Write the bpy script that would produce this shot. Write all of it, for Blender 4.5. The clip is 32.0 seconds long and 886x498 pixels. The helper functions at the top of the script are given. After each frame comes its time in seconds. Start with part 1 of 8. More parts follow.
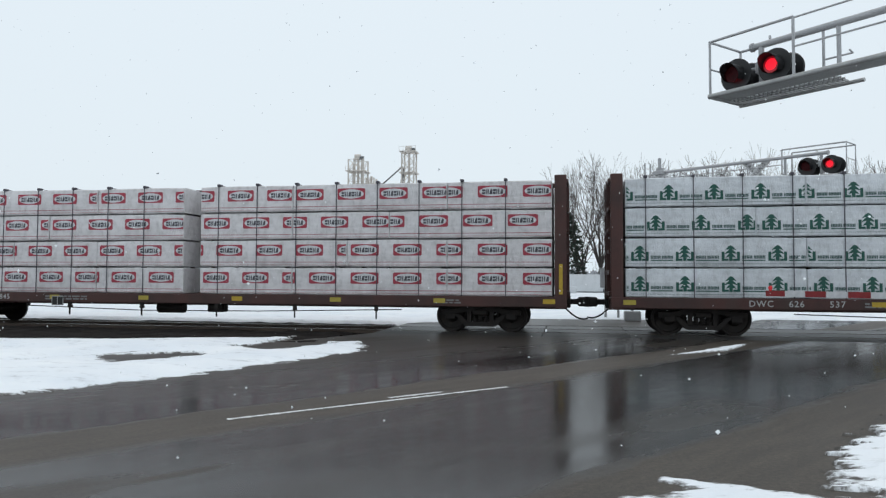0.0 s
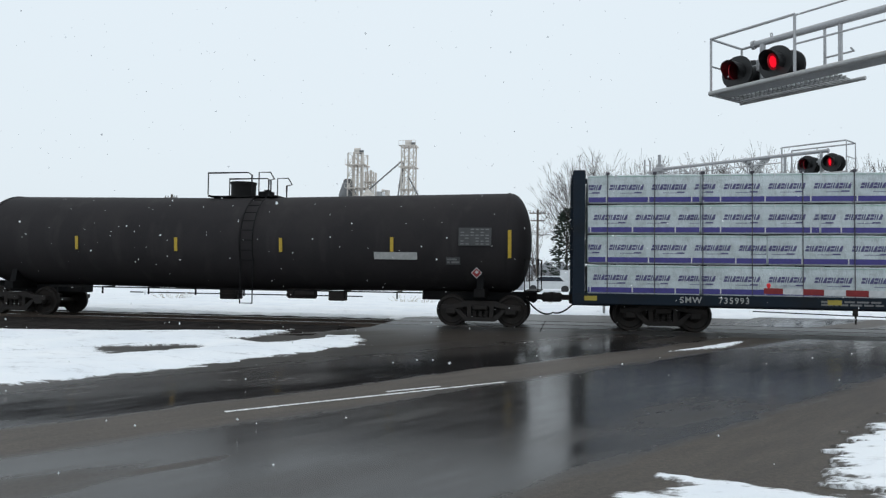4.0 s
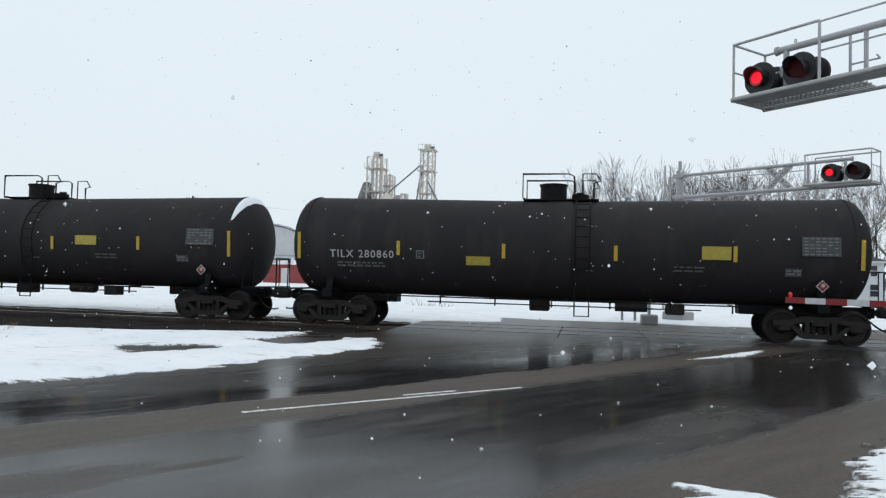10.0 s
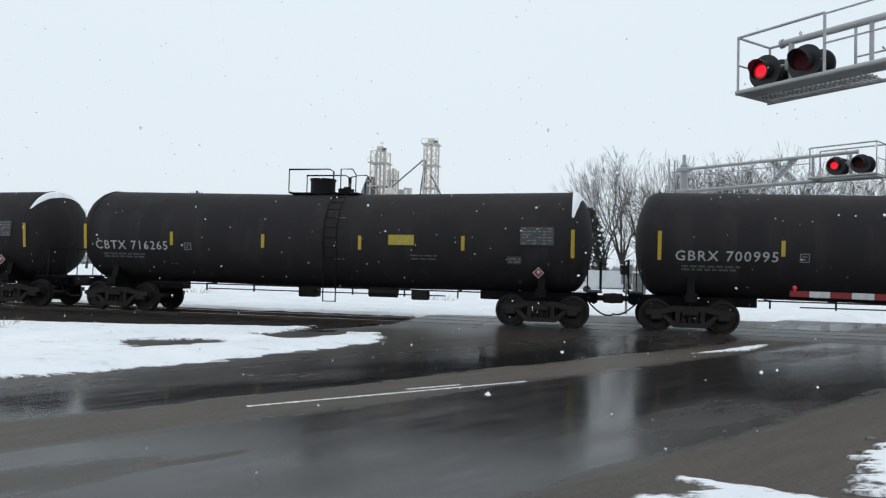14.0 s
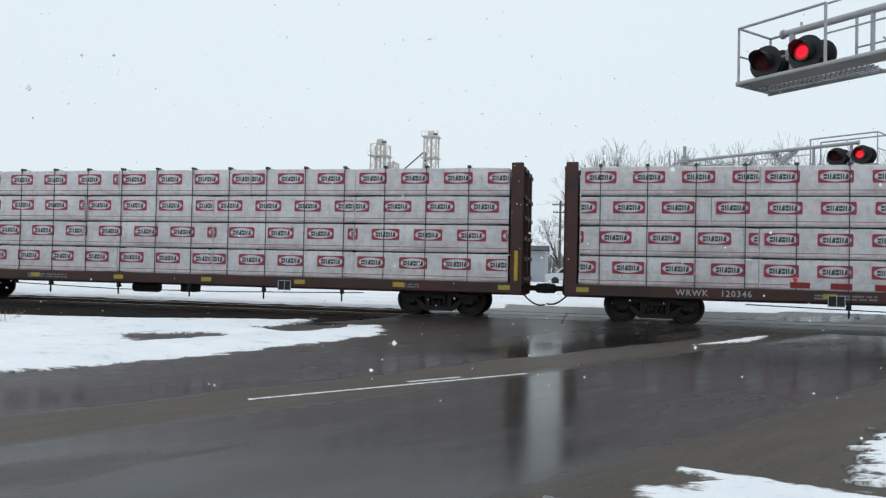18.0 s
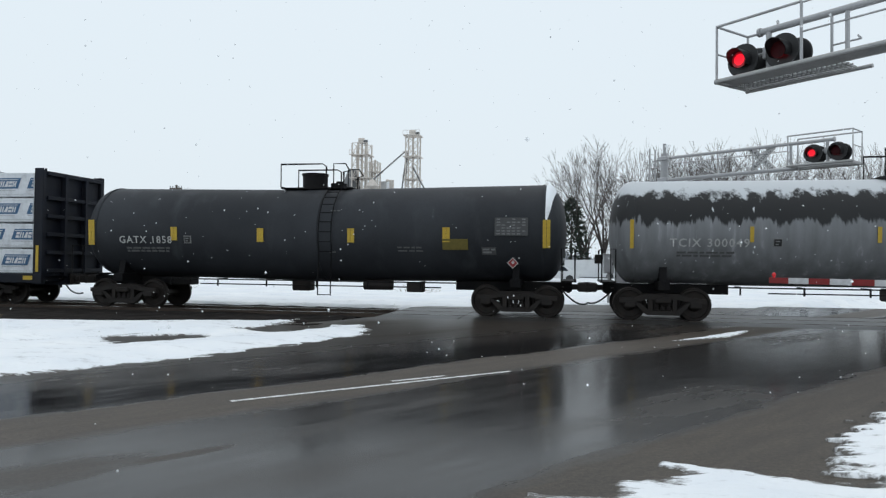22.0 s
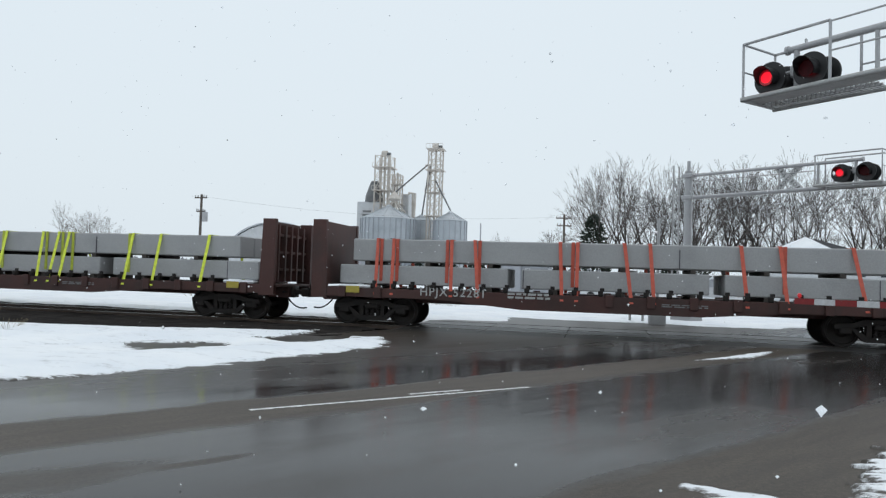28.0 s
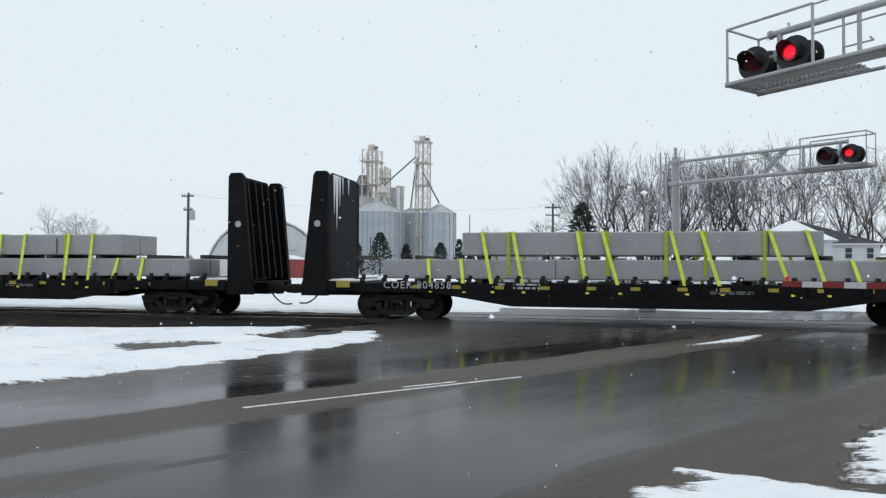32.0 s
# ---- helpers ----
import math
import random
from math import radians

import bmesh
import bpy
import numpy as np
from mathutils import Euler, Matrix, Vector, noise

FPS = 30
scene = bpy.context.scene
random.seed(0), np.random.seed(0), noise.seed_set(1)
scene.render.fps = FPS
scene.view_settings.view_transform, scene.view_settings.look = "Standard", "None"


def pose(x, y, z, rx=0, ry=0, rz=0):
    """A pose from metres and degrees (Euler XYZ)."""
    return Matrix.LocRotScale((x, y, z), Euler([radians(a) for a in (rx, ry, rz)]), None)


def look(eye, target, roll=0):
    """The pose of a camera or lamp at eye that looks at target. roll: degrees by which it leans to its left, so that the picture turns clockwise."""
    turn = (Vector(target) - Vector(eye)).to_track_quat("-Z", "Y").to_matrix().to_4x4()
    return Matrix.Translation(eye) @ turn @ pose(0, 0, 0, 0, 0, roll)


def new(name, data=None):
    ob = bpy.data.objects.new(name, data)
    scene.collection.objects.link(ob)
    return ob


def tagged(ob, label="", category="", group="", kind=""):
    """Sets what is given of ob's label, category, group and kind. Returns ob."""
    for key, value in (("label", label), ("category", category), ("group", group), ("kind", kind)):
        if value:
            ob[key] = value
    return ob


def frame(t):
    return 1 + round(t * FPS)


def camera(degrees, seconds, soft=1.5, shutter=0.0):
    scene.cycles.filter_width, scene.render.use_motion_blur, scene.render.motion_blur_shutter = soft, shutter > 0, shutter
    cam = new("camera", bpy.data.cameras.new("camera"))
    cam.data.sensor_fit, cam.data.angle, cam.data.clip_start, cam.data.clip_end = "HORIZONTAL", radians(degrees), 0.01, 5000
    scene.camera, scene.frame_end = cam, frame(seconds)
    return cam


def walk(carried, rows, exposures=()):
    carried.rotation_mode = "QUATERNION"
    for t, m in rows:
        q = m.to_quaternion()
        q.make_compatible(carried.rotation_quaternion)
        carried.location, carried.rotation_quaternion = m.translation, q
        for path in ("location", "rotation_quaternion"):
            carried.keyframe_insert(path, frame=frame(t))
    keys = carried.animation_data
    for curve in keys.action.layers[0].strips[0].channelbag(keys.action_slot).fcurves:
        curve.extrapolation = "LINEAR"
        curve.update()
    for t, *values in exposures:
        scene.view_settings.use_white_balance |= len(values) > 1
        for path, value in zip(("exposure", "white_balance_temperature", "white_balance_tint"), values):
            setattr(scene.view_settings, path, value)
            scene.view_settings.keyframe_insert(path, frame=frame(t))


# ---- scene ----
# camera: held by hand at one spot beside the road, turning a little
EYE = (0.0, 0.0, 1.58)
# seconds, yaw, pitch, roll
PATH = [
    (0, 10.28, 2.35, -0.23),
    (0.5, 10.31, 2.09, -0.13),
    (1, 10.35, 1.90, 0.10),
    (1.5, 10.39, 1.67, 0.44),
    (2, 10.33, 1.60, 0.49),
    (2.5, 10.23, 1.67, 0.05),
    (3, 10.04, 1.77, -0.32),
    (3.5, 10.05, 1.86, -0.57),
    (5.5, 10.65, 2.01, -1.30),
    (6, 10.98, 2.11, -1.33),
    (6.5, 11.21, 2.28, -1.41),
    (7, 11.46, 2.47, -1.53),
    (7.5, 11.66, 2.60, -1.44),
    (8, 11.65, 2.57, -1.35),
    (8.5, 11.64, 2.46, -1.26),
    (9, 11.63, 2.35, -1.39),
    (9.5, 11.66, 2.24, -1.53),
    (10, 11.61, 2.23, -1.54),
    (10.5, 11.71, 2.18, -1.32),
    (11, 11.74, 2.05, -1.10),
    (11.5, 11.74, 1.86, -1.22),
    (12, 11.93, 1.80, -1.27),
    (12.5, 12.04, 1.78, -1.28),
    (13, 12.06, 1.75, -1.34),
    (13.5, 11.98, 1.75, -1.30),
    (14, 11.91, 1.75, -1.44),
    (14.5, 11.74, 1.70, -1.70),
    (16.5, 11.57, 1.22, -1.49),
    (17, 11.61, 1.16, -1.21),
    (17.5, 11.70, 1.16, -1.21),
    (18, 11.95, 1.15, -1.22),
    (18.5, 12.20, 1.15, -1.35),
    (19, 12.15, 1.06, -0.95),
    (19.5, 11.83, 0.95, -0.64),
    (20, 11.43, 0.92, -0.45),
    (20.5, 11.16, 0.98, -0.45),
    (21, 10.88, 1.00, -0.54),
    (21.5, 10.72, 1.07, -0.52),
    (22, 10.54, 1.08, -0.65),
    (22.5, 10.41, 1.02, -0.73),
    (23, 10.36, 0.99, -1.08),
    (23.5, 10.43, 1.04, -1.30),
    (24, 10.46, 1.14, -1.40),
    (24.5, 10.66, 1.22, -1.42),
    (25, 10.87, 1.33, -1.27),
    (25.5, 11.07, 1.57, -1.36),
    (26, 11.38, 1.78, -1.59),
    (26.5, 11.53, 1.98, -1.70),
    (28.5, 12.46, 2.16, -1.69),
    (29, 12.63, 2.11, -1.42),
    (29.5, 12.53, 2.03, -1.04),
    (30, 12.34, 1.91, -0.70),
    (30.5, 12.06, 1.71, -0.54),
    (31, 11.78, 1.58, -0.19),
    (31.5, 11.59, 1.47, -0.04),
    (32, 11.42, 1.53, -0.30),
]
cam = camera(64.6, 32.0, soft=1.3)
walk(cam, [(t, pose(*EYE, 90 + pitch, roll, yaw)) for t, yaw, pitch, roll in PATH],
     [(0, 0.0, 6500, 10), (27.5, 0.0, 6500, 10), (28.5, -0.12, 6500, 10), (29.5, -0.14, 6500, 10), (30.3, -0.04, 6500, 10), (30.7, 0.16, 6700, 12), (31.0, 0.22, 6850, 14), (31.3, 0.13, 6700, 12), (31.7, 0.0, 6500, 10), (32, 0.0, 6500, 10)])

# ---- world and light: a bright overcast winter sky ----
world = bpy.data.worlds.new("overcast_sky")
scene.world = world
world.use_nodes = True
wn, wl = world.node_tree.nodes, world.node_tree.links
wn.clear()
sky = wn.new("ShaderNodeTexSky")
sky.sky_type, sky.sun_disc = "NISHITA", False
sky.sun_elevation, sky.sun_rotation = radians(66), radians(-20)
sky.dust_density, sky.air_density = 6.0, 1.5
bg_clear, bg_cloud = wn.new("ShaderNodeBackground"), wn.new("ShaderNodeBackground")
bg_clear.inputs["Strength"].default_value = 0.06
bg_cloud.inputs["Color"].default_value = (0.745, 0.835, 0.90, 1)
bg_cloud.inputs["Strength"].default_value = 1.12
both, wout = wn.new("ShaderNodeMixShader"), wn.new("ShaderNodeOutputWorld")
both.inputs[0].default_value = 0.88
wl.new(sky.outputs[0], bg_clear.inputs["Color"])
wl.new(bg_clear.outputs[0], both.inputs[1])
wl.new(bg_cloud.outputs[0], both.inputs[2])
wl.new(both.outputs[0], wout.inputs["Surface"])
sun = new("sun", bpy.data.lights.new("sun", "SUN"))
sun.data.energy, sun.data.angle, sun.data.color = 0.3, radians(30), (1.0, 0.97, 0.93)
sun.matrix_world = look((0, 0, 40), (-6, -16, 0))

# ---- materials ----
def shader(name):
    m = bpy.data.materials.new(name)
    m.use_nodes = True
    nt = m.node_tree
    return m, nt.nodes, nt.links, nt.nodes["Principled BSDF"]


def noise_node(n, l, scale, detail=4.0, coord=None, stretch=None, rough=0.55):
    tex = n.new("ShaderNodeTexNoise")
    tex.inputs["Scale"].default_value = scale
    tex.inputs["Detail"].default_value = detail
    tex.inputs["Roughness"].default_value = rough
    if coord is None:
        coord = n.new("ShaderNodeTexCoord").outputs["Object"]
    if stretch:
        mp = n.new("ShaderNodeMapping")
        mp.inputs["Scale"].default_value = stretch
        l.new(coord, mp.inputs["Vector"])
        coord = mp.outputs["Vector"]
    l.new(coord, tex.inputs["Vector"])
    return tex.outputs["Fac"]


def ramp(n, l, fac, stops):
    r = n.new("ShaderNodeValToRGB")
    e = r.color_ramp.elements
    e[0].position, e[0].color = stops[0][0], (*stops[0][1], 1)
    e[1].position, e[1].color = stops[-1][0], (*stops[-1][1], 1)
    for p, c in stops[1:-1]:
        k = e.new(p)
        k.color = (*c, 1)
    l.new(fac, r.inputs["Fac"])
    return r.outputs["Color"]


def mix(n, l, fac, a, b, mode="MIX"):
    m = n.new("ShaderNodeMix")
    m.data_type, m.blend_type = "RGBA", mode
    for sock, v in ((m.inputs[0], fac), (m.inputs[6], a), (m.inputs[7], b)):
        if hasattr(v, "links"):
            l.new(v, sock)
        else:
            sock.default_value = v if isinstance(v, float) else (*v, 1)
    return m.outputs[2]


def bump(n, l, p, height, strength, dist=0.02):
    b = n.new("ShaderNodeBump")
    b.inputs["Strength"].default_value = strength
    b.inputs["Distance"].default_value = dist
    l.new(height, b.inputs["Height"])
    l.new(b.outputs[0], p.inputs["Normal"])


def worn(name, base, dirt, rough=0.6, metal=0.0, scale=1.2, amount=0.5, streak=None, grain=30.0, bumpy=0.15, spec=0.5):
    """Painted or bare surface: large stains, fine grain, optional streaks that run down."""
    m, n, l, p = shader(name)
    big = noise_node(n, l, scale, 5)
    lo = 0.72 - 0.5 * amount
    fac = ramp(n, l, big, [(lo, (0, 0, 0)), (min(lo + 0.3, 0.98), (1, 1, 1))])
    col = mix(n, l, fac, base, dirt)
    if streak:
        s = noise_node(n, l, 1.0, 5, stretch=(streak[0], streak[0], streak[1]))
        sf = ramp(n, l, s, [(0.55, (0, 0, 0)), (0.75, (1, 1, 1))])
        col = mix(n, l, sf, col, streak[2])
    fine = noise_node(n, l, grain, 3)
    tone = ramp(n, l, fine, [(0.25, (0.86, 0.86, 0.86)), (0.75, (1.08, 1.08, 1.08))])
    col = mix(n, l, 1.0, col, tone, "MULTIPLY")
    l.new(col, p.inputs["Base Color"])
    p.inputs["Roughness"].default_value = rough
    p.inputs["Metallic"].default_value = metal
    p.inputs["Specular IOR Level"].default_value = spec
    bump(n, l, p, fine, bumpy, 0.01)
    return m


def plain(name, col, rough=0.6, metal=0.0, glow=0.0):
    m, n, l, p = shader(name)
    f = noise_node(n, l, 9.0, 3)
    tone = ramp(n, l, f, [(0.3, (0.85, 0.85, 0.85)), (0.7, (1.1, 1.1, 1.1))])
    l.new(mix(n, l, 1.0, col, tone, "MULTIPLY"), p.inputs["Base Color"])
    p.inputs["Roughness"].default_value = rough
    p.inputs["Metallic"].default_value = metal
    if glow:
        p.inputs["Emission Color"].default_value = (*col, 1)
        p.inputs["Emission Strength"].default_value = glow
    return m


def make_asphalt():
    """Wet lanes either side of a muddy crown, a matt shoulder, mud smears and patches."""
    m, n, l, p = shader("wet_asphalt")
    pos = n.new("ShaderNodeNewGeometry").outputs["Position"]
    along = n.new("ShaderNodeMapping")
    along.inputs["Rotation"].default_value = (0, 0, radians(-54))
    l.new(pos, along.inputs["Vector"])
    v = along.outputs["Vector"]
    sep = n.new("ShaderNodeSeparateXYZ")
    l.new(v, sep.inputs[0])

    def calc(op, a, b, c=None):
        k = n.new("ShaderNodeMath")
        k.operation = op
        for sock, val in zip(k.inputs, (a, b, c)):
            if val is None:
                continue
            if hasattr(val, "links"):
                l.new(val, sock)
            else:
                sock.default_value = val
        return k.outputs[0]

    lanes = noise_node(n, l, 1.0, 5, v, (0.32, 0.9, 1), 0.6)
    frayed = noise_node(n, l, 3.2, 5, v, (0.5, 1.6, 1), 0.65)
    patches = noise_node(n, l, 0.42, 5, v, (0.35, 1.0, 1))
    grain = noise_node(n, l, 90.0, 3, pos)
    mid = noise_node(n, l, 22.0, 4, pos, None, 0.7)
    smear = noise_node(n, l, 1.0, 6, v, (0.8, 5.0, 1), 0.65)
    # metres across the road, from the bank's side to the verge
    across = calc("MULTIPLY_ADD", sep.outputs["Y"], -1.0, 13.0)
    across = calc("MULTIPLY_ADD", lanes, 0.65, calc("SUBTRACT", across, 0.325))
    across = calc("MULTIPLY_ADD", frayed, 0.35, calc("SUBTRACT", across, 0.175))
    across = calc("DIVIDE", across, 13.0)
    g = lambda k: (k, k, k)
    wet = ramp(n, l, across, [(0.10, g(0.55)), (0.26, g(0.80)), (0.30, g(1.0)), (0.386, g(1.0)), (0.398, g(0.06)), (0.470, g(0.04)), (0.494, g(0.86)), (0.60, g(0.92)), (0.742, g(0.92)), (0.758, g(0.10)), (1.0, g(0.06))])
    w = mix(n, l, 1.0, wet, ramp(n, l, patches, [(0.30, g(0.55)), (0.46, g(1.0))]), "MULTIPLY")
    # mud left on the near lane
    for cx, cy, rx, ry in ((1.15, 5.75, 1.25, 0.42), (2.45, 5.56, 0.55, 0.10)):
        mp = n.new("ShaderNodeMapping")
        mp.inputs["Location"].default_value = (-cx / rx, -cy / ry, 0)
        mp.inputs["Scale"].default_value = (1 / rx, 1 / ry, 0)
        l.new(v, mp.inputs["Vector"])
        dist = n.new("ShaderNodeVectorMath")
        dist.operation = "LENGTH"
        l.new(mp.outputs["Vector"], dist.inputs[0])
        spot = calc("MULTIPLY_ADD", frayed, 1.4, calc("SUBTRACT", dist.outputs["Value"], 0.7))
        w = mix(n, l, 1.0, w, ramp(n, l, spot, [(0.40, g(0.42)), (1.0, g(1.0))]), "MULTIPLY")
    dry = mix(n, l, ramp(n, l, patches, [(0.3, g(0)), (0.7, g(1))]), (0.062, 0.051, 0.041), (0.084, 0.071, 0.060))
    col = mix(n, l, w, dry, (0.019, 0.0182, 0.0187))
    col = mix(n, l, 1.0, col, ramp(n, l, mid, [(0.35, g(0.74)), (0.65, (1.28, 1.27, 1.25))]), "MULTIPLY")
    col = mix(n, l, 1.0, col, ramp(n, l, smear, [(0.3, (0.74, 0.73, 0.72)), (0.72, (1.30, 1.26, 1.21))]), "MULTIPLY")
    tone = ramp(n, l, grain, [(0.28, g(0.55)), (0.72, g(1.45))])
    l.new(mix(n, l, 1.0, col, tone, "MULTIPLY"), p.inputs["Base Color"])
    film = mix(n, l, 0.14, w, ramp(n, l, smear, [(0.38, g(1)), (0.66, g(0))]), "MULTIPLY")
    l.new(ramp(n, l, film, [(0.0, g(0.52)), (0.6, g(0.30)), (0.88, g(0.155)), (1.0, g(0.085))]), p.inputs["Roughness"])
    p.inputs["IOR"].default_value = 1.255
    bump(n, l, p, mix(n, l, 0.5, noise_node(n, l, 26.0, 4, pos), grain), 0.035, 0.008)
    return m


def make_snow(slushy=False):
    """Fresh snow with specks of dirt; on the ground, wet slush where the cover thins out."""
    m, n, l, p = shader("snow")
    pos = n.new("ShaderNodeNewGeometry").outputs["Position"]
    big = noise_node(n, l, 0.6, 5, pos)
    fine = noise_node(n, l, 14.0, 4, pos)
    col = ramp(n, l, big, [(0.3, (0.80, 0.83, 0.87)), (0.7, (0.92, 0.93, 0.94))])
    slush = noise_node(n, l, 1.0, 6, pos, (1.3, 3.2, 1.0), 0.68)
    speck = noise_node(n, l, 9.0, 5, pos, None, 0.7)
    dirt = mix(n, l, 1.0, ramp(n, l, slush, [(0.54, (0, 0, 0)), (0.72, (1, 1, 1))]), ramp(n, l, speck, [(0.42, (0, 0, 0)), (0.62, (1, 1, 1))]), "MULTIPLY")
    col = mix(n, l, dirt, col, (0.44, 0.44, 0.45))
    if slushy:
        cover = n.new("ShaderNodeAttribute")
        cover.attribute_name = "cover"
        frayed = n.new("ShaderNodeMath")
        frayed.operation = "MULTIPLY_ADD"
        l.new(noise_node(n, l, 1.0, 6, pos, (9.0, 26.0, 1.0), 0.7), frayed.inputs[0])
        frayed.inputs[1].default_value = 1.3
        l.new(cover.outputs["Fac"], frayed.inputs[2])
        full = ramp(n, l, frayed.outputs[0], [(0.72, (0, 0, 0)), (0.98, (1, 1, 1))])
        col = mix(n, l, full, (0.13, 0.12, 0.11), col)
    l.new(col, p.inputs["Base Color"])
    p.inputs["Roughness"].default_value = 0.75
    p.inputs["Specular IOR Level"].default_value = 0.2
    bump(n, l, p, fine, 0.35, 0.05)
    return m


def make_wrap(name, lo, hi):
    """Woven plastic wrap: soft bulges, creases and small puckers."""
    m, n, l, p = shader(name)
    f = noise_node(n, l, 2.4, 4, stretch=(0.6, 1, 2.5))
    creases = noise_node(n, l, 5.0, 6, stretch=(1.0, 1.0, 0.55), rough=0.72)
    pucker = noise_node(n, l, 16.0, 3, stretch=(1.6, 1, 0.5))
    col = ramp(n, l, f, [(0.25, lo), (0.7, hi)])
    # darker tone where the crease noise is low
    crease_tone = ramp(n, l, creases, [(0.36, (0.80, 0.795, 0.79)), (0.52, (1.0, 1.0, 1.0))])
    l.new(mix(n, l, 1.0, col, crease_tone, "MULTIPLY"), p.inputs["Base Color"])
    p.inputs["Roughness"].default_value = 0.45
    bump(n, l, p, mix(n, l, 0.3, mix(n, l, 0.6, f, creases), pucker), 0.75, 0.08)
    return m


def make_frost():
    """Black tank jacket under hoar frost: frost below, bare dark band, snow above."""
    m, n, l, p = shader("frosted_tank")
    co = n.new("ShaderNodeTexCoord").outputs["Object"]
    sep = n.new("ShaderNodeSeparateXYZ")
    l.new(co, sep.inputs[0])
    drip = noise_node(n, l, 1.0, 6, co, (3.6, 3.6, 0.22), 0.62)
    ad = n.new("ShaderNodeMath")
    ad.operation = "MULTIPLY_ADD"
    l.new(drip, ad.inputs[0])
    ad.inputs[1].default_value = 1.1
    l.new(sep.outputs["Z"], ad.inputs[2])
    mr = n.new("ShaderNodeMapRange")
    l.new(ad.outputs[0], mr.inputs["Value"])
    mr.inputs["From Min"].default_value, mr.inputs["From Max"].default_value = 0.84, 0.74
    mt = n.new("ShaderNodeMapRange")
    l.new(ad.outputs[0], mt.inputs["Value"])
    mt.inputs["From Min"].default_value, mt.inputs["From Max"].default_value = 1.50, 1.66
    speck = noise_node(n, l, 3.0, 5, co)
    runs = noise_node(n, l, 1.0, 5, co, (3.0, 3.0, 0.22))
    frost = ramp(n, l, runs, [(0.35, (0.155, 0.16, 0.165)), (0.62, (0.215, 0.22, 0.23)), (0.80, (0.46, 0.47, 0.49))])
    c = mix(n, l, mr.outputs[0], (0.012, 0.012, 0.013), frost)
    ice = ramp(n, l, noise_node(n, l, 1.0, 3, co, (7.0, 7.0, 0.12), 0.5), [(0.70, (0, 0, 0)), (0.76, (1, 1, 1))])
    c = mix(n, l, ice, c, (0.62, 0.64, 0.66))
    c = mix(n, l, mt.outputs[0], c, (0.56, 0.58, 0.60))
    l.new(c, p.inputs["Base Color"])
    p.inputs["Roughness"].default_value = 0.7
    bump(n, l, p, speck, 0.3, 0.03)
    return m


M = {}
M["asphalt"], M["snow"], M["frost"] = make_asphalt(), make_snow(True), make_frost()
M["snowcap"] = make_snow()
M["wrap"] = make_wrap("white_wrap", (0.57, 0.59, 0.615), (0.73, 0.75, 0.775))
M["wrapwarm"] = make_wrap("warm_white_wrap", (0.60, 0.575, 0.575), (0.75, 0.72, 0.725))
M["wrapbright"] = make_wrap("bright_white_wrap", (0.66, 0.68, 0.69), (0.80, 0.82, 0.83))
M["wrapgreen"] = make_wrap("greenish_white_wrap", (0.50, 0.56, 0.56), (0.63, 0.68, 0.70))
M["ballast"] = worn("ballast_stone", (0.016, 0.0135, 0.0125), (0.036, 0.030, 0.026), 0.95, scale=3.0, grain=14.0, bumpy=1.0, spec=0.1)
M["rail"] = worn("rail_steel", (0.10, 0.075, 0.06), (0.05, 0.035, 0.03), 0.5, 0.6, bumpy=0.1)
M["railhead"] = plain("polished_railhead", (0.45, 0.44, 0.43), 0.25, 0.9)
M["tie"] = worn("creosoted_timber", (0.05, 0.042, 0.036), (0.09, 0.08, 0.07), 0.85, scale=4)
M["panel"] = worn("wet_concrete_panel", (0.040, 0.038, 0.036), (0.028, 0.026, 0.025), 0.42, scale=2)
M["brown"] = worn("freight_brown", (0.069, 0.024, 0.019), (0.032, 0.017, 0.014), 0.6, scale=0.9, amount=0.55, streak=(1.4, 0.25, (0.05, 0.03, 0.025)))
M["boxbrown"] = worn("boxcar_brown", (0.088, 0.026, 0.021), (0.060, 0.022, 0.019), 0.6, scale=0.6, streak=(2.2, 0.14, (0.052, 0.024, 0.02)), spec=0.3)
M["printgrey"] = plain("thin_grey_print", (0.105, 0.105, 0.105), 0.7)
M["panelgrey"] = plain("dull_data_panel", (0.065, 0.065, 0.066), 0.7)
M["navy"] = worn("dark_navy_paint", (0.010, 0.012, 0.019), (0.018, 0.017, 0.018), 0.6, spec=0.2)
M["teal"] = worn("dark_blue_paint", (0.009, 0.017, 0.029), (0.012, 0.014, 0.017), 0.6, spec=0.2)
M["green"] = worn("dark_green_paint", (0.011, 0.021, 0.018), (0.016, 0.016, 0.015), 0.6, spec=0.2)
M["black"] = worn("black_paint", (0.007, 0.0067, 0.0075), (0.015, 0.0135, 0.013), 0.6, spec=0.12)
M["under"] = worn("grimy_iron", (0.014, 0.0105, 0.009), (0.027, 0.019, 0.0145), 0.75, 0.1, scale=3)
M["wheel"] = worn("wheel_steel", (0.018, 0.014, 0.012), (0.032, 0.023, 0.018), 0.6, 0.4, scale=4)
M["tank"] = worn("tank_black", (0.0300, 0.0272, 0.0285), (0.040, 0.036, 0.036), 0.72, scale=0.5, amount=0.5, streak=(1.6, 0.16, (0.046, 0.042, 0.042)), spec=0.10)
M["tankgrey"] = worn("weathered_tank_black", (0.026, 0.028, 0.032), (0.044, 0.047, 0.053), 0.6, scale=0.35, amount=0.6, streak=(1.1, 0.14, (0.056, 0.059, 0.065)), spec=0.18)
M["hopgrey"] = worn("hopper_grey", (0.50, 0.525, 0.515), (0.42, 0.435, 0.42), 0.5, scale=0.5, streak=(1.0, 0.15, (0.44, 0.43, 0.40)))
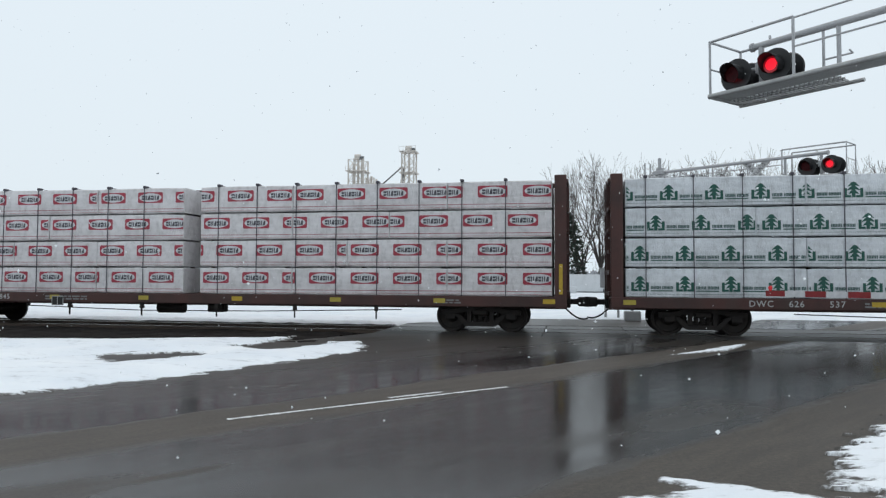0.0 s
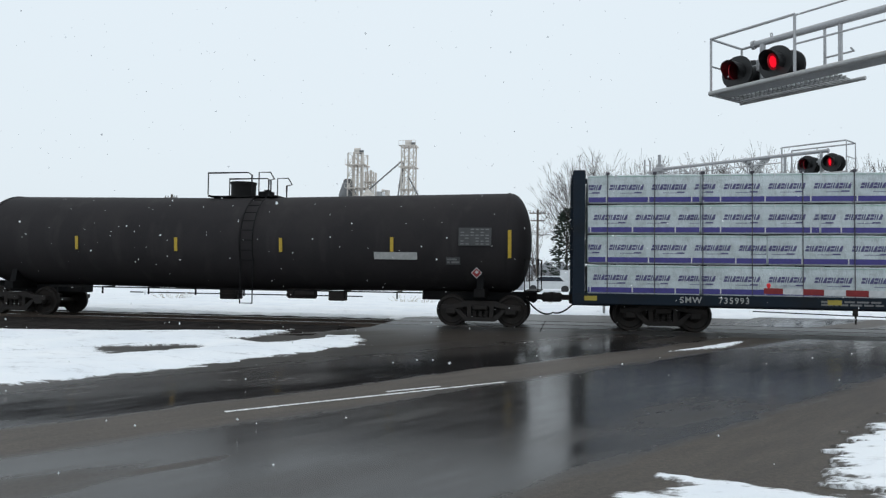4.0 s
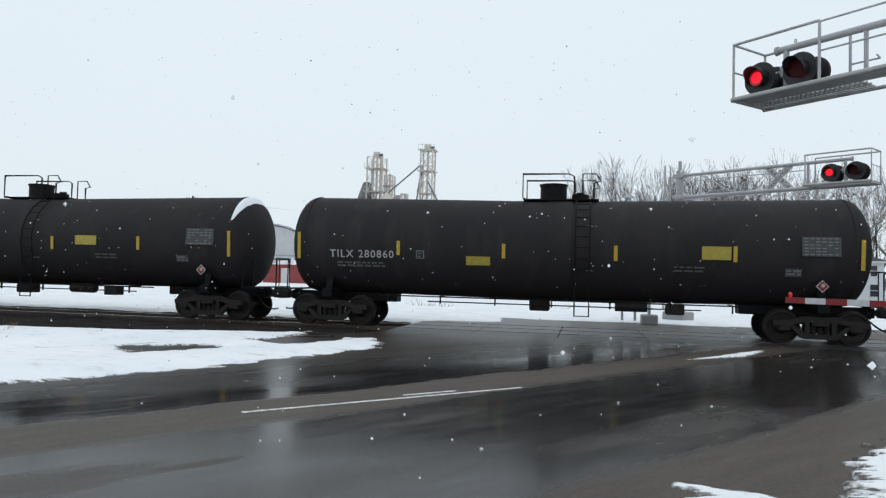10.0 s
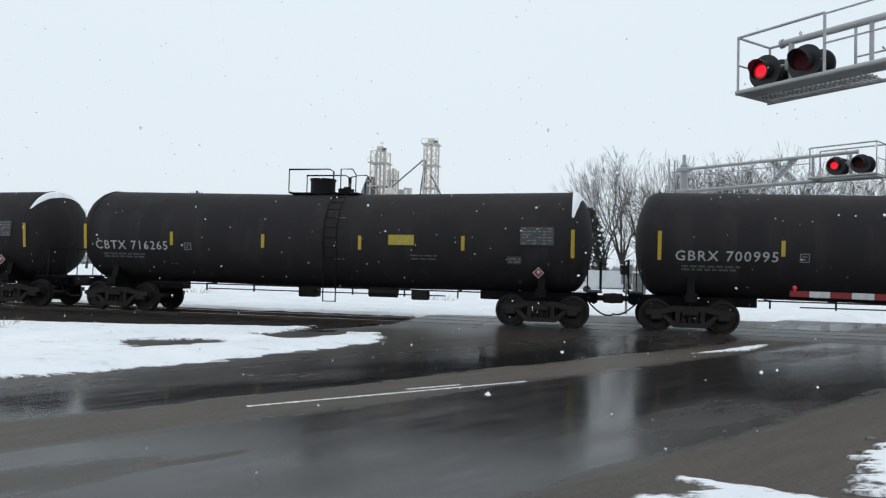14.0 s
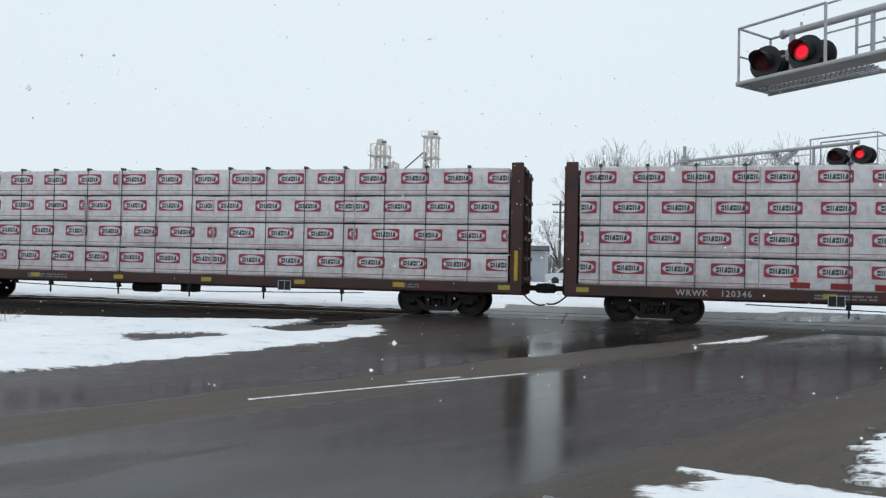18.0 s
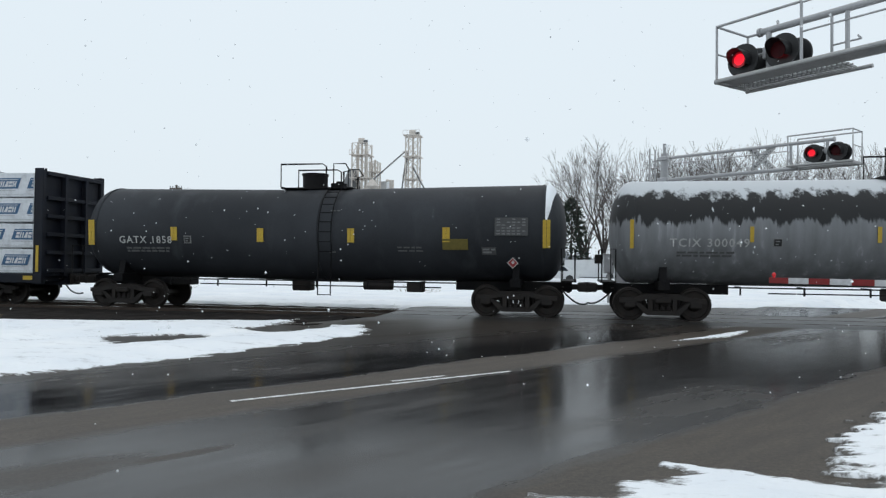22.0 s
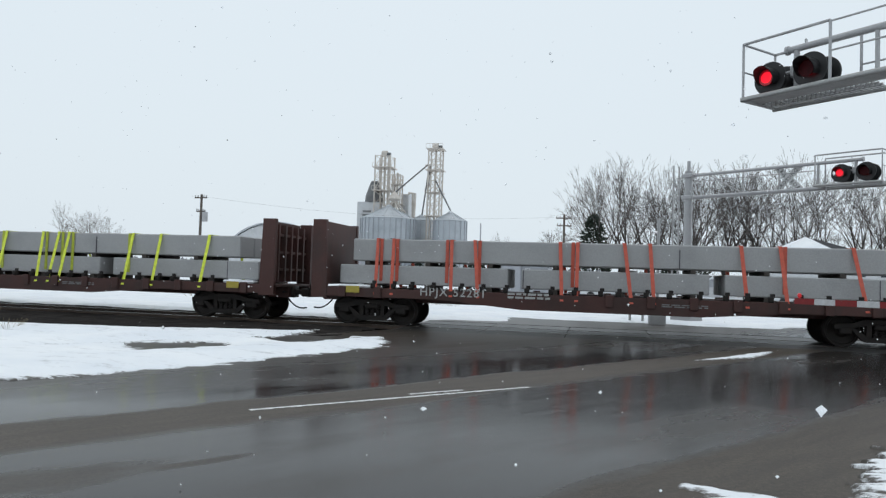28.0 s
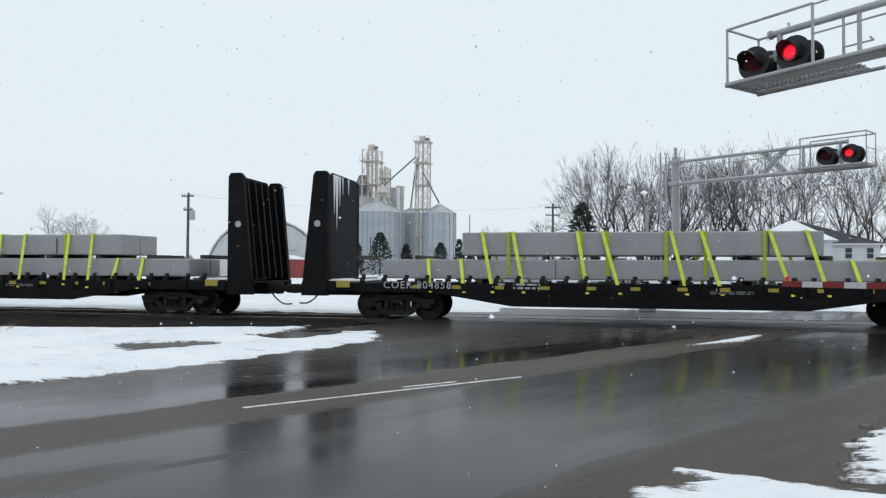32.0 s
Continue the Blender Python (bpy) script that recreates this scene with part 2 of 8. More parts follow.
M["baygrey"] = worn("dirty_bay_grey", (0.24, 0.26, 0.25), (0.13, 0.135, 0.13), 0.6, scale=1.2)
M["rustseam"] = plain("rusty_seam", (0.19, 0.135, 0.085), 0.8)
M["ruststrip"] = plain("weathered_orange_strip", (0.26, 0.12, 0.03), 0.6)
M["fadedred"] = plain("faded_red_print", (0.27, 0.13, 0.10), 0.7)
M["hoptan"] = worn("rusty_hopper_tan", (0.32, 0.265, 0.175), (0.22, 0.15, 0.085), 0.65, scale=0.55, amount=0.6, streak=(1.9, 0.07, (0.21, 0.075, 0.025)))
M["hoppale"] = worn("stained_pale_hopper", (0.46, 0.445, 0.375), (0.40, 0.345, 0.24), 0.6, scale=0.5, amount=0.55, streak=(1.9, 0.08, (0.32, 0.215, 0.11)))
M["grime"] = worn("brown_grime", (0.045, 0.036, 0.03), (0.085, 0.065, 0.05), 0.8, scale=1.5)
M["concrete"] = worn("precast_concrete", (0.40, 0.40, 0.40), (0.32, 0.32, 0.322), 0.8, scale=0.8, bumpy=0.2)
M["strap"] = plain("yellow_strap", (0.72, 0.80, 0.07), 0.6)
M["strapred"] = plain("orange_strap", (0.55, 0.10, 0.06), 0.6)
M["yellow"] = plain("yellow_reflector", (0.50, 0.33, 0.025), 0.5)
M["whitetape"] = plain("white_marking", (0.43, 0.43, 0.42), 0.6)
M["greymark"] = plain("faded_marking", (0.20, 0.20, 0.20), 0.7)
M["yellowmark"] = plain("yellow_marking", (0.36, 0.27, 0.045), 0.6)
M["dirtyyellow"] = plain("dull_yellow_panel", (0.42, 0.33, 0.05), 0.6)
M["blackmark"] = plain("black_marking", (0.012, 0.012, 0.012), 0.6)
M["red"] = plain("print_red", (0.36, 0.035, 0.06), 0.5)
M["greeninkl"] = plain("print_thin_green", (0.05, 0.11, 0.10), 0.5)
M["palemark"] = plain("print_pale_grey", (0.36, 0.37, 0.38), 0.6)
M["violetink"] = plain("print_violet_ink", (0.10, 0.095, 0.21), 0.5)
M["palegreen"] = plain("print_pale_green", (0.22, 0.42, 0.33), 0.5)
M["redpaint"] = plain("red_paint", (0.24, 0.014, 0.016), 0.5)
M["ink"] = plain("print_dark_ink", (0.06, 0.055, 0.07), 0.5)
M["blue"] = plain("print_blue", (0.032, 0.10, 0.20), 0.5)
M["sky"] = plain("print_light_blue", (0.075, 0.16, 0.25), 0.5)
M["violet"] = plain("print_violet", (0.055, 0.045, 0.23), 0.5)
M["forest"] = plain("print_green", (0.009, 0.085, 0.062), 0.5)
M["roadwhite"] = plain("road_paint", (0.70, 0.70, 0.69), 0.5)
M["white"] = plain("print_white", (0.60, 0.60, 0.61), 0.5)
M["galv"] = worn("galvanised_steel", (0.40, 0.40, 0.395), (0.30, 0.30, 0.295), 0.5, 0.5, scale=2.5, bumpy=0.05)
M["alu"] = worn("aluminium_grey", (0.43, 0.43, 0.44), (0.34, 0.34, 0.345), 0.5, 0.15, scale=2.0, bumpy=0.05)
M["blackhood"] = plain("black_hood", (0.012, 0.012, 0.013), 0.5)
M["lensdark"] = worn("dark_red_lens", (0.045, 0.003, 0.005), (0.025, 0.003, 0.004), 0.5, scale=12, spec=0.12)
M["lit"] = plain("lit_red_lamp", (0.92, 0.006, 0.022), 0.6, glow=1.05)
M["litrim"] = plain("red_lens_rim", (0.30, 0.008, 0.015), 0.25, glow=0.35)
M["tipred"] = plain("lit_tip_lamp", (0.5, 0.015, 0.02), 0.3, glow=0.35)
M["bark"] = worn("grey_bark", (0.045, 0.037, 0.034), (0.078, 0.066, 0.06), 0.9, scale=40, grain=300)
M["twig"] = worn("bare_twig", (0.092, 0.082, 0.078), (0.14, 0.126, 0.12), 0.9, scale=40, grain=300)
M["needle"] = worn("dark_needles", (0.018, 0.030, 0.020), (0.035, 0.048, 0.032), 0.9, scale=4)
M["drygrass"] = worn("dry_grass", (0.30, 0.24, 0.15), (0.20, 0.16, 0.10), 0.9, scale=5)
M["pole"] = worn("pole_timber", (0.12, 0.10, 0.085), (0.07, 0.06, 0.052), 0.9, scale=3)
M["brickred"] = worn("chimney_brick", (0.09, 0.06, 0.05), (0.06, 0.045, 0.04), 0.9, scale=3)
M["siding"] = worn("white_siding", (0.62, 0.63, 0.64), (0.52, 0.53, 0.54), 0.6)
M["greysiding"] = worn("grey_siding", (0.40, 0.41, 0.44), (0.33, 0.34, 0.37), 0.6)
M["shingle"] = worn("dark_shingle", (0.05, 0.05, 0.055), (0.08, 0.08, 0.085), 0.85, scale=2)
M["pane"] = plain("window_glass", (0.03, 0.035, 0.045), 0.1)
M["tin"] = worn("corrugated_tin", (0.48, 0.51, 0.54), (0.38, 0.41, 0.44), 0.45, 0.3, scale=0.4)
M["cream"] = worn("cream_steel", (0.66, 0.61, 0.56), (0.50, 0.44, 0.385), 0.6, scale=0.6)
M["motorgrey"] = worn("weathered_dark_steel", (0.17, 0.175, 0.18), (0.11, 0.11, 0.11), 0.6, scale=0.8)
M["barnred"] = worn("barn_red", (0.28, 0.05, 0.045), (0.20, 0.04, 0.035), 0.6)
# far woods: aerial haze is put into this pale base colour
M["haze"] = worn("far_wood_painted_haze", (0.30, 0.31, 0.33), (0.38, 0.39, 0.41), 0.95, scale=0.2)
M["strapdull"] = plain("dull_yellow_strap", (0.46, 0.51, 0.05), 0.6)
M["ink_g"] = plain("graffiti_charcoal", (0.05, 0.048, 0.05), 0.5)
M["paleteal_g"] = plain("graffiti_pale_teal", (0.36, 0.50, 0.50), 0.5)
M["signwhite"] = plain("white_sign_board", (0.62, 0.62, 0.62), 0.5)
M["dullgold"] = plain("grimy_yellow_panel", (0.14, 0.11, 0.02), 0.7)
flake, fn, fl, fp = shader("snowflake")
thin, white_d, both_f = fn.new("ShaderNodeBsdfTranslucent"), fn.new("ShaderNodeBsdfDiffuse"), fn.new("ShaderNodeMixShader")
for node in (thin, white_d):
    node.inputs["Color"].default_value = (0.96, 0.97, 0.98, 1)
both_f.inputs[0].default_value = 0.55
fl.new(white_d.outputs[0], both_f.inputs[1])
fl.new(thin.outputs[0], both_f.inputs[2])
fl.new(both_f.outputs[0], fn["Material Output"].inputs["Surface"])
M["flake"] = flake
M["axleload"] = worn("rusty_axle_steel", (0.042, 0.026, 0.019), (0.075, 0.046, 0.033), 0.7, 0.1, scale=4)
M["teal_g"] = plain("graffiti_teal", (0.22, 0.36, 0.38), 0.5)
M["purple_g"] = plain("graffiti_purple", (0.15, 0.065, 0.12), 0.5)
M["pale_g"] = plain("graffiti_pale", (0.50, 0.50, 0.49), 0.5)
M["silver_g"] = plain("graffiti_silver", (0.28, 0.275, 0.255), 0.45)
M["dimsilver_g"] = plain("graffiti_dim_silver", (0.17, 0.165, 0.155), 0.45)
M["brightsilver_g"] = plain("graffiti_bright_silver", (0.34, 0.335, 0.315), 0.45)

# ---- mesh tools ----
class Geo:
    def __init__(self):
        self.v, self.f, self.m = [], [], []

    def add(self, verts, faces, mi=0):
        k = len(self.v)
        self.v += [tuple(p) for p in verts]
        self.f += [tuple(i + k for i in f) for f in faces]
        self.m += [mi] * len(faces)
        return self

    def box(self, x0, x1, y0, y1, z0, z1, mi=0, c=0.0):
        if x1 < x0:
            x0, x1 = x1, x0
        if y1 < y0:
            y0, y1 = y1, y0
        if c <= 0:
            vs = [(x, y, z) for x in (x0, x1) for y in (y0, y1) for z in (z0, z1)]
            return self.add(vs, [(0, 1, 3, 2), (4, 6, 7, 5), (0, 4, 5, 1), (2, 3, 7, 6), (0, 2, 6, 4), (1, 5, 7, 3)], mi)
        c = min(c, (x1 - x0) * 0.45, (y1 - y0) * 0.45, (z1 - z0) * 0.45)
        vs, at = [], {}
        for i, x in enumerate((x0, x1)):
            for j, y in enumerate((y0, y1)):
                for k, z in enumerate((z0, z1)):
                    X, Y, Z = x + c * (1 - 2 * i), y + c * (1 - 2 * j), z + c * (1 - 2 * k)
                    for a, p in enumerate(((x, Y, Z), (X, y, Z), (X, Y, z))):
                        at[i, j, k, a] = len(vs)
                        vs.append(p)
        g = lambda i, j, k, a: at[i, j, k, a]
        fs = [(g(0, 0, 0, 0), g(0, 0, 1, 0), g(0, 1, 1, 0), g(0, 1, 0, 0)), (g(1, 0, 0, 0), g(1, 1, 0, 0), g(1, 1, 1, 0), g(1, 0, 1, 0)),
              (g(0, 0, 0, 1), g(1, 0, 0, 1), g(1, 0, 1, 1), g(0, 0, 1, 1)), (g(0, 1, 0, 1), g(0, 1, 1, 1), g(1, 1, 1, 1), g(1, 1, 0, 1)),
              (g(0, 0, 0, 2), g(0, 1, 0, 2), g(1, 1, 0, 2), g(1, 0, 0, 2)), (g(0, 0, 1, 2), g(1, 0, 1, 2), g(1, 1, 1, 2), g(0, 1, 1, 2))]
        mid = Vector(((x0 + x1) / 2, (y0 + y1) / 2, (z0 + z1) / 2))
        extra = []
        for p in (0, 1):
            for q in (0, 1):
                extra += [(g(p, q, 0, 0), g(p, q, 1, 0), g(p, q, 1, 1), g(p, q, 0, 1)), (g(p, 0, q, 0), g(p, 1, q, 0), g(p, 1, q, 2), g(p, 0, q, 2)),
                          (g(0, p, q, 1), g(1, p, q, 1), g(1, p, q, 2), g(0, p, q, 2))]
                for r in (0, 1):
                    extra.append((g(p, q, r, 0), g(p, q, r, 1), g(p, q, r, 2)))
        for f in extra:
            a, b, d = (Vector(vs[f[0]]), Vector(vs[f[1]]), Vector(vs[f[2]]))
            if (b - a).cross(d - a).dot((a + b + d) / 3 - mid) < 0:
                f = f[::-1]
            fs.append(f)
        return self.add(vs, fs, mi)

    def cyl(self, p0, p1, r0, r1=None, n=10, mi=0, caps=True):
        p0, p1 = Vector(p0), Vector(p1)
        r1 = r0 if r1 is None else r1
        d = (p1 - p0).normalized()
        a = d.orthogonal().normalized()
        b = d.cross(a)
        vs = []
        for p, r in ((p0, r0), (p1, r1)):
            for i in range(n):
                t = 2 * math.pi * i / n
                vs.append(p + a * (r * math.cos(t)) + b * (r * math.sin(t)))
        fs = [(i, (i + 1) % n, n + (i + 1) % n, n + i) for i in range(n)]
        if caps:
            fs += [tuple(range(n))[::-1], tuple(range(n, 2 * n))]
        return self.add(vs, fs, mi)

    def tube(self, pts, r, n=6, mi=0):
        pts = [Vector(p) for p in pts]
        vs, side = [], None
        for i, p in enumerate(pts):
            d = (pts[min(i + 1, len(pts) - 1)] - pts[max(i - 1, 0)]).normalized()
            side = d.orthogonal().normalized() if side is None else (side - d * side.dot(d)).normalized()
            up = d.cross(side)
            k = 1.0
            if 0 < i < len(pts) - 1:
                k = 1 / max(0.6, (p - pts[i - 1]).normalized().dot(d))
            vs += [p + (side * math.cos(2 * math.pi * j / n) + up * math.sin(2 * math.pi * j / n)) * r * k for j in range(n)]
        fs = [(i * n + j, i * n + (j + 1) % n, (i + 1) * n + (j + 1) % n, (i + 1) * n + j) for i in range(len(pts) - 1) for j in range(n)]
        fs += [tuple(range(n))[::-1], tuple(range((len(pts) - 1) * n, len(pts) * n))]
        return self.add(vs, fs, mi)

    def lathe(self, prof, n=24, axis="x", o=(0, 0, 0), mi=0, close=True):
        """prof: (distance along the axis, radius)."""
        vs = []
        for s, r in prof:
            for i in range(n):
                t = 2 * math.pi * i / n
                c, e = r * math.cos(t), r * math.sin(t)
                p = {"x": (s, c, e), "y": (e, s, c), "z": (c, e, s)}[axis]
                vs.append((p[0] + o[0], p[1] + o[1], p[2] + o[2]))
        fs = []
        for k in range(len(prof) - 1):
            for i in range(n):
                j = (i + 1) % n
                fs.append((k * n + i, k * n + j, (k + 1) * n + j, (k + 1) * n + i)[::-1])
        if close:
            fs += [tuple(range(n)), tuple(range((len(prof) - 1) * n, len(prof) * n))[::-1]]
        return self.add(vs, fs, mi)

    def prism(self, poly, axis, a, b, mi=0):
        """Closed outline pushed along an axis from a to b: 'y' takes (x, z), 'x' takes (y, z), 'z' takes (x, y)."""
        n = len(poly)
        put = {"y": lambda p, s: (p[0], s, p[1]), "x": lambda p, s: (s, p[0], p[1]), "z": lambda p, s: (p[0], p[1], s)}[axis]
        vs = [put(p, a) for p in poly] + [put(p, b) for p in poly]
        area = sum(p[0] * q[1] - q[0] * p[1] for p, q in zip(poly, poly[1:] + poly[:1]))
        flip = (area > 0) != ((axis == "y") == (b > a))
        fs = [tuple(range(n)), tuple(range(n, 2 * n))[::-1]] + [(i, n + i, n + (i + 1) % n, (i + 1) % n) for i in range(n)]
        return self.add(vs, [f[::-1] for f in fs] if flip else fs, mi)

    def mesh(self, name, mats, smooth=False):
        me = bpy.data.meshes.new(name)
        me.from_pydata(self.v, [], self.f)
        for m in (mats if isinstance(mats, (list, tuple)) else [mats]):
            me.materials.append(M[m])
        if max(self.m, default=0):
            me.polygons.foreach_set("material_index", self.m)
        if smooth:
            me.polygons.foreach_set("use_smooth", [True] * len(me.polygons))
            me.set_sharp_from_angle(angle=radians(38))
        me.update()
        return me


def part(name, geo, mats, parent, label="", at=None, smooth=False):
    me = geo.mesh(name, mats, smooth) if isinstance(geo, Geo) else geo
    ob = new(name, me)
    ob.parent = parent
    if at is not None:
        ob.matrix_basis = at if isinstance(at, Matrix) else Matrix.Translation(at)
    if label:
        ob["label"] = label
    return ob


def thing(name, label, category, group="", at=None, kind=""):
    ob = tagged(new(name), label, category, group, kind)
    ob.empty_display_size = 0.3
    if at is not None:
        ob.matrix_basis = at if isinstance(at, Matrix) else Matrix.Translation(at)
    return ob


LETTERS = {}


def lettering(text, size, mat):
    """A flat mesh of built-in lettering, upright in the x-z plane, facing -y, its lower left corner at the origin."""
    key = (text, size, mat)
    if key not in LETTERS:
        cu = bpy.data.curves.new("lettering", "FONT")
        cu.body, cu.size, cu.extrude, cu.resolution_u = text, size * 1.38, 0.0, 2
        cu.offset, cu.space_character = size * 0.014, 1.16
        ob = new("lettering", cu)
        bpy.context.view_layer.update()
        me = bpy.data.meshes.new_from_object(ob.evaluated_get(bpy.context.evaluated_depsgraph_get()))
        bpy.data.objects.remove(ob)
        bpy.data.curves.remove(cu)
        me.transform(pose(0, 0, 0, 90, 0, 0))
        me.materials.clear()
        me.materials.append(M[mat])
        LETTERS[key] = me
    return LETTERS[key]


def vnoise(x, y, seed=0):
    """Smooth value noise on arrays, 0 to 1."""
    xi, yi = np.floor(x).astype(np.int64), np.floor(y).astype(np.int64)
    fx, fy = x - xi, y - yi
    fx, fy = fx * fx * (3 - 2 * fx), fy * fy * (3 - 2 * fy)

    def h(a, b):
        k = (a * 374761393 + b * 668265263 + seed * 974634777) & 0xFFFFFFFF
        k = ((k ^ (k >> 13)) * 1274126177) & 0xFFFFFFFF
        return ((k ^ (k >> 16)) & 0xFFFF) / 65535.0
    return (h(xi, yi) * (1 - fx) + h(xi + 1, yi) * fx) * (1 - fy) + (h(xi, yi + 1) * (1 - fx) + h(xi + 1, yi + 1) * fx) * fy


def inside(poly, x, y):
    """Signed distance to a polygon on arrays, positive inside."""
    d = np.full(x.shape, 1e9)
    s = np.zeros(x.shape, bool)
    for (ax, ay), (bx, by) in zip(poly, poly[1:] + poly[:1]):
        ex, ey = bx - ax, by - ay
        t = np.clip(((x - ax) * ex + (y - ay) * ey) / (ex * ex + ey * ey + 1e-12), 0, 1)
        d = np.minimum(d, np.hypot(x - ax - t * ex, y - ay - t * ey))
        s ^= ((ay > y) != (by > y)) & (x < ex * (y - ay) / (by - ay + 1e-12) + ax)
    return np.where(s, d, -d)


YC = 21.5          # centre line of the track
ROAD = (0.587, 0.809)

# ---- ground: one snow sheet to the horizon, thin or bare where wheels and ploughs have been ----
BANK = [(-90, 14.9), (-14.8, 15.2), (-11.2, 15.9), (-7.9, 17.0), (-7.3, 17.7), (-6.9, 16.9), (-7.5, 14.9), (-6.5, 14.5), (-6.1, 15.0), (-5.8, 16.2),
        (-5.1, 16.4), (-4.4, 15.4), (-4.5, 14.2), (-4.85, 13.1), (-5.42, 11.8), (-5.9, 10.6), (-6.96, 8.64), (-7.6, 7.86), (-43, -41), (-160, -60)]
BARE = [(-9.0, 12.5), (-7.7, 13.55), (-7.4, 12.95), (-8.25, 11.8)]
VERGE = [(-0.55, 4.6), (-0.32, 4.93), (0.22, 4.97), (0.30, 5.36), (0.72, 5.42), (0.76, 5.55), (0.60, 5.73), (0.88, 5.97), (1.51, 5.63), (2.07, 5.51),
         (2.13, 5.68), (1.80, 5.82), (2.10, 6.45), (2.18, 6.95), (2.62, 7.75), (3.3, 8.55), (4.4, 10.1), (7.5, 14.5), (60, 15.5), (60, -60), (-38, -60)]
RIDGE = [(1.8, 14.95), (2.9, 16.35), (4.45, 18.6), (3.45, 16.35)]


def snow_depth(x, y):
    wob = (vnoise(x * 0.9, y * 2.2, 3) - 0.5) * 0.42 + (vnoise(x * 2.6, y * 6.1, 5) - 0.5) * 0.34 + (vnoise(x * 7, y * 13, 7) - 0.5) * 0.20
    bank = np.minimum(inside(BANK, x, y), -inside(BARE, x, y))
    verge = inside(VERGE, x, y) - 0.07 - 0.12 * np.clip(y - 5.8, 0, 1)
    verge = verge + ((vnoise(x * 2.2, y * 3.0, 9) - 0.5) * 0.10 + (vnoise(x * 4, y * 9, 10) - 0.5) * 0.26 + (vnoise(x * 11, y * 26, 12) - 0.5) * 0.12) * np.clip(1.3 - np.abs(verge), 0.2, 1) * np.clip((y - 4.6) * 0.9, 0.35, 1.5)
    ridge = inside(RIDGE, x, y) * 1.4
    back = np.minimum(y - 24.6, np.maximum(y - 27.6, -3.0 - x)) + 0.4 * (vnoise(x * 0.5, y * 0.5, 21) - 0.5)
    lane = -np.minimum(np.minimum(x * 0.809 - y * 0.587 + 11.0, -(x * 0.809 - y * 0.587) - 2.2), y - 19)
    far = np.minimum(back, lane)
    near = np.maximum.reduce([bank + wob * np.clip(1.2 - np.abs(bank + 0.1), 0.25, 1), verge, ridge + wob * 0.25])
    for ax, ay, bx, by in ((-11.6, 9.6, -8.75, 13.4), (-13.0, 12.2, -9.4, 14.6), (-17.5, 12.9, -12.2, 13.7)):
        u = np.clip(((x - ax) * (bx - ax) + (y - ay) * (by - ay)) / ((bx - ax) ** 2 + (by - ay) ** 2), 0, 1)
        rut = np.hypot(x - ax - u * (bx - ax), y - ay - u * (by - ay))
        near = np.minimum(near, rut * 1.5 - 0.03 - 0.32 * (vnoise(x * 1.7, y * 1.7, 41) - 0.42))
    d = np.where(y > 20, far + wob * 0.6, np.where(y < 19, near, -1))
    h = np.where(d > 0, np.minimum(d, 0.9) * 0.10, np.maximum(d, -0.3) * 1.2)
    return h + np.where(d > 0, 0.05 * (vnoise(x * 0.35, y * 0.35, 11) - 0.3), 0), np.where(y < 19, np.clip(d / 0.30, 0, 1), 1.0)


def grade(lo, hi, step, reach, near=()):
    """Even steps from lo to hi, finer in the stretch near = (from, to, step), ever wider beyond."""
    mid = list(np.arange(lo, hi + step / 2, step))
    if near:
        mid = [k for k in mid if k < near[0] - 0.01 or k > near[1] + 0.01] + list(np.arange(near[0], near[1] + 0.001, near[2]))
        mid.sort()
    s, a, b = step, lo, hi
    left, right = [], []
    while b < reach:
        s *= 1.22
        a, b = a - s, b + s
        left.append(a), right.append(b)
    return np.array(left[::-1] + mid + right)


gx, gy = grade(-24, 13, 0.11, 2600, (-0.8, 3.6, 0.03)), grade(3.5, 30, 0.11, 2600, (4.5, 8.8, 0.03))
GX, GY = np.meshgrid(gx, gy)
GZ, COVER = snow_depth(GX, GY)
nx, ny = len(gx), len(gy)
idx = np.arange(nx * ny).reshape(ny, nx)
quads = np.stack([idx[:-1, :-1], idx[:-1, 1:], idx[1:, 1:], idx[1:, :-1]], -1).reshape(-1, 4)
me = bpy.data.meshes.new("ground")
me.from_pydata(np.stack([GX, GY, GZ], -1).reshape(-1, 3).tolist(), [], quads.tolist())
me.attributes.new("cover", "FLOAT", "POINT").data.foreach_set("value", COVER.reshape(-1).astype(np.float32))
me.polygons.foreach_set("use_smooth", [True] * len(me.polygons))
me.materials.append(M["snow"])
tagged(new("ground", me), "snow-covered ground, thin and worn at the edges of the road", "ground", kind="structure")

# asphalt: the road that crosses the track, its apron, and the street beside the bank
g = Geo()
g.prism([(-60, -80), (90, -80), (90, 19.3), (-5.6, 19.3), (-6.3, 17.6), (-7.6, 15.6), (-60, 14.4)], "z", -0.3, 0.0)
tagged(part("road", g, "asphalt", None), "wet dark asphalt road with puddles and brown slush tracks", "road", kind="structure")
g = Geo()
g.prism([(-5.6, 23.75), (30, 23.75), (60, 27.4), (240, 330), (230, 335), (14, 29.4), (-3, 28.6)], "z", -0.3, 0.0)
tagged(part("road_beyond_track", g, "asphalt", None), "wet asphalt road leaving the level crossing", "road", kind="structure")

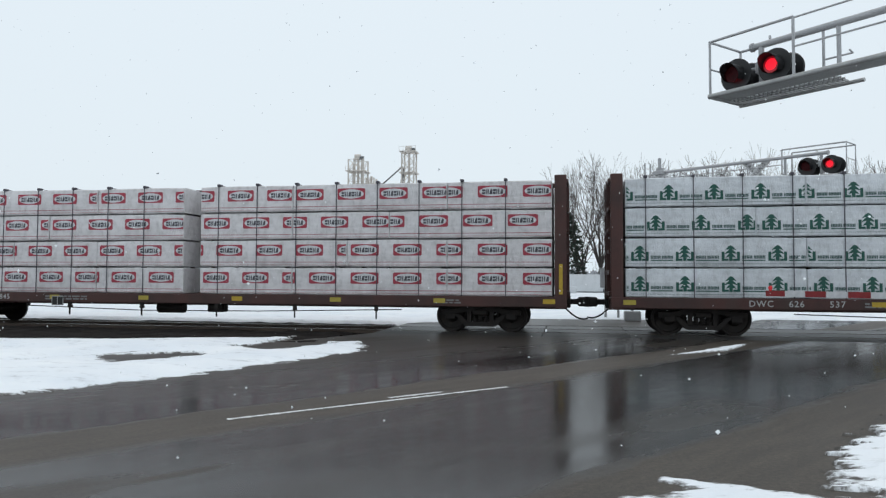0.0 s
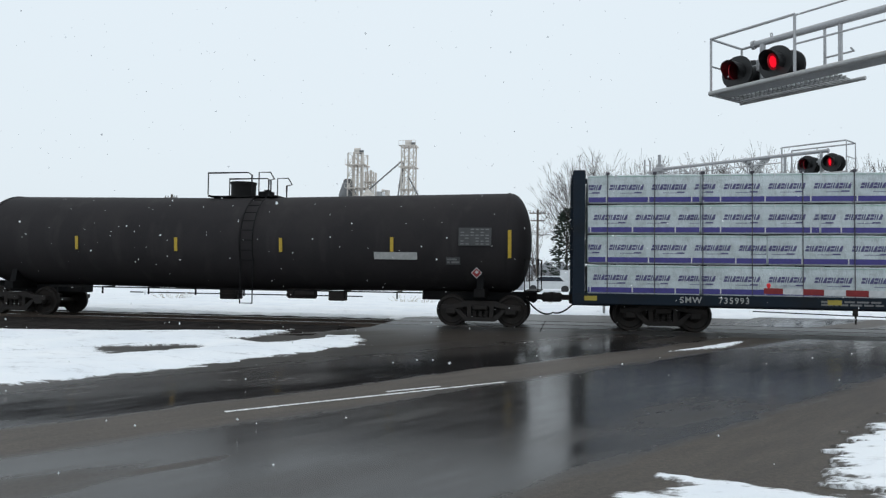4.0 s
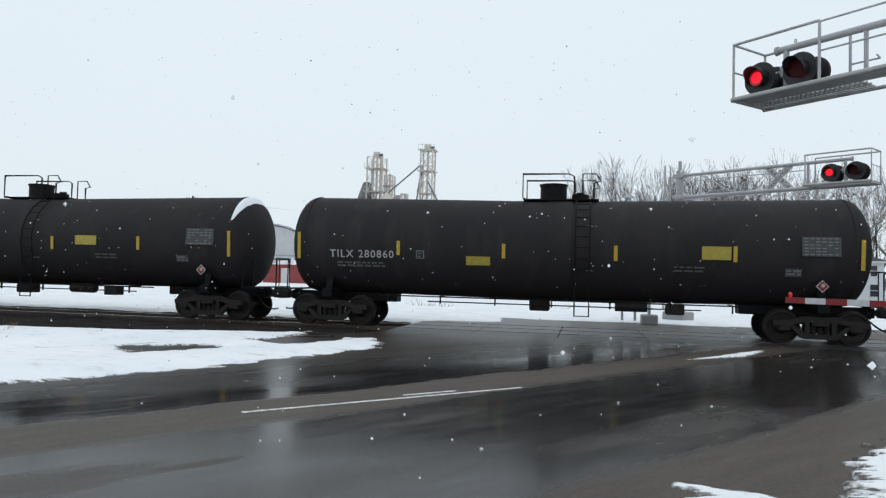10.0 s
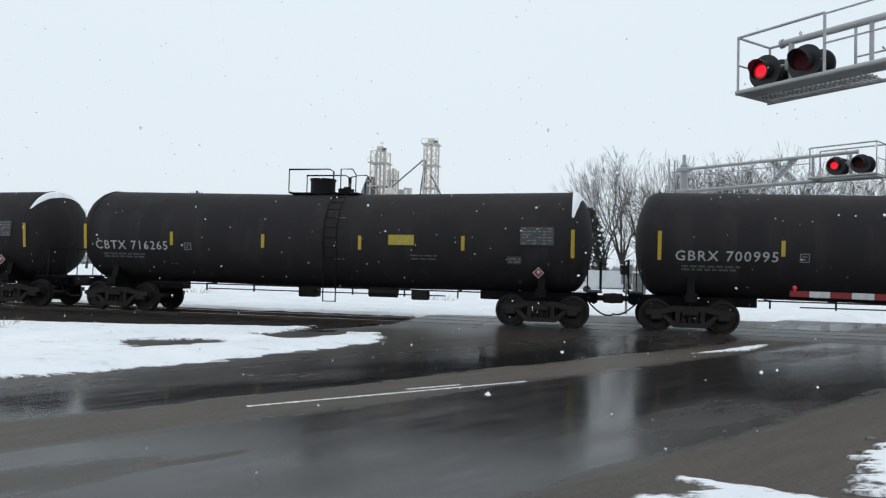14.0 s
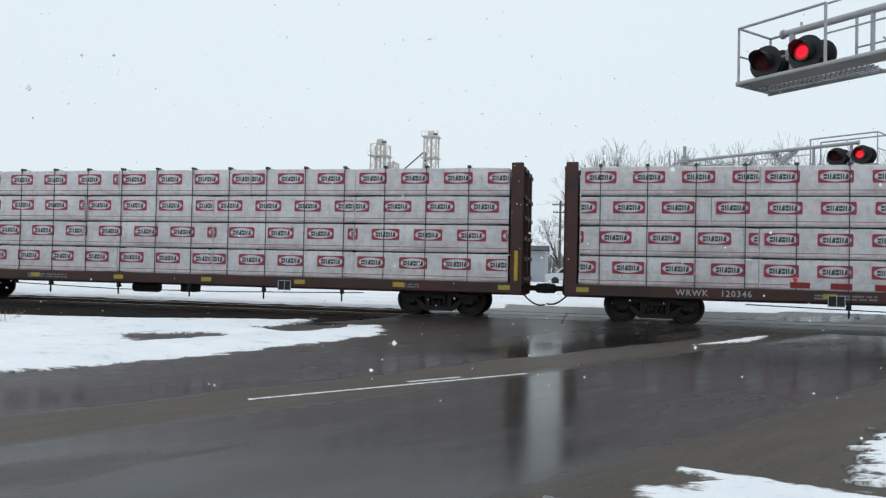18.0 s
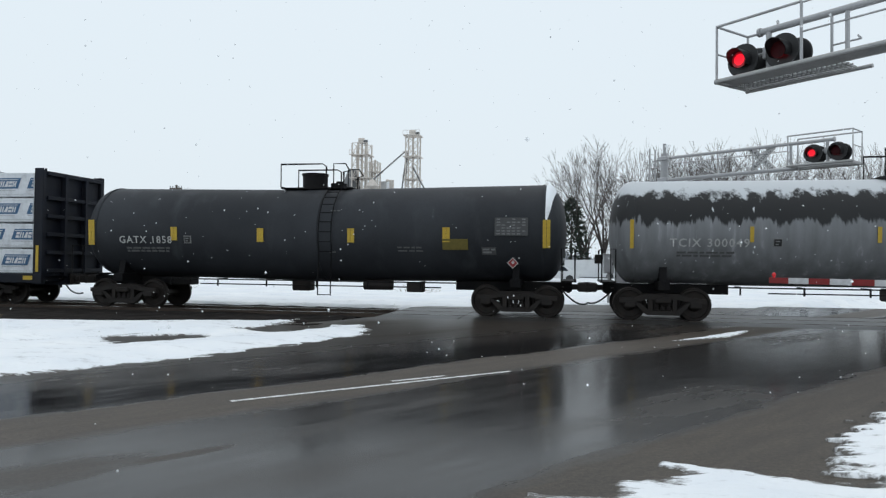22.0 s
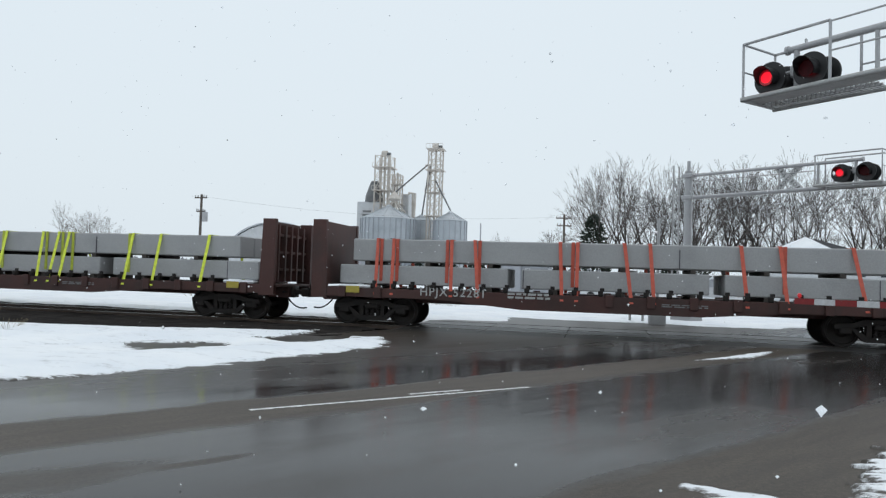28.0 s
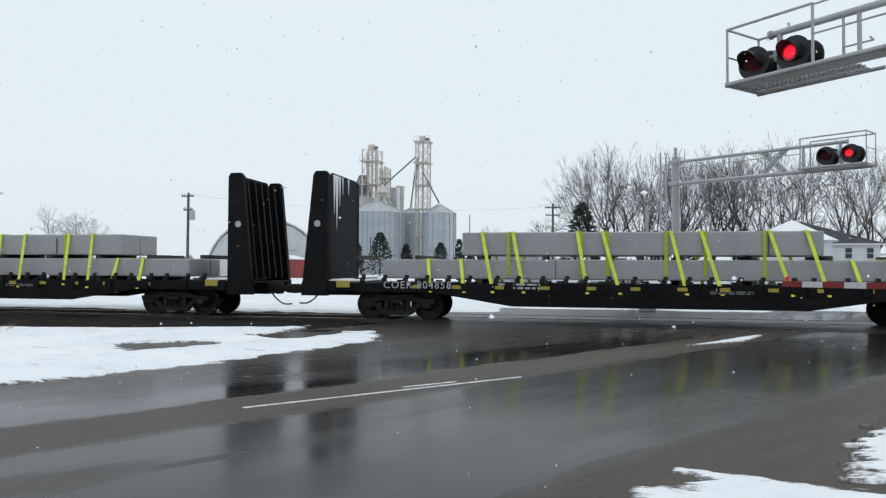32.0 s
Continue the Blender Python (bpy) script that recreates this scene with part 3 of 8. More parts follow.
# worn white centre line, in two strokes
def stroke(x0, y0, x1, y1, w, seed):
    g = Geo()
    n, d = 60, Vector((x1 - x0, y1 - y0, 0))
    side = Vector((-d.y, d.x, 0)).normalized()
    rnd = random.Random(seed)
    for i in range(n):
        a, b = Vector((x0, y0, 0.004)) + d * (i / n), Vector((x0, y0, 0.004)) + d * ((i + 0.97) / n)
        if rnd.random() < 0.012:
            continue
        ww = w * (0.6 + 0.5 * rnd.random())
        g.add([a - side * ww, b - side * ww, b + side * ww * 0.7, a + side * ww * 0.7], [(0, 1, 2, 3)])
    return g


tagged(part("road_marking", stroke(-3.75, 7.29, -0.9, 10.25, 0.05, 1), "roadwhite", None), "worn white centre line on wet asphalt", "road marking", kind="structure")
tagged(part("road_marking", stroke(-2.35, 9.0, -1.75, 9.62, 0.05, 2), "roadwhite", None), "worn white centre line on wet asphalt", "road marking", kind="structure")

# ---- railway track ----
g = Geo()
bx = grade(-60, -6.6, 0.35, 130)
bx = bx[bx < -5.9]
by = np.arange(15.1, 25.01, 0.3)
BX, BY = np.meshgrid(bx, by)
edge = np.interp(BY, [15.1, 16.4, 18.6, 19.6, 20.2, 22.8, 23.6, 25.0], [-0.10, 0.0, -0.02, -0.03, -0.10, -0.10, -0.05, -0.14])
BZ = edge + (vnoise(BX * 7, BY * 7, 31) - 0.5) * 0.07 + (vnoise(BX * 2, BY * 2, 33) - 0.5) * 0.05
bi = np.arange(BX.size).reshape(BX.shape)
g.add(np.stack([BX, BY, BZ], -1).reshape(-1, 3).tolist(), np.stack([bi[:-1, :-1], bi[:-1, 1:], bi[1:, 1:], bi[1:, :-1]], -1).reshape(-1, 4).tolist())
tagged(part("ballast", g, "ballast", None), "dark wet crushed-stone ballast beside the track", "ballast", kind="structure")
g = Geo().box(-6.0, 420, 19.2, 23.85, -0.4, -0.16)
tagged(part("trackbed", g, "ballast", None), "dark stone bed under the crossing", "trackbed", kind="structure")
track = thing("railway_track", "single railway track with worn steel rails on dark ties", "track", kind="structure")
prof = [(-0.07, -0.17), (0.07, -0.17), (0.07, -0.155), (0.012, -0.13), (0.012, -0.045), (0.037, -0.035), (0.037, -0.004), (0.03, 0.0), (-0.03, 0.0),
        (-0.037, -0.004), (-0.037, -0.035), (-0.012, -0.045), (-0.012, -0.13), (-0.07, -0.155)]
for s in (-1, 1):
    rail = part("rail", Geo().prism([(YC + s * 0.7535 + a, b) for a, b in prof], "x", -420, 420), "rail", track)
    part("railhead", Geo().box(-420, 420, YC + s * 0.7535 - 0.03, YC + s * 0.7535 + 0.03, 0.0, 0.002), "railhead", rail, "polished steel running surface")
tie = Geo().box(-0.115, 0.115, -1.3, 1.3, -0.30, -0.172, c=0.01).mesh("tie", "tie")
for k in range(150):
    part("tie", tie, None, track, at=(-6.8 - 0.52 * k, YC, 0.02))
for s, y0, y1 in ((-1, 19.35, 20.66), (0, 20.84, 22.16), (1, 22.34, 23.7)):
    panel = Geo().box(-1.2, 1.2, y0 - YC, y1 - YC, -0.2, -0.008, c=0.012).mesh("panel", "panel")
    for k in range(10):
        part("panel", panel, None, track, at=(-4.4 + 2.42 * k, YC, 0))

# ---- train: shared running gear ----
MESH = {}


def shared(key, make):
    if key not in MESH:
        MESH[key] = make()
    return MESH[key]


def wheelset_mesh(mat="wheel"):
    g = Geo()
    half = [(0.0, 0.085), (0.52, 0.085), (0.60, 0.12), (0.655, 0.15), (0.675, 0.20), (0.672, 0.36), (0.655, 0.385), (0.653, 0.482), (0.668, 0.486), (0.683, 0.462),
            (0.70, 0.459), (0.775, 0.455), (0.787, 0.447), (0.787, 0.39), (0.745, 0.365), (0.725, 0.20), (0.80, 0.145), (0.81, 0.10), (0.98, 0.09)]
    g.lathe([(-a, r) for a, r in half[::-1]] + half[1:], 24, "y")
    for s in (-1, 1):
        for k in range(3):
            a = 2 * math.pi * k / 3 + 0.3
            g.cyl((0.05 * math.cos(a), s * 0.97, 0.05 * math.sin(a)), (0.05 * math.cos(a), s * 1.0, 0.05 * math.sin(a)), 0.018, n=6)
    return g.mesh("wheelset", mat, True)


def side_frame_mesh():
    g = Geo()
    top = [(-1.17, 0.50), (-1.17, 0.63), (-0.72, 0.66), (-0.45, 0.76), (0.45, 0.76), (0.72, 0.66), (1.17, 0.63), (1.17, 0.50), (0.78, 0.52), (0.40, 0.60), (-0.40, 0.60), (-0.78, 0.52)]
    low = [(-0.78, 0.52), (-0.62, 0.50), (-0.36, 0.29), (0.36, 0.29), (0.62, 0.50), (0.78, 0.52), (0.48, 0.19), (0.40, 0.16), (-0.40, 0.16), (-0.48, 0.19)]
    g.prism(top, "y", -0.09, 0.09)
    g.prism(low, "y", -0.08, 0.08)
    for s in (-1, 1):
        g.box(s * 0.33 - 0.06, s * 0.33 + 0.06, -0.08, 0.08, 0.27, 0.62)
        g.box(s * 0.889 - 0.16, s * 0.889 + 0.16, -0.10, 0.10, 0.36, 0.56, c=0.03)
    return g.mesh("side_frame", "under")


def spring_mesh():
    prof = []
    for k in range(4):
        prof += [(0.29 + 0.07 * k, 0.055), (0.305 + 0.07 * k, 0.078), (0.335 + 0.07 * k, 0.078), (0.35 + 0.07 * k, 0.055)]
    return Geo().lathe(prof, 8, "z").mesh("spring", "under")


def bolster_mesh():
    g = Geo()
    g.box(-0.22, 0.22, -1.16, 1.16, 0.50, 0.66, c=0.03)
    g.cyl((0, 0, 0.66), (0, 0, 0.74), 0.2, n=12)
    for s in (-1, 1):
        g.box(s * 0.42 - 0.03, s * 0.42 + 0.03, -0.72, 0.72, 0.36, 0.46)
        g.box(-0.12, 0.12, s * 0.62 - 0.1, s * 0.62 + 0.1, 0.66, 0.76)
    return g.mesh("bogie", "under")


WHEELSETS = {-1: [], 1: []}


def bogie(car, x):
    b = part("bogie", shared("bogie", bolster_mesh), None, car, "cast-iron freight bogie dark with grime", (x, 0, 0))
    for s in (-1, 1):
        w = part("wheelset", shared("wheelset", wheelset_mesh), None, b, "", (s * 0.889, 0, 0.459))
        WHEELSETS[s].append(w)
        part("side_frame", shared("side_frame", side_frame_mesh), None, b, "", (0, s * 1.0, 0))
        for k in (-0.17, 0.0, 0.17):
            part("spring", shared("spring", spring_mesh), None, b, "", (k, s * 1.0, 0))
    return b


def coupler_mesh():
    g = Geo()
    g.box(-1.0, -0.25, -0.08, 0.08, 0.80, 0.96, c=0.02)
    g.box(-0.30, 0.0, -0.16, 0.14, 0.74, 1.02, c=0.05)
    g.cyl((0.02, 0.06, 0.73), (0.02, 0.06, 1.03), 0.085, n=10)
    g.box(-0.75, -0.68, -0.55, 0.55, 0.86, 0.90)
    g.box(-0.62, -0.5, -0.22, 0.22, 0.70, 1.06, c=0.03)
    return g.mesh("coupler", "under", True)


def hose_mesh():
    g = Geo()
    pts = [(-0.75 + 0.75 * t, -0.28 - 0.10 * math.sin(t * 3.1), 0.80 - 0.42 * math.sin(t * 1.9)) for t in (0, 0.12, 0.25, 0.4, 0.55, 0.7, 0.85, 1.0)]
    return g.tube(pts, 0.026, 6).mesh("air_hose", "blackhood", True)


def ends(car, L):
    for s in (-1, 1):
        turn = pose(s * L / 2, 0, 0, 0, 0, 0 if s > 0 else 180)
        part("coupler", shared("coupler", coupler_mesh), None, car, "", turn)
        part("air_hose", shared("hose", hose_mesh), None, car, "black rubber air hose", turn)


def plate(car, name, x, z, w, h, mat, y=-1.6, label="", tilt=0.0, d=0.006):
    me = shared((name, round(w, 3), round(h, 3), mat, d), lambda: Geo().box(-w / 2, w / 2, -d, d, -h / 2, h / 2).mesh(name, mat))
    return part(name, me, None, car, label, pose(x, y, z, tilt, 0, 0))


def words(car, text, x, z, size, mat, y=-1.6, tilt=0.0, name="lettering"):
    """Each word is a part of its own, set one after the other."""
    for i, w in enumerate(text.split(" ")):
        if not w:
            x += size * 0.5
            continue
        me = lettering(w, size, mat)
        part(name, me, None, car, "", pose(x, y, z, tilt, 0, 0))
        x += max(v.co.x for v in me.vertices) + size * 0.62


def small_print(car, x, z, w, h, mat, y, rows=2, tilt=0.0, seed=1):
    """Writing too small to read: rows of short bars."""
    rnd = random.Random(seed)
    g = Geo()
    for r in range(rows):
        zz, xx = h / 2 - (r + 0.5) * h / rows, -w / 2
        while xx < w / 2 - 0.05:
            b = min(rnd.uniform(0.08, 0.3), w / 2 - xx)
            g.box(xx, xx + b, -0.004, 0.004, zz - 0.3 * h / rows, zz + 0.3 * h / rows)
            xx += b + 0.05
    return part("small_print", g, mat, car, "", pose(x, y, z, tilt, 0, 0))


def ladder(car, x, y, z0, z1, mat, w=0.42, along=True, step=0.33):
    g = Geo()
    for s in (-0.5, 0.5):
        g.box(s * w - 0.02, s * w + 0.02, -0.02, 0.02, 0, z1 - z0)
    z = 0.15
    while z < z1 - z0:
        g.cyl((-w / 2, 0, z), (w / 2, 0, z), 0.013, n=6)
        z += step
    return part("ladder", g, mat, car, "", pose(x, y, z0, 0, 0, 0 if along else 90))


def brake_wheel(car, x, y, z, r=0.27):
    def make():
        g = Geo()
        pts = [(0, 0.27 * math.cos(a * math.pi / 8), 0.27 * math.sin(a * math.pi / 8)) for a in range(17)]
        g.tube(pts, 0.016, 5)
        for a in range(4):
            t = a * math.pi / 4
            g.cyl((0, -0.27 * math.cos(t), -0.27 * math.sin(t)), (0, 0.27 * math.cos(t), 0.27 * math.sin(t)), 0.011, n=4)
        g.box(-0.22, -0.02, -0.12, 0.12, -0.16, 0.12, c=0.02)
        return g.mesh("brake_wheel", "under")
    return part("brake_wheel", shared("brake_wheel", make), None, car, "", (x, y, z))


# ---- lumber packs and their printed wraps ----
def clip_x(poly, lo, hi):
    for lim, keep in ((lo, 1), (hi, -1)):
        out = []
        for p, q in zip(poly, poly[1:] + poly[:1]):
            a, b = keep * (p[0] - lim) >= 0, keep * (q[0] - lim) >= 0
            if a:
                out.append(p)
            if a != b:
                t = (lim - p[0]) / (q[0] - p[0])
                out.append((lim, p[1] + t * (q[1] - p[1])))
        poly = out
        if not poly:
            return []
    return poly


class Print:
    def __init__(self, length):
        self.g, self.length = Geo(), length

    def poly(self, pts, mi, layer=1):
        pts = clip_x(pts, 0.03, self.length - 0.03)
        if len(pts) > 2:
            y = -0.003 - 0.003 * layer
            self.g.add([(x, y, z) for x, z in pts], [tuple(range(len(pts)))], mi)

    def rect(self, x0, x1, z0, z1, mi, layer=1, skew=0.0):
        self.poly([(x0, z0), (x1, z0), (x1 + skew, z1), (x0 + skew, z1)], mi, layer)

    def bars(self, x, z, w, h, n, mi, layer=1, skew=0.0):
        for k in range(n):
            a = x + w * k / n
            self.rect(a, a + 0.74 * w / n, z, z + h, mi, layer, skew)

    def marks(self, x, z, w, h, n, mi, layer=1, skew=0.0, t=0.2):
        """A row of plain blocks, whole, notched or split, with no letters in it."""
        c = w / n
        for k in range(n):
            a, b = x + c * k, x + c * (k + 0.86)
            lean = lambda zz: skew * (zz - z) / h
            if k % 3 == 0:
                self.rect(a, b, z, z + h * 0.42, mi, layer, skew * 0.42)
                self.rect(a + lean(z + h * 0.58), b + lean(z + h * 0.58), z + h * 0.58, z + h, mi, layer, skew * 0.42)
            elif k % 3 == 1:
                self.rect(a, a + (b - a) * 0.36, z, z + h, mi, layer, skew)
                self.rect(a + (b - a) * 0.62, b, z, z + h, mi, layer, skew)
            else:
                self.poly([(a, z), (b, z), (b + skew, z + h), (a + (b - a) * (0.2 + t) + skew, z + h)], mi, layer)


def print_red_oval(length, h, phase):
    p = Print(length)
    step = 1.30
    x = phase - step
    while x < length:
        z = 0.33
        p.poly([(x + 0.03, z), (x + 0.83, z), (x + 0.86, z + 0.03), (x + 0.86, z + 0.31), (x + 0.83, z + 0.34), (x + 0.03, z + 0.34), (x, z + 0.31), (x, z + 0.03)], 0)
        p.poly([(x + 0.43 + 0.385 * math.cos(a * math.pi / 12), z + 0.17 + 0.14 * math.sin(a * math.pi / 12)) for a in range(24)], 1, 2)
        p.marks(x + 0.125, z + 0.095, 0.62, 0.14, 6, 2, 3, 0.0, 0.28)
        x += step
    p.rect(0, length, 0.13, 0.145, 0)
    p.rect(0, length, 0.05, 0.058, 0)
    return p.g.mesh("printed_wrap", ["red", "white", "ink"])


def print_green_tree(length, h, phase):
    p = Print(length)
    step = 1.19
    x = phase - step
    while x < length:
        z, c = 0.17, x + 0.27
        for q in (-1, 1):
            lo, hi = sorted((c + q * 0.16, c + q * 0.235))
            p.rect(lo, hi, z, z + 0.25, 0)
            lo, hi = sorted((c + q * 0.06, c + q * 0.16))
            p.rect(lo, hi, z, z + 0.06, 0)
        p.rect(c - 0.045, c + 0.045, z, z + 0.36, 0)
        for zz, w in ((0.08, 0.14), (0.18, 0.175), (0.285, 0.15)):
            p.poly([(c - w, z + zz), (c, z + zz + 0.045), (c + w, z + zz), (c + w * 0.35, z + zz + 0.115), (c, z + zz + 0.14), (c - w * 0.35, z + zz + 0.115)], 0)
        p.bars(x + 0.56, z + 0.06, 0.27, 0.085, 7, 1)
        p.bars(x + 0.86, z + 0.06, 0.30, 0.085, 8, 1)
        p.rect(x + 0.56, x + 1.15, z + 0.0, z + 0.028, 0)
        x += step
    p.rect(0, length, 0.09, 0.098, 1)
    return p.g.mesh("printed_wrap", ["forest", "greeninkl"])


def print_blue_block(length, h, phase):
    p = Print(length)
    step = 1.33
    x = phase - step
    while x < length:
        z = 0.27
        p.rect(x, x + 0.98, z, z + 0.35, 0, 1, 0.13)
        p.rect(x + 0.14, x + 1.0, z + 0.285, z + 0.308, 1, 2, 0.008)
        p.marks(x + 0.16, z + 0.055, 0.76, 0.19, 5, 1, 2, 0.05, 0.27)
        p.bars(x + 0.05, 0.205, 0.85, 0.022, 16, 2)
        x += step
    p.rect(0, length, 0.08, 0.09, 2)
    return p.g.mesh("printed_wrap", ["blue", "white", "palemark"])


def print_violet_band(length, h, phase):
    p = Print(length)
    p.rect(0, length, 0.03, 0.17, 1)
    step = 1.14
    x = phase - step
    while x < length:
        p.marks(x + 0.04, 0.37, 0.92, 0.15, 9, 0, 1, 0.04, 0.22)
        p.rect(x + 0.35, x + 0.92, 0.275, 0.288, 0)
        p.rect(x + 0.72, x + 0.92, 0.288, 0.315, 0)
        p.rect(x - 0.05, x - 0.015, 0.02, 0.18, 2, 2)
        p.rect(x + 0.2, x + 0.24, 0.735, 0.775, 2, 2)
        x += step
    p.rect(0, length, 0.0, 0.012, 2)
    p.rect(0, length, 0.74, 0.752, 3)
    return p.g.mesh("printed_wrap", ["violetink", "violet", "white", "palegreen"])


def print_sky_strand(length, h, phase):
    p = Print(length)
    step = 1.10
    x = phase - step
    while x < length:
        p.rect(x, x + 0.20, 0.50, 0.70, 0, 1, 0.03)
        p.rect(x + 0.03, x + 0.17, 0.57, 0.61, 1, 2, 0.02)
        p.marks(x + 0.25, 0.51, 0.74, 0.175, 7, 0, 1, 0.03, 0.3)
        p.rect(x, x + 0.96, 0.41, 0.43, 0)
        p.rect(x + 0.02, x + 1.0, 0.11, 0.21, 0)
        p.rect(x + 0.08, x + 0.85, 0.145, 0.175, 1, 2)
        x += step
    p.rect(0, length, 0.03, 0.045, 0)
    return p.g.mesh("printed_wrap", ["sky", "white"])


WRAP = {"oval": "wrapwarm", "tree": "wrap", "pale_tree": "wrapbright", "block": "wrap", "band": "wrapgreen", "strand": "wrap"}
PRINTS = {"oval": print_red_oval, "tree": print_green_tree, "pale_tree": print_green_tree, "block": print_blue_block, "band": print_violet_band, "strand": print_sky_strand}


def pack_mesh(length, h, seed, wrap="wrap"):
    """A wrapped pack: bevelled, a little bulged and puckered."""
    rnd = random.Random(seed)
    n, k = max(4, int(length / 0.6)), 3
    g = Geo()
    rows = [(0.0, 0.03), (0.0, 0.0), (0.006, 0.0), (h - 0.03, 0.0), (h, 0.03)]
    ring = [(0.03, 0.0), (-0.0, 0.03), (-0.004, h * 0.5), (0.0, h - 0.03), (0.03, h), (1.22, h), (1.25, h - 0.03), (1.25, 0.03), (1.22, 0.0)]
    vs = []
    for i in range(n + 1):
        x = 0.008 + (length - 0.016) * i / n
        for j, (y, z) in enumerate(ring):
            e = 0.012 if i in (0, n) else 0.0
            vs.append((x, y + rnd.uniform(-0.010, 0.003) * (j < 5) * (not e) + e * (1 if y < 0.6 else -1), z - e * (1 if z > h / 2 else -1) + rnd.uniform(-0.006, 0.004)))
    m = len(ring)
    fs = [(i * m + j, (i + 1) * m + j, (i + 1) * m + (j + 1) % m, i * m + (j + 1) % m) for i in range(n) for j in range(m)]
    fs += [tuple(range(m)), tuple(range(n * m, n * m + m))[::-1]]
    g.add(vs, fs)
    return g.mesh("lumber_pack", wrap, True)


def stack(car, brand, tiers, h, z0, half, wrap, rows, seed):
    rnd = random.Random(seed)
    for side in (-1, 1):
        for t in range(tiers):
            x = -half
            order = rows[t % len(rows)]
            for length in order:
                ph = rnd.choice((0.12, 0.55, 0.9))
                kind = rnd.randrange(3)
                body = shared(("pack", length, h, kind, WRAP[brand]), lambda: pack_mesh(length, h - 0.032, kind + int(length * 10), WRAP[brand]))
                pr = shared(("print", brand, length, h, ph), lambda: PRINTS[brand](length, h, ph))
                y = -1.43 + rnd.uniform(-0.012, 0.012)
                m = pose(x, y, z0 + t * (h + 0.006)) if side < 0 else pose(x + length, -y, z0 + t * (h + 0.006), 0, 0, 180)
                pk = part("lumber_pack", body, None, car, wrap if t == 0 and x == -half else "", m)
                part("printed_wrap", pr, None, pk, "", (0, -0.009, 0))
                x += length


def end_bulkhead(car, paint, top, at):
    b = part("bulkhead", shared(("bulkhead", paint), lambda: Geo().box(-0.05, 0.05, -1.40, 1.40, 0.95, top - 0.06, c=0.01).mesh("bulkhead", paint)), None, car, "ribbed steel end bulkhead", at)
    for s in (-1, 1):
        part("bulkhead_post", shared(("bpost", paint), lambda: Geo().box(-0.17, 0.17, -0.09, 0.09, 0.72, top, c=0.02).mesh("bulkhead_post", paint)), None, b, "", (0, s * 1.42, 0))
        part("bulkhead_stiffener", shared(("bstiff", paint), lambda: Geo().box(0.06, 0.24, -0.06, 0.06, 1.0, top - 0.1).mesh("bulkhead_stiffener", paint)), None, b, "", (0, s * 0.5, 0))
    for z in (1.15, 1.75, 2.35, 2.95, 3.55, top - 0.16):
        part("bulkhead_rib", shared(("brib", paint), lambda: Geo().box(0.03, 0.22, -1.33, 1.33, -0.06, 0.06, c=0.01).mesh("bulkhead_rib", paint)), None, b, "", (0, 0, z))


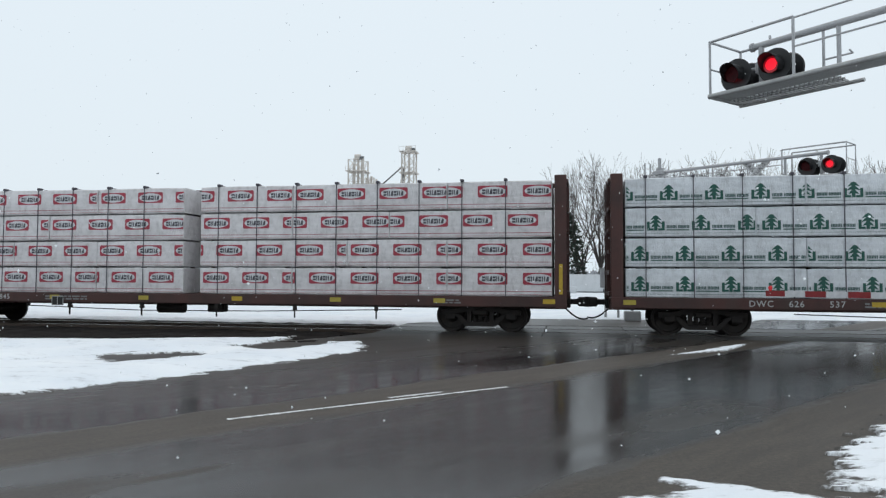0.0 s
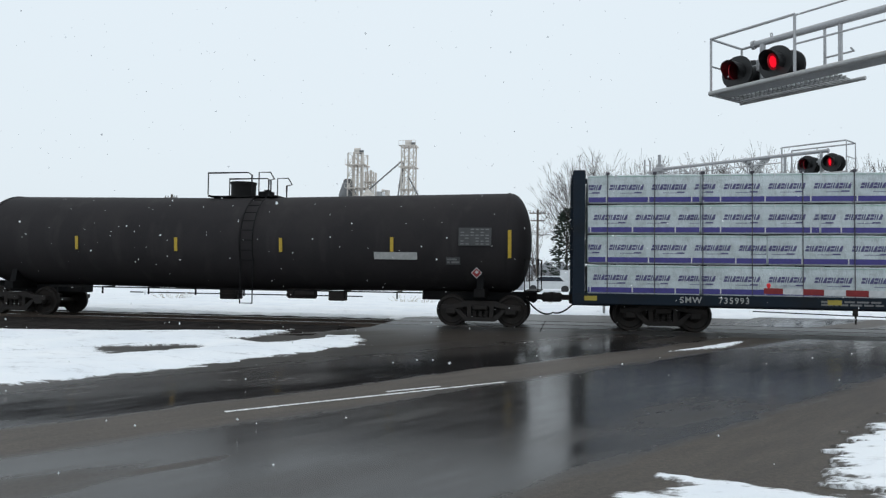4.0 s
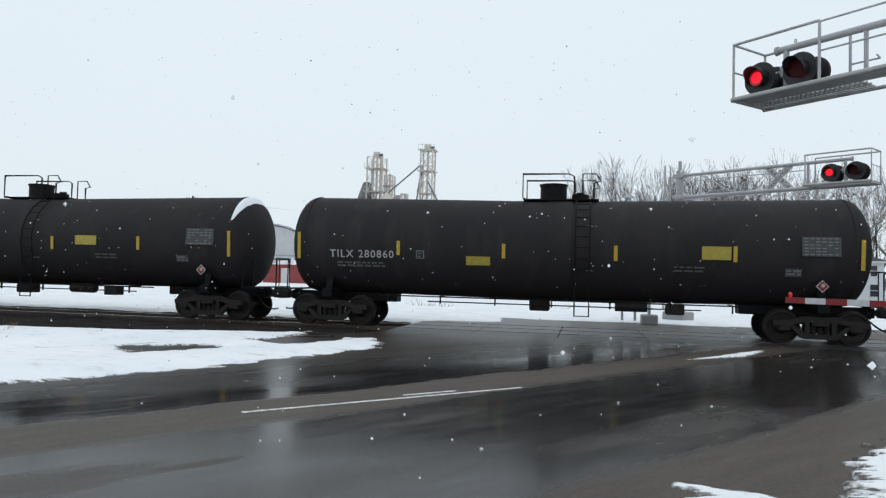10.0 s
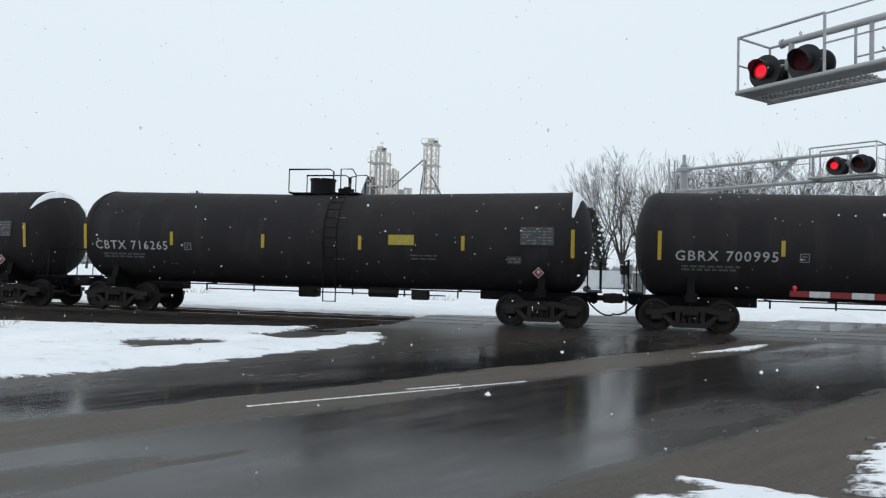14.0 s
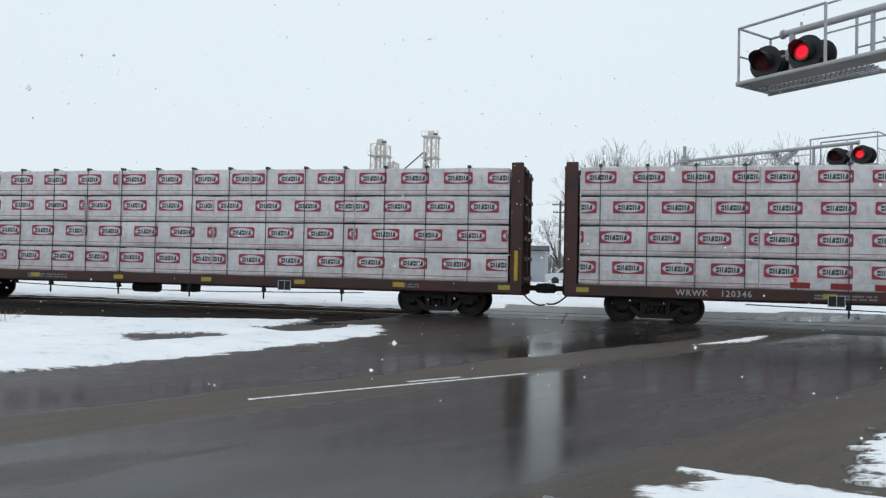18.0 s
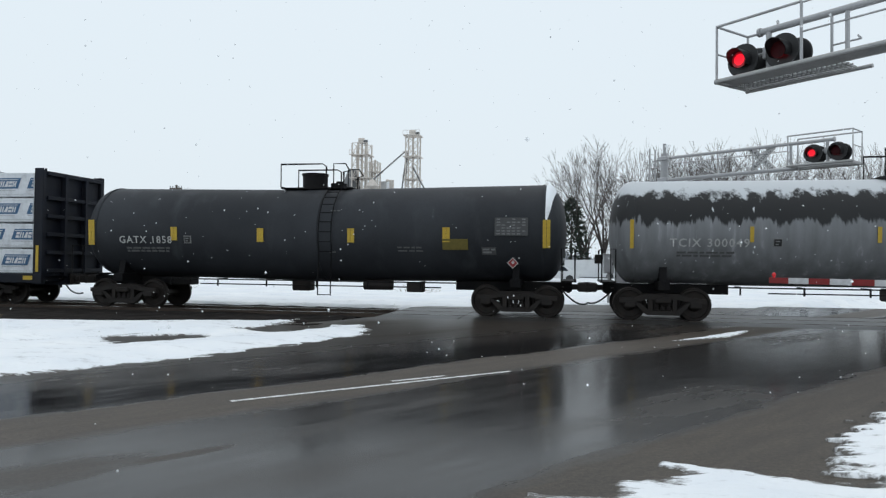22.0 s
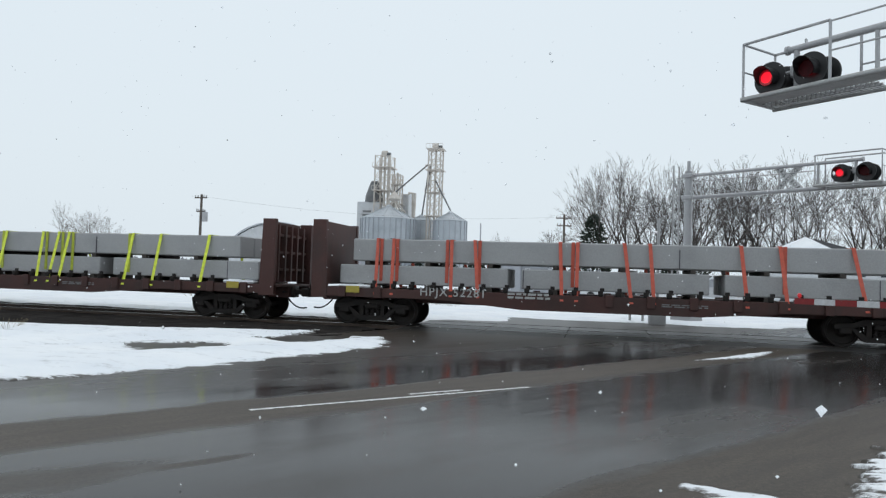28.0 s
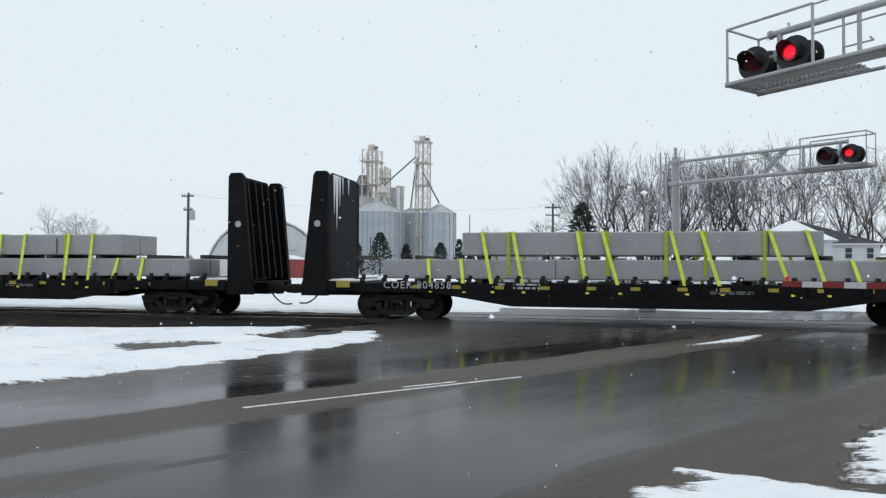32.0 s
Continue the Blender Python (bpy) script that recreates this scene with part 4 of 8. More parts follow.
def centerbeam(L, paint, brand, label, marks, tiers=4, h=0.832, gap=None, seed=1, mark_at=-8.6, order=None):
    car = thing("centerbeam_flatcar", label, "rail car", "train cars")
    half, top = L / 2 - 0.60, 4.47
    g = Geo()
    g.box(-half, half, -1.40, 1.40, 0.97, 1.05, c=0.01)
    g.box(-half, half, -0.33, 0.33, 0.66, 0.97)
    for s in (-1, 1):
        part("side_sill", Geo().box(-half, half, s * 1.47 - 0.05, s * 1.47 + 0.05, 0.76, 1.06, c=0.012).box(-half, half, s * 1.40 - 0.08, s * 1.42 + 0.01, 0.75, 0.78), paint, car)
    k = -half + 0.8
    while k < half:
        g.box(k - 0.05, k + 0.05, -1.4, 1.4, 0.80, 0.97)
        k += 1.3
    part("deck", g, paint, car, "steel deck with deep side sills")
    for s in (-1, 1):
        end_bulkhead(car, paint, top + 0.04, pose(s * (half - 0.17), 0, 0, 0, 0, 0 if s > 0 else 180))
        bogie(car, s * (L / 2 - 3.1))
    part("top_chord", Geo().box(-half + 0.3, half - 0.3, -0.16, 0.16, top - 0.14, top - 0.02, c=0.02), paint, car)
    post = shared(("post", paint), lambda: Geo().box(-0.07, 0.07, -0.09, 0.09, 1.05, top - 0.14, c=0.01).mesh("post", paint))
    brace = shared(("brace", paint), lambda: Geo().cyl((-1.0, 0, 1.1), (1.0, 0, top - 0.2), 0.06, n=6).mesh("brace", paint))
    n = 9
    for i in range(n):
        x = (i - (n - 1) / 2) * (2 * half - 2.4) / (n - 1)
        part("post", post, None, car, "", (x, 0, 0))
        if i % 2 and tiers < 4:
            part("gusset", shared(("gusset", paint), lambda: Geo().prism([(-0.1, top - 0.14), (0.50, top - 0.14), (0.30, top - 0.62), (0.06, top - 0.62), (-0.1, top - 0.30)], "y", -0.12, -0.09).mesh("gusset", paint)), None, car, "", (x, 0, 0))
        if i < n - 1:
            part("brace", brace, None, car, "", pose(x + (half - 1.2) / (n - 1), 0, 0, 0, 0, 180 * (i % 2)))
    ends(car, L)
    load = half - 0.40
    full = 2 * load - (0.55 if gap else 0)
    a = round(full / 5 + 0.25, 2)
    b = round(full - 4 * a, 2)
    if gap:
        c2 = round(load - 0.275, 3)
        a, b = round(c2 * 0.28, 2), round(c2 - 3 * round(c2 * 0.28, 2) + round(c2 * 0.28, 2), 2)
        rows = [[a, b, a]] * 4
        for sgn in (-1, 1):
            sub = [[a, b, a], [b, a, a], [a, a, b], [a, b, a]]
            half_stack(car, brand, tiers, h, 1.06, sgn, load, sub, label, seed + sgn)
    else:
        rows = order or [[a, a, b, a, a], [a, b, a, a, a], [b, a, a, a, a], [a, a, a, b, a]]
        stack(car, brand, tiers, h, 1.06, load, PACK_LABEL[brand], rows, seed)
    ztop = 1.06 + tiers * (h + 0.006)
    cable = shared(("cable", round(ztop, 2)), lambda: Geo().box(-0.011, 0.011, -1.462, -1.448, 0.95, ztop + 0.01).box(-0.05, 0.05, -1.47, -1.3, ztop - 0.04, ztop + 0.035, c=0.01).box(-0.012, 0.012, -1.45, -0.1, ztop, ztop + 0.015).mesh("cable", "ink"))
    tab = shared("winch", lambda: Geo().box(-0.05, 0.05, -1.5, -1.42, 0.60, 0.78).cyl((0, -1.52, 0.63), (0, -1.38, 0.63), 0.05, n=8).box(-0.018, 0.018, -1.49, -1.45, 0.36, 0.62).mesh("winch", "under"))
    k, x = 0, -load + 0.55
    while x < load - 0.3:
        if not (gap and abs(x) < 0.4):
            part("cable", cable, None, car, "", (x, 0, 0))
            part("cable", cable, None, car, "", pose(x, 0, 0, 0, 0, 180))
            if k % 2 and abs(x) < load - 4.6:
                part("winch", tab, None, car, "", (x, 0, 0))
        x += 1.27
        k += 1
    rod = Geo().tube([(-load + 4.5, -0.9, 0.62), (-2, -0.95, 0.50), (2, -0.95, 0.52), (load - 4.5, -0.9, 0.62)], 0.016, 5)
    rod.cyl((-1.6, -0.6, 0.58), (-0.7, -0.6, 0.58), 0.17, n=10)
    rod.box(0.2, 0.75, -0.8, -0.45, 0.46, 0.72, c=0.03)
    part("brake_gear", rod, "under", car, "air reservoir, valve and brake rods")
    wide = sum(0.15 * len(w) + 0.55 for w in marks)
    for i, x in enumerate(np.linspace(-half + 0.5, half - 0.5, 8)):
        if not mark_at - 0.35 < float(x) < mark_at + wide:
            plate(car, "reflector", float(x), 0.92, 0.34, 0.13, "dirtyyellow" if (i + seed) % 3 else "yellow", -1.525, "yellow reflective strip")
    plate(car, "end_reflector", half - 0.17, 1.55, 0.1, 0.85, "yellow", -1.52, "yellow reflective strip")
    if marks:
        x = mark_at
        for w in marks:
            words(car, w, x, 0.84, 0.17, "whitetape", -1.526)
            x += 0.15 * len(w) + 0.55
    small_print(car, -half + 7.2, 0.90, 1.5, 0.16, "greymark", -1.526, 2, 0, seed)
    small_print(car, half - 3.4, 0.90, 0.8, 0.14, "greymark", -1.526, 2, 0, seed + 5)
    frame_plate = plate(car, "consolidated_stencil", 4.2 if seed % 2 else -4.6, 0.80, 0.42, 0.30, "blackmark", -1.53, "white-framed black stencil panel")
    part("stencil_frame", Geo().box(-0.21, 0.21, -0.009, -0.007, 0.13, 0.15).box(-0.21, 0.21, -0.009, -0.007, -0.15, -0.13).box(-0.21, -0.19, -0.009, -0.007, -0.15, 0.15)
         .box(0.19, 0.21, -0.009, -0.007, -0.15, 0.15).box(-0.01, 0.01, -0.009, -0.007, -0.13, 0.13), "whitetape", frame_plate)
    brake_wheel(car, -half + 0.22, 0.6, 2.3)
    return car


PACK_LABEL = {"oval": "white-wrapped lumber pack with red oval prints", "tree": "white-wrapped lumber pack with green tree prints", "pale_tree": "bright white-wrapped lumber pack with green tree prints",
              "block": "white-wrapped lumber pack with blue block prints", "band": "white-wrapped lumber pack with violet band",
              "strand": "white-wrapped board pack with light blue prints"}


def half_stack(car, brand, tiers, h, z0, sgn, load, rows, label, seed):
    rnd = random.Random(seed)
    lo = -load if sgn < 0 else 0.275
    for side in (-1, 1):
        for t in range(tiers):
            x = lo
            for length in rows[t % len(rows)]:
                ph, kind = rnd.choice((0.12, 0.55, 0.9)), rnd.randrange(3)
                body = shared(("pack", length, h, kind, WRAP[brand]), lambda: pack_mesh(length, h - 0.032, kind + int(length * 10), WRAP[brand]))
                pr = shared(("print", brand, length, h, ph), lambda: PRINTS[brand](length, h, ph))
                y = -1.43 + rnd.uniform(-0.012, 0.012)
                m = pose(x, y, z0 + t * (h + 0.006)) if side < 0 else pose(x + length, -y, z0 + t * (h + 0.006), 0, 0, 180)
                pk = part("lumber_pack", body, None, car, PACK_LABEL[brand] if t == 0 and x == lo else "", m)
                part("printed_wrap", pr, None, pk, "", (0, -0.009, 0))
                x += length


# ---- tank cars ----
def tank_car(L, label, marks, mat="tank", R=1.5, zc=2.53, col="whitetape", snowcap=0, yellow=(), domes=0.0, bright=0.09, spec=True, inhal=False, tall=0.75, gas=True, seed=3, chalk=False, topsnow=None, twin=False, slope=True, low_marks=0.0):
    car = thing("tank_car", label, "tank car", "train cars")
    half = L / 2 - 0.62
    hd = 0.62
    prof = [(-half + hd * (1 - math.cos(a)), R * math.sin(a)) for a in np.linspace(0.06, math.pi / 2, 10)]
    prof += [(-0.36, R), (-0.36, R + 0.02), (0.36, R + 0.02), (0.36, R)]
    prof += [(-a, r) for a, r in prof[9::-1]]
    # the shell's two halves slope down to the middle
    def sag(x):
        return 0.10 * (1 - min(1.0, abs(x) / half)) if slope else 0.0

    g = Geo().lathe(prof, 48, "x", (0, 0, 0))
    g.v = [(a, b, c - sag(a)) for a, b, c in g.v]
    part("shell", g, mat, car, "", (0, 0, zc), True)
    band = shared(("band", R, mat), lambda: Geo().lathe([(-0.03, R - 0.05), (-0.03, R + 0.012), (0.03, R + 0.012), (0.03, R - 0.05)], 48, "x", close=False).mesh("shell_band", mat, True))
    for s in (-1, 1):
        part("shell_band", band, None, car, "", (s * (half - hd - 0.05), 0, zc))
        bx = s * (L / 2 - 2.05)
        bogie(car, bx)
        g = Geo().box(min(bx - s * 1.9, s * (L / 2 - 0.45)), max(bx - s * 1.9, s * (L / 2 - 0.45)), -0.28, 0.28, 0.74, 1.02, c=0.02)
        g.box(bx - 0.16, bx + 0.16, -1.35, 1.35, 0.86, 1.12, c=0.02)
        g.prism([(-1.2, 1.05), (1.2, 1.05), (1.05, 1.75), (0.5, 1.3), (-0.5, 1.3), (-1.05, 1.75)], "x", bx - 0.1, bx + 0.1)
        part("stub_sill", g, "black", car, "draft sill and tank saddle")
        px = s * (L / 2 - 0.55)
        g = Geo().box(px - 0.22, px + 0.22, -1.35, 1.35, 1.05, 1.09)
        for y in (-1.32, 1.32):
            g.tube([(px - 0.2 * s, y, 1.09), (px - 0.2 * s, y, 2.0), (px + 0.18 * s, y, 2.0), (px + 0.18 * s, y, 1.09)], 0.018, 5)
        g.tube([(px + 0.18 * s, -1.32, 2.0), (px + 0.18 * s, 1.32, 2.0)], 0.018, 5)
        part("end_platform", g, "black", car, "end walkway with safety railing")
        brake_wheel(car, px + 0.1 * s, 0.75, 1.75) if s < 0 else None
    # long handrail, its posts, and the grab rails
    rail = Geo().tube([(-L / 2 + 3.7, -1.5, 0.98), (L / 2 - 3.7, -1.5, 0.98)], 0.02, 6)
    rail.tube([(-L / 2 + 3.7, 1.5, 0.98), (L / 2 - 3.7, 1.5, 0.98)], 0.02, 6)
    part("side_handrail", rail, "black", car)
    hang = shared("hanger", lambda: Geo().box(-0.02, 0.02, -1.52, -1.48, 0.78, 1.0).box(-0.02, 0.02, -1.5, -0.9, 0.98, 1.01).mesh("handrail_post", "black"))
    for x in np.arange(-L / 2 + 4.0, L / 2 - 3.9, 1.6):
        part("handrail_post", hang, None, car, "", (float(x), 0, 0))
    # top fittings: platform, manway, valves, railing, side ladder
    d = domes
    top = zc + R - sag(d)
    g = Geo().box(d - 1.1, d + 1.1, -0.42, 0.42, top + 0.01, top + 0.05)
    for x in (d - 1.08, d + 0.40, d + 0.93):
        g.box(x - 0.03, x + 0.03, -0.75, 0.75, top - 0.02, top + 0.04)
    part("top_platform", g, "black", car, "grated platform round the manway")
    if gas:
        part("dome", Geo().cyl((d - 0.25, 0, top), (d - 0.25, 0, top + 0.46), 0.40, n=20).cyl((d - 0.25, 0, top + 0.46), (d - 0.25, 0, top + 0.52), 0.43, n=20), "black", car, "round protective valve housing", None, True)
        part("valve", Geo().cyl((d + 0.55, 0, top), (d + 0.55, 0, top + 0.20), 0.26, n=14).cyl((d + 0.55, 0.1, top + 0.2), (d + 0.55, 0.1, top + 0.28), 0.12, n=10), "black", car)
    else:
        part("dome", Geo().cyl((d, 0, top), (d, 0, top + 0.26), 0.30, n=16).cyl((d, 0, top + 0.26), (d, 0, top + 0.32), 0.36, n=16), "black", car, "hinged manway cover", None, True)
        part("valve", Geo().cyl((d + 0.7, 0, top), (d + 0.7, 0, top + 0.30), 0.12, n=10).cyl((d + 0.7, 0, top + 0.30), (d + 0.7, 0, top + 0.38), 0.18, n=10), "black", car)
        part("valve", Geo().cyl((d - 0.75, 0, top), (d - 0.75, 0, top + 0.26), 0.10, n=10), "black", car)
    for y in (-0.72, 0.72):
        g = Geo().tube([(d - 1.12, y, top + 0.05), (d - 1.12, y, top + tall), (d + 0.25, y, top + tall), (d + 0.38, y, top + tall - 0.08), (d + 0.38, y, top + 0.05)], 0.019, 6)
        g.tube([(d + 0.62, y, top + 0.05), (d + 0.62, y, top + tall), (d + 1.0, y, top + tall), (d + 1.14, y, top + tall - 0.22), (d + 0.95, y, top + tall - 0.26), (d + 0.95, y, top + 0.05)], 0.019, 6)
        part("platform_railing", g, "black", car)
    g = Geo()
    for sx in (0.45, 0.85):
        pts = [(d + sx, -(R + 0.10) * math.cos(a), zc - sag(d) + (R + 0.10) * math.sin(a)) for a in np.linspace(1.15, -0.35, 9)] + [(d + sx, -1.52, 1.0), (d + sx, -1.52, 0.55)]
        g.tube(pts, 0.02, 5)
    lad = part("side_ladder", g, "black", car)
    rung = shared("rung", lambda: Geo().cyl((0.45, 0, 0), (0.85, 0, 0), 0.014, n=5).mesh("rung", "black"))
    for a in np.linspace(1.0, -0.35, 8):
        part("rung", rung, None, lad, "", (d, -(R + 0.10) * math.cos(a), zc - sag(d) + (R + 0.10) * math.sin(a)))
    part("rung", rung, None, lad, "", (d, -1.52, 0.57))
    g = Geo().box(-0.9, -0.3, -0.25, 0.25, 0.62, 0.98, c=0.04).cyl((1.6, -0.5, 0.86), (2.5, -0.5, 0.86), 0.16, n=10)
    g.box(3.0, 3.5, -0.75, -0.35, 0.66, 0.96, c=0.03).tube([(-4, -0.4, 0.8), (4, -0.4, 0.8)], 0.02, 5)
    part("brake_gear", g, "under", car, "air reservoir, valve and brake rods")

    def lay(z, x=half * 0.85):
        s = (z - zc + sag(x)) / (R + 0.004)
        return -(R + 0.008) * math.sqrt(max(0.05, 1 - s * s)), math.degrees(-math.asin(max(-0.97, min(0.97, s))))

    count = 5 if L < 16 else 6
    for i, x in enumerate(np.linspace(-half + 0.55, half - 0.55, count)):
        z = 2.42 - sag(float(x)) * 0.9
        y, t = lay(z, float(x))
        long = i in (0, count - 1)
        for dx in ((-0.055, 0.055) if twin else (0.0,)):
            plate(car, "reflector", float(x) + dx, z, 0.10, 0.80 if long else 0.42, "yellow", y - 0.012, "yellow reflective strip", t)
    if marks:
        mx, size, mz = (0.95, 0.285, 2.02) if marks[:4] == "GBRX" or marks[:8] == "CBTX 716" else (1.55, 0.235, 2.08)
        mz -= low_marks
        y, t = lay(mz + 0.14)
        words(car, marks, -half + mx, mz, size, col, y - 0.035, t)
        y, t = lay(mz + 0.1)
        sb = plate(car, "stencil_box", -half + mx + 0.4 + 0.92 * size * len(marks), mz + 0.12, 0.24, 0.24, "greymark", y - 0.012, "small square stencil", t)
        part("stencil_fill", Geo().box(-0.095, 0.095, -0.010, -0.007, -0.095, 0.095).box(-0.06, 0.05, -0.013, -0.0105, 0.02, 0.05, 1).box(-0.06, 0.02, -0.013, -0.0105, -0.06, -0.03, 1), ["blackmark", "greymark"], sb)
        y, t = lay(mz - 0.22)
        small_print(car, -half + mx + 0.95, mz - 0.20, 1.5, 0.20, "printgrey" if col == "whitetape" else "yellowmark", y - 0.02, 2, t, seed)
        for k, (x, z, w) in enumerate(((half * 0.42, 2.0, 0.8), (half * 0.42, 1.9, 0.75), (0.9, 3.1, 0.3), (0.9, 1.85, 0.3))):
            y, t = lay(z, x)
            small_print(car, x, z, w, 0.07, "printgrey", y - 0.02, 1, t, seed + 20 + k)
    if spec:
        y, t = lay(2.62)
        panel = plate(car, "test_panel", half - 1.55, 2.62, 0.95, 0.52, "panelgrey", y - 0.015, "pale stencilled test data panel", t)
        g = Geo()
        rnd = random.Random(seed)
        for r in range(6):
            for c in range(6):
                if rnd.random() < 0.75:
                    g.box(-0.42 + 0.145 * c, -0.42 + 0.145 * c + 0.1, -0.012, -0.008, 0.20 - 0.085 * r, 0.225 - 0.085 * r)
        part("panel_print", g, "greymark", panel)
        y, t = lay(1.9)
        plate(car, "stencil_box", half - 2.2, 1.92, 0.42, 0.24, "panelgrey", y - 0.015, "", t)
        small_print(car, half - 2.2, 1.92, 0.36, 0.18, "greymark", y - 0.024, 2, t, seed + 9)
        y, t = lay(1.62)
        pl = part("placard", Geo().box(-0.115, 0.115, -0.008, 0.008, -0.115, 0.115), "whitetape", car, "diamond hazard placard, red and white", pose(half - 1.5, -1.44, 1.58, 0, 45, 0))
        part("placard_face", Geo().box(-0.095, 0.095, -0.012, -0.009, -0.095, 0.095).box(-0.05, 0.03, -0.014, -0.0125, -0.02, 0.06, 1), ["redpaint" if gas else "whitetape", "whitetape"], pl)
    for x, z, w, hh, m in yellow:
        y, t = lay(z, x)
        plate(car, "sign_panel", x, z, w, hh, m, y - 0.02, "emergency contact panel", t)
    if inhal:
        y, t = lay(2.1)
        sg = plate(car, "warning_sign", half - 2.75, 2.12, 0.85, 0.34, "whitetape", y - 0.02, "white warning sign with black lettering", t)
        part("lettering", lettering("TOXIC BY", 0.10, "blackmark"), None, sg, "", (-0.36, -0.012, 0.03))
        part("lettering", lettering("INHALATION", 0.10, "blackmark"), None, sg, "", (-0.40, -0.012, -0.13))
    if chalk:
        for cx, cz, w, sd in ((1.9, 2.35, 1.5, 61), (5.2, 1.95, 2.2, 62), (3.6, 2.2, 0.6, 63)):
            y, t = lay(cz)
            rnd = random.Random(sd)
            pts = [(cx + w * k / 44 + rnd.uniform(-0.05, 0.05), y - 0.02, cz + 0.09 * math.sin(k * 1.9) * rnd.uniform(0.2, 1.4) + rnd.uniform(-0.03, 0.03)) for k in range(45)]
            part("chalk_scrawl", Geo().tube(pts, 0.007, 4), "dullgold", car, "yellow chalk scribble")
    if topsnow:
        x0, x1 = topsnow
        rnd = random.Random(seed)
        m, nn = 9, 26
        vs = []
        for i in range(nn):
            x = x0 + (x1 - x0) * i / (nn - 1)
            sp = (0.30 + 0.12 * rnd.random()) * min(1.0, 4 * min(i, nn - 1 - i) / nn + 0.2)
            for j in range(m):
                a = math.pi / 2 + sp * (2 * j / (m - 1) - 1)
                rr = R + 0.006 + 0.05 * (1 - (2 * j / (m - 1) - 1) ** 2)
                vs.append((x, rr * math.cos(a), zc + rr * math.sin(a)))
        part("snow_cap", Geo().add(vs, [(i * m + j, (i + 1) * m + j, (i + 1) * m + j + 1, i * m + j + 1)[::-1] for i in range(nn - 1) for j in range(m - 1)]), "snowcap", car, "thin snow along the top of the tank", None, True)
    if snowcap:
        rnd = random.Random(seed)
        hi = snowcap
        g = Geo()
        vs, m = [], 14
        ang = [math.pi * (0.5 - 0.36 * hi + 0.72 * hi * j / (m - 1)) for j in range(m)]
        for i in range(6):
            for j, th in enumerate(ang):
                a0 = 1.0 + 0.42 * abs(2 * j / (m - 1) - 1) ** 2 + 0.05 * rnd.random()
                a = a0 + (1.53 - a0) * i / 5
                lift = 0.035 * (1 - abs(2 * i / 5 - 1)) * (1 - abs(2 * j / (m - 1) - 1)) + 0.006
                rr = (R + lift) * math.sin(a)
                vs.append((half - hd * (1 - math.cos(a)) + lift * 0.6, rr * math.cos(th), zc + rr * math.sin(th)))
        g.add(vs, [(i * m + j, i * m + j + 1, (i + 1) * m + j + 1, (i + 1) * m + j) for i in range(5) for j in range(m - 1)])
        part("snow_cap", g, "snowcap", car, "snow clinging to the tank end", None, True)
    ends(car, L)
    return car


# ---- covered hoppers ----
def sheet_bulge(z, smooth, eave):
    if not smooth:
        return 1.525
    t = (z - 1.5) / (eave - 1.5)
    return 1.53 + 0.075 * math.sin(math.pi * min(1.0, t * 0.98) ** 0.9) - 0.05 * max(0.0, t - 0.75) / 0.25


def hopper_side(body, half, smooth, eave):
    """One side sheet with its arched or sloped opening at each end; bulges where smooth."""
    def low(u):
        if smooth:
            return 1.50 if u >= 1.3 else 1.50 + 0.97 * math.sqrt(max(0.0, 1 - (u / 1.3) ** 2))
        return 1.40 if u > 1.2999 else 3.42 - 1.2 * (u / 1.30)

    def bulge(z):
        return sheet_bulge(z, smooth, eave)
    us = [0.0, 0.2, 0.4, 0.6, 0.8, 0.95, 1.08, 1.18, 1.25, 1.2995, 1.3005]
    xs = [-body + u for u in us] + [float(v) for v in np.linspace(-body + 2.0, body - 2.0, 16)] + [body - u for u in reversed(us)]
    nz, vs, fs = 12, [], []
    for x in xs:
        z0 = low(body - abs(x))
        for inner in (0.0, 0.035):
            for k in range(nz):
                z = z0 + (eave - z0) * k / (nz - 1)
                vs.append((x, -bulge(z) + inner, z))
    for i in range(len(xs) - 1):
        a, b = i * 2 * nz, (i + 1) * 2 * nz
        for k in range(nz - 1):
            fs.append((a + k, b + k, b + k + 1, a + k + 1))
            fs.append((b + nz + k, a + nz + k, a + nz + k + 1, b + nz + k + 1))
        fs.append((a, a + nz, b + nz, b))
    return vs, fs


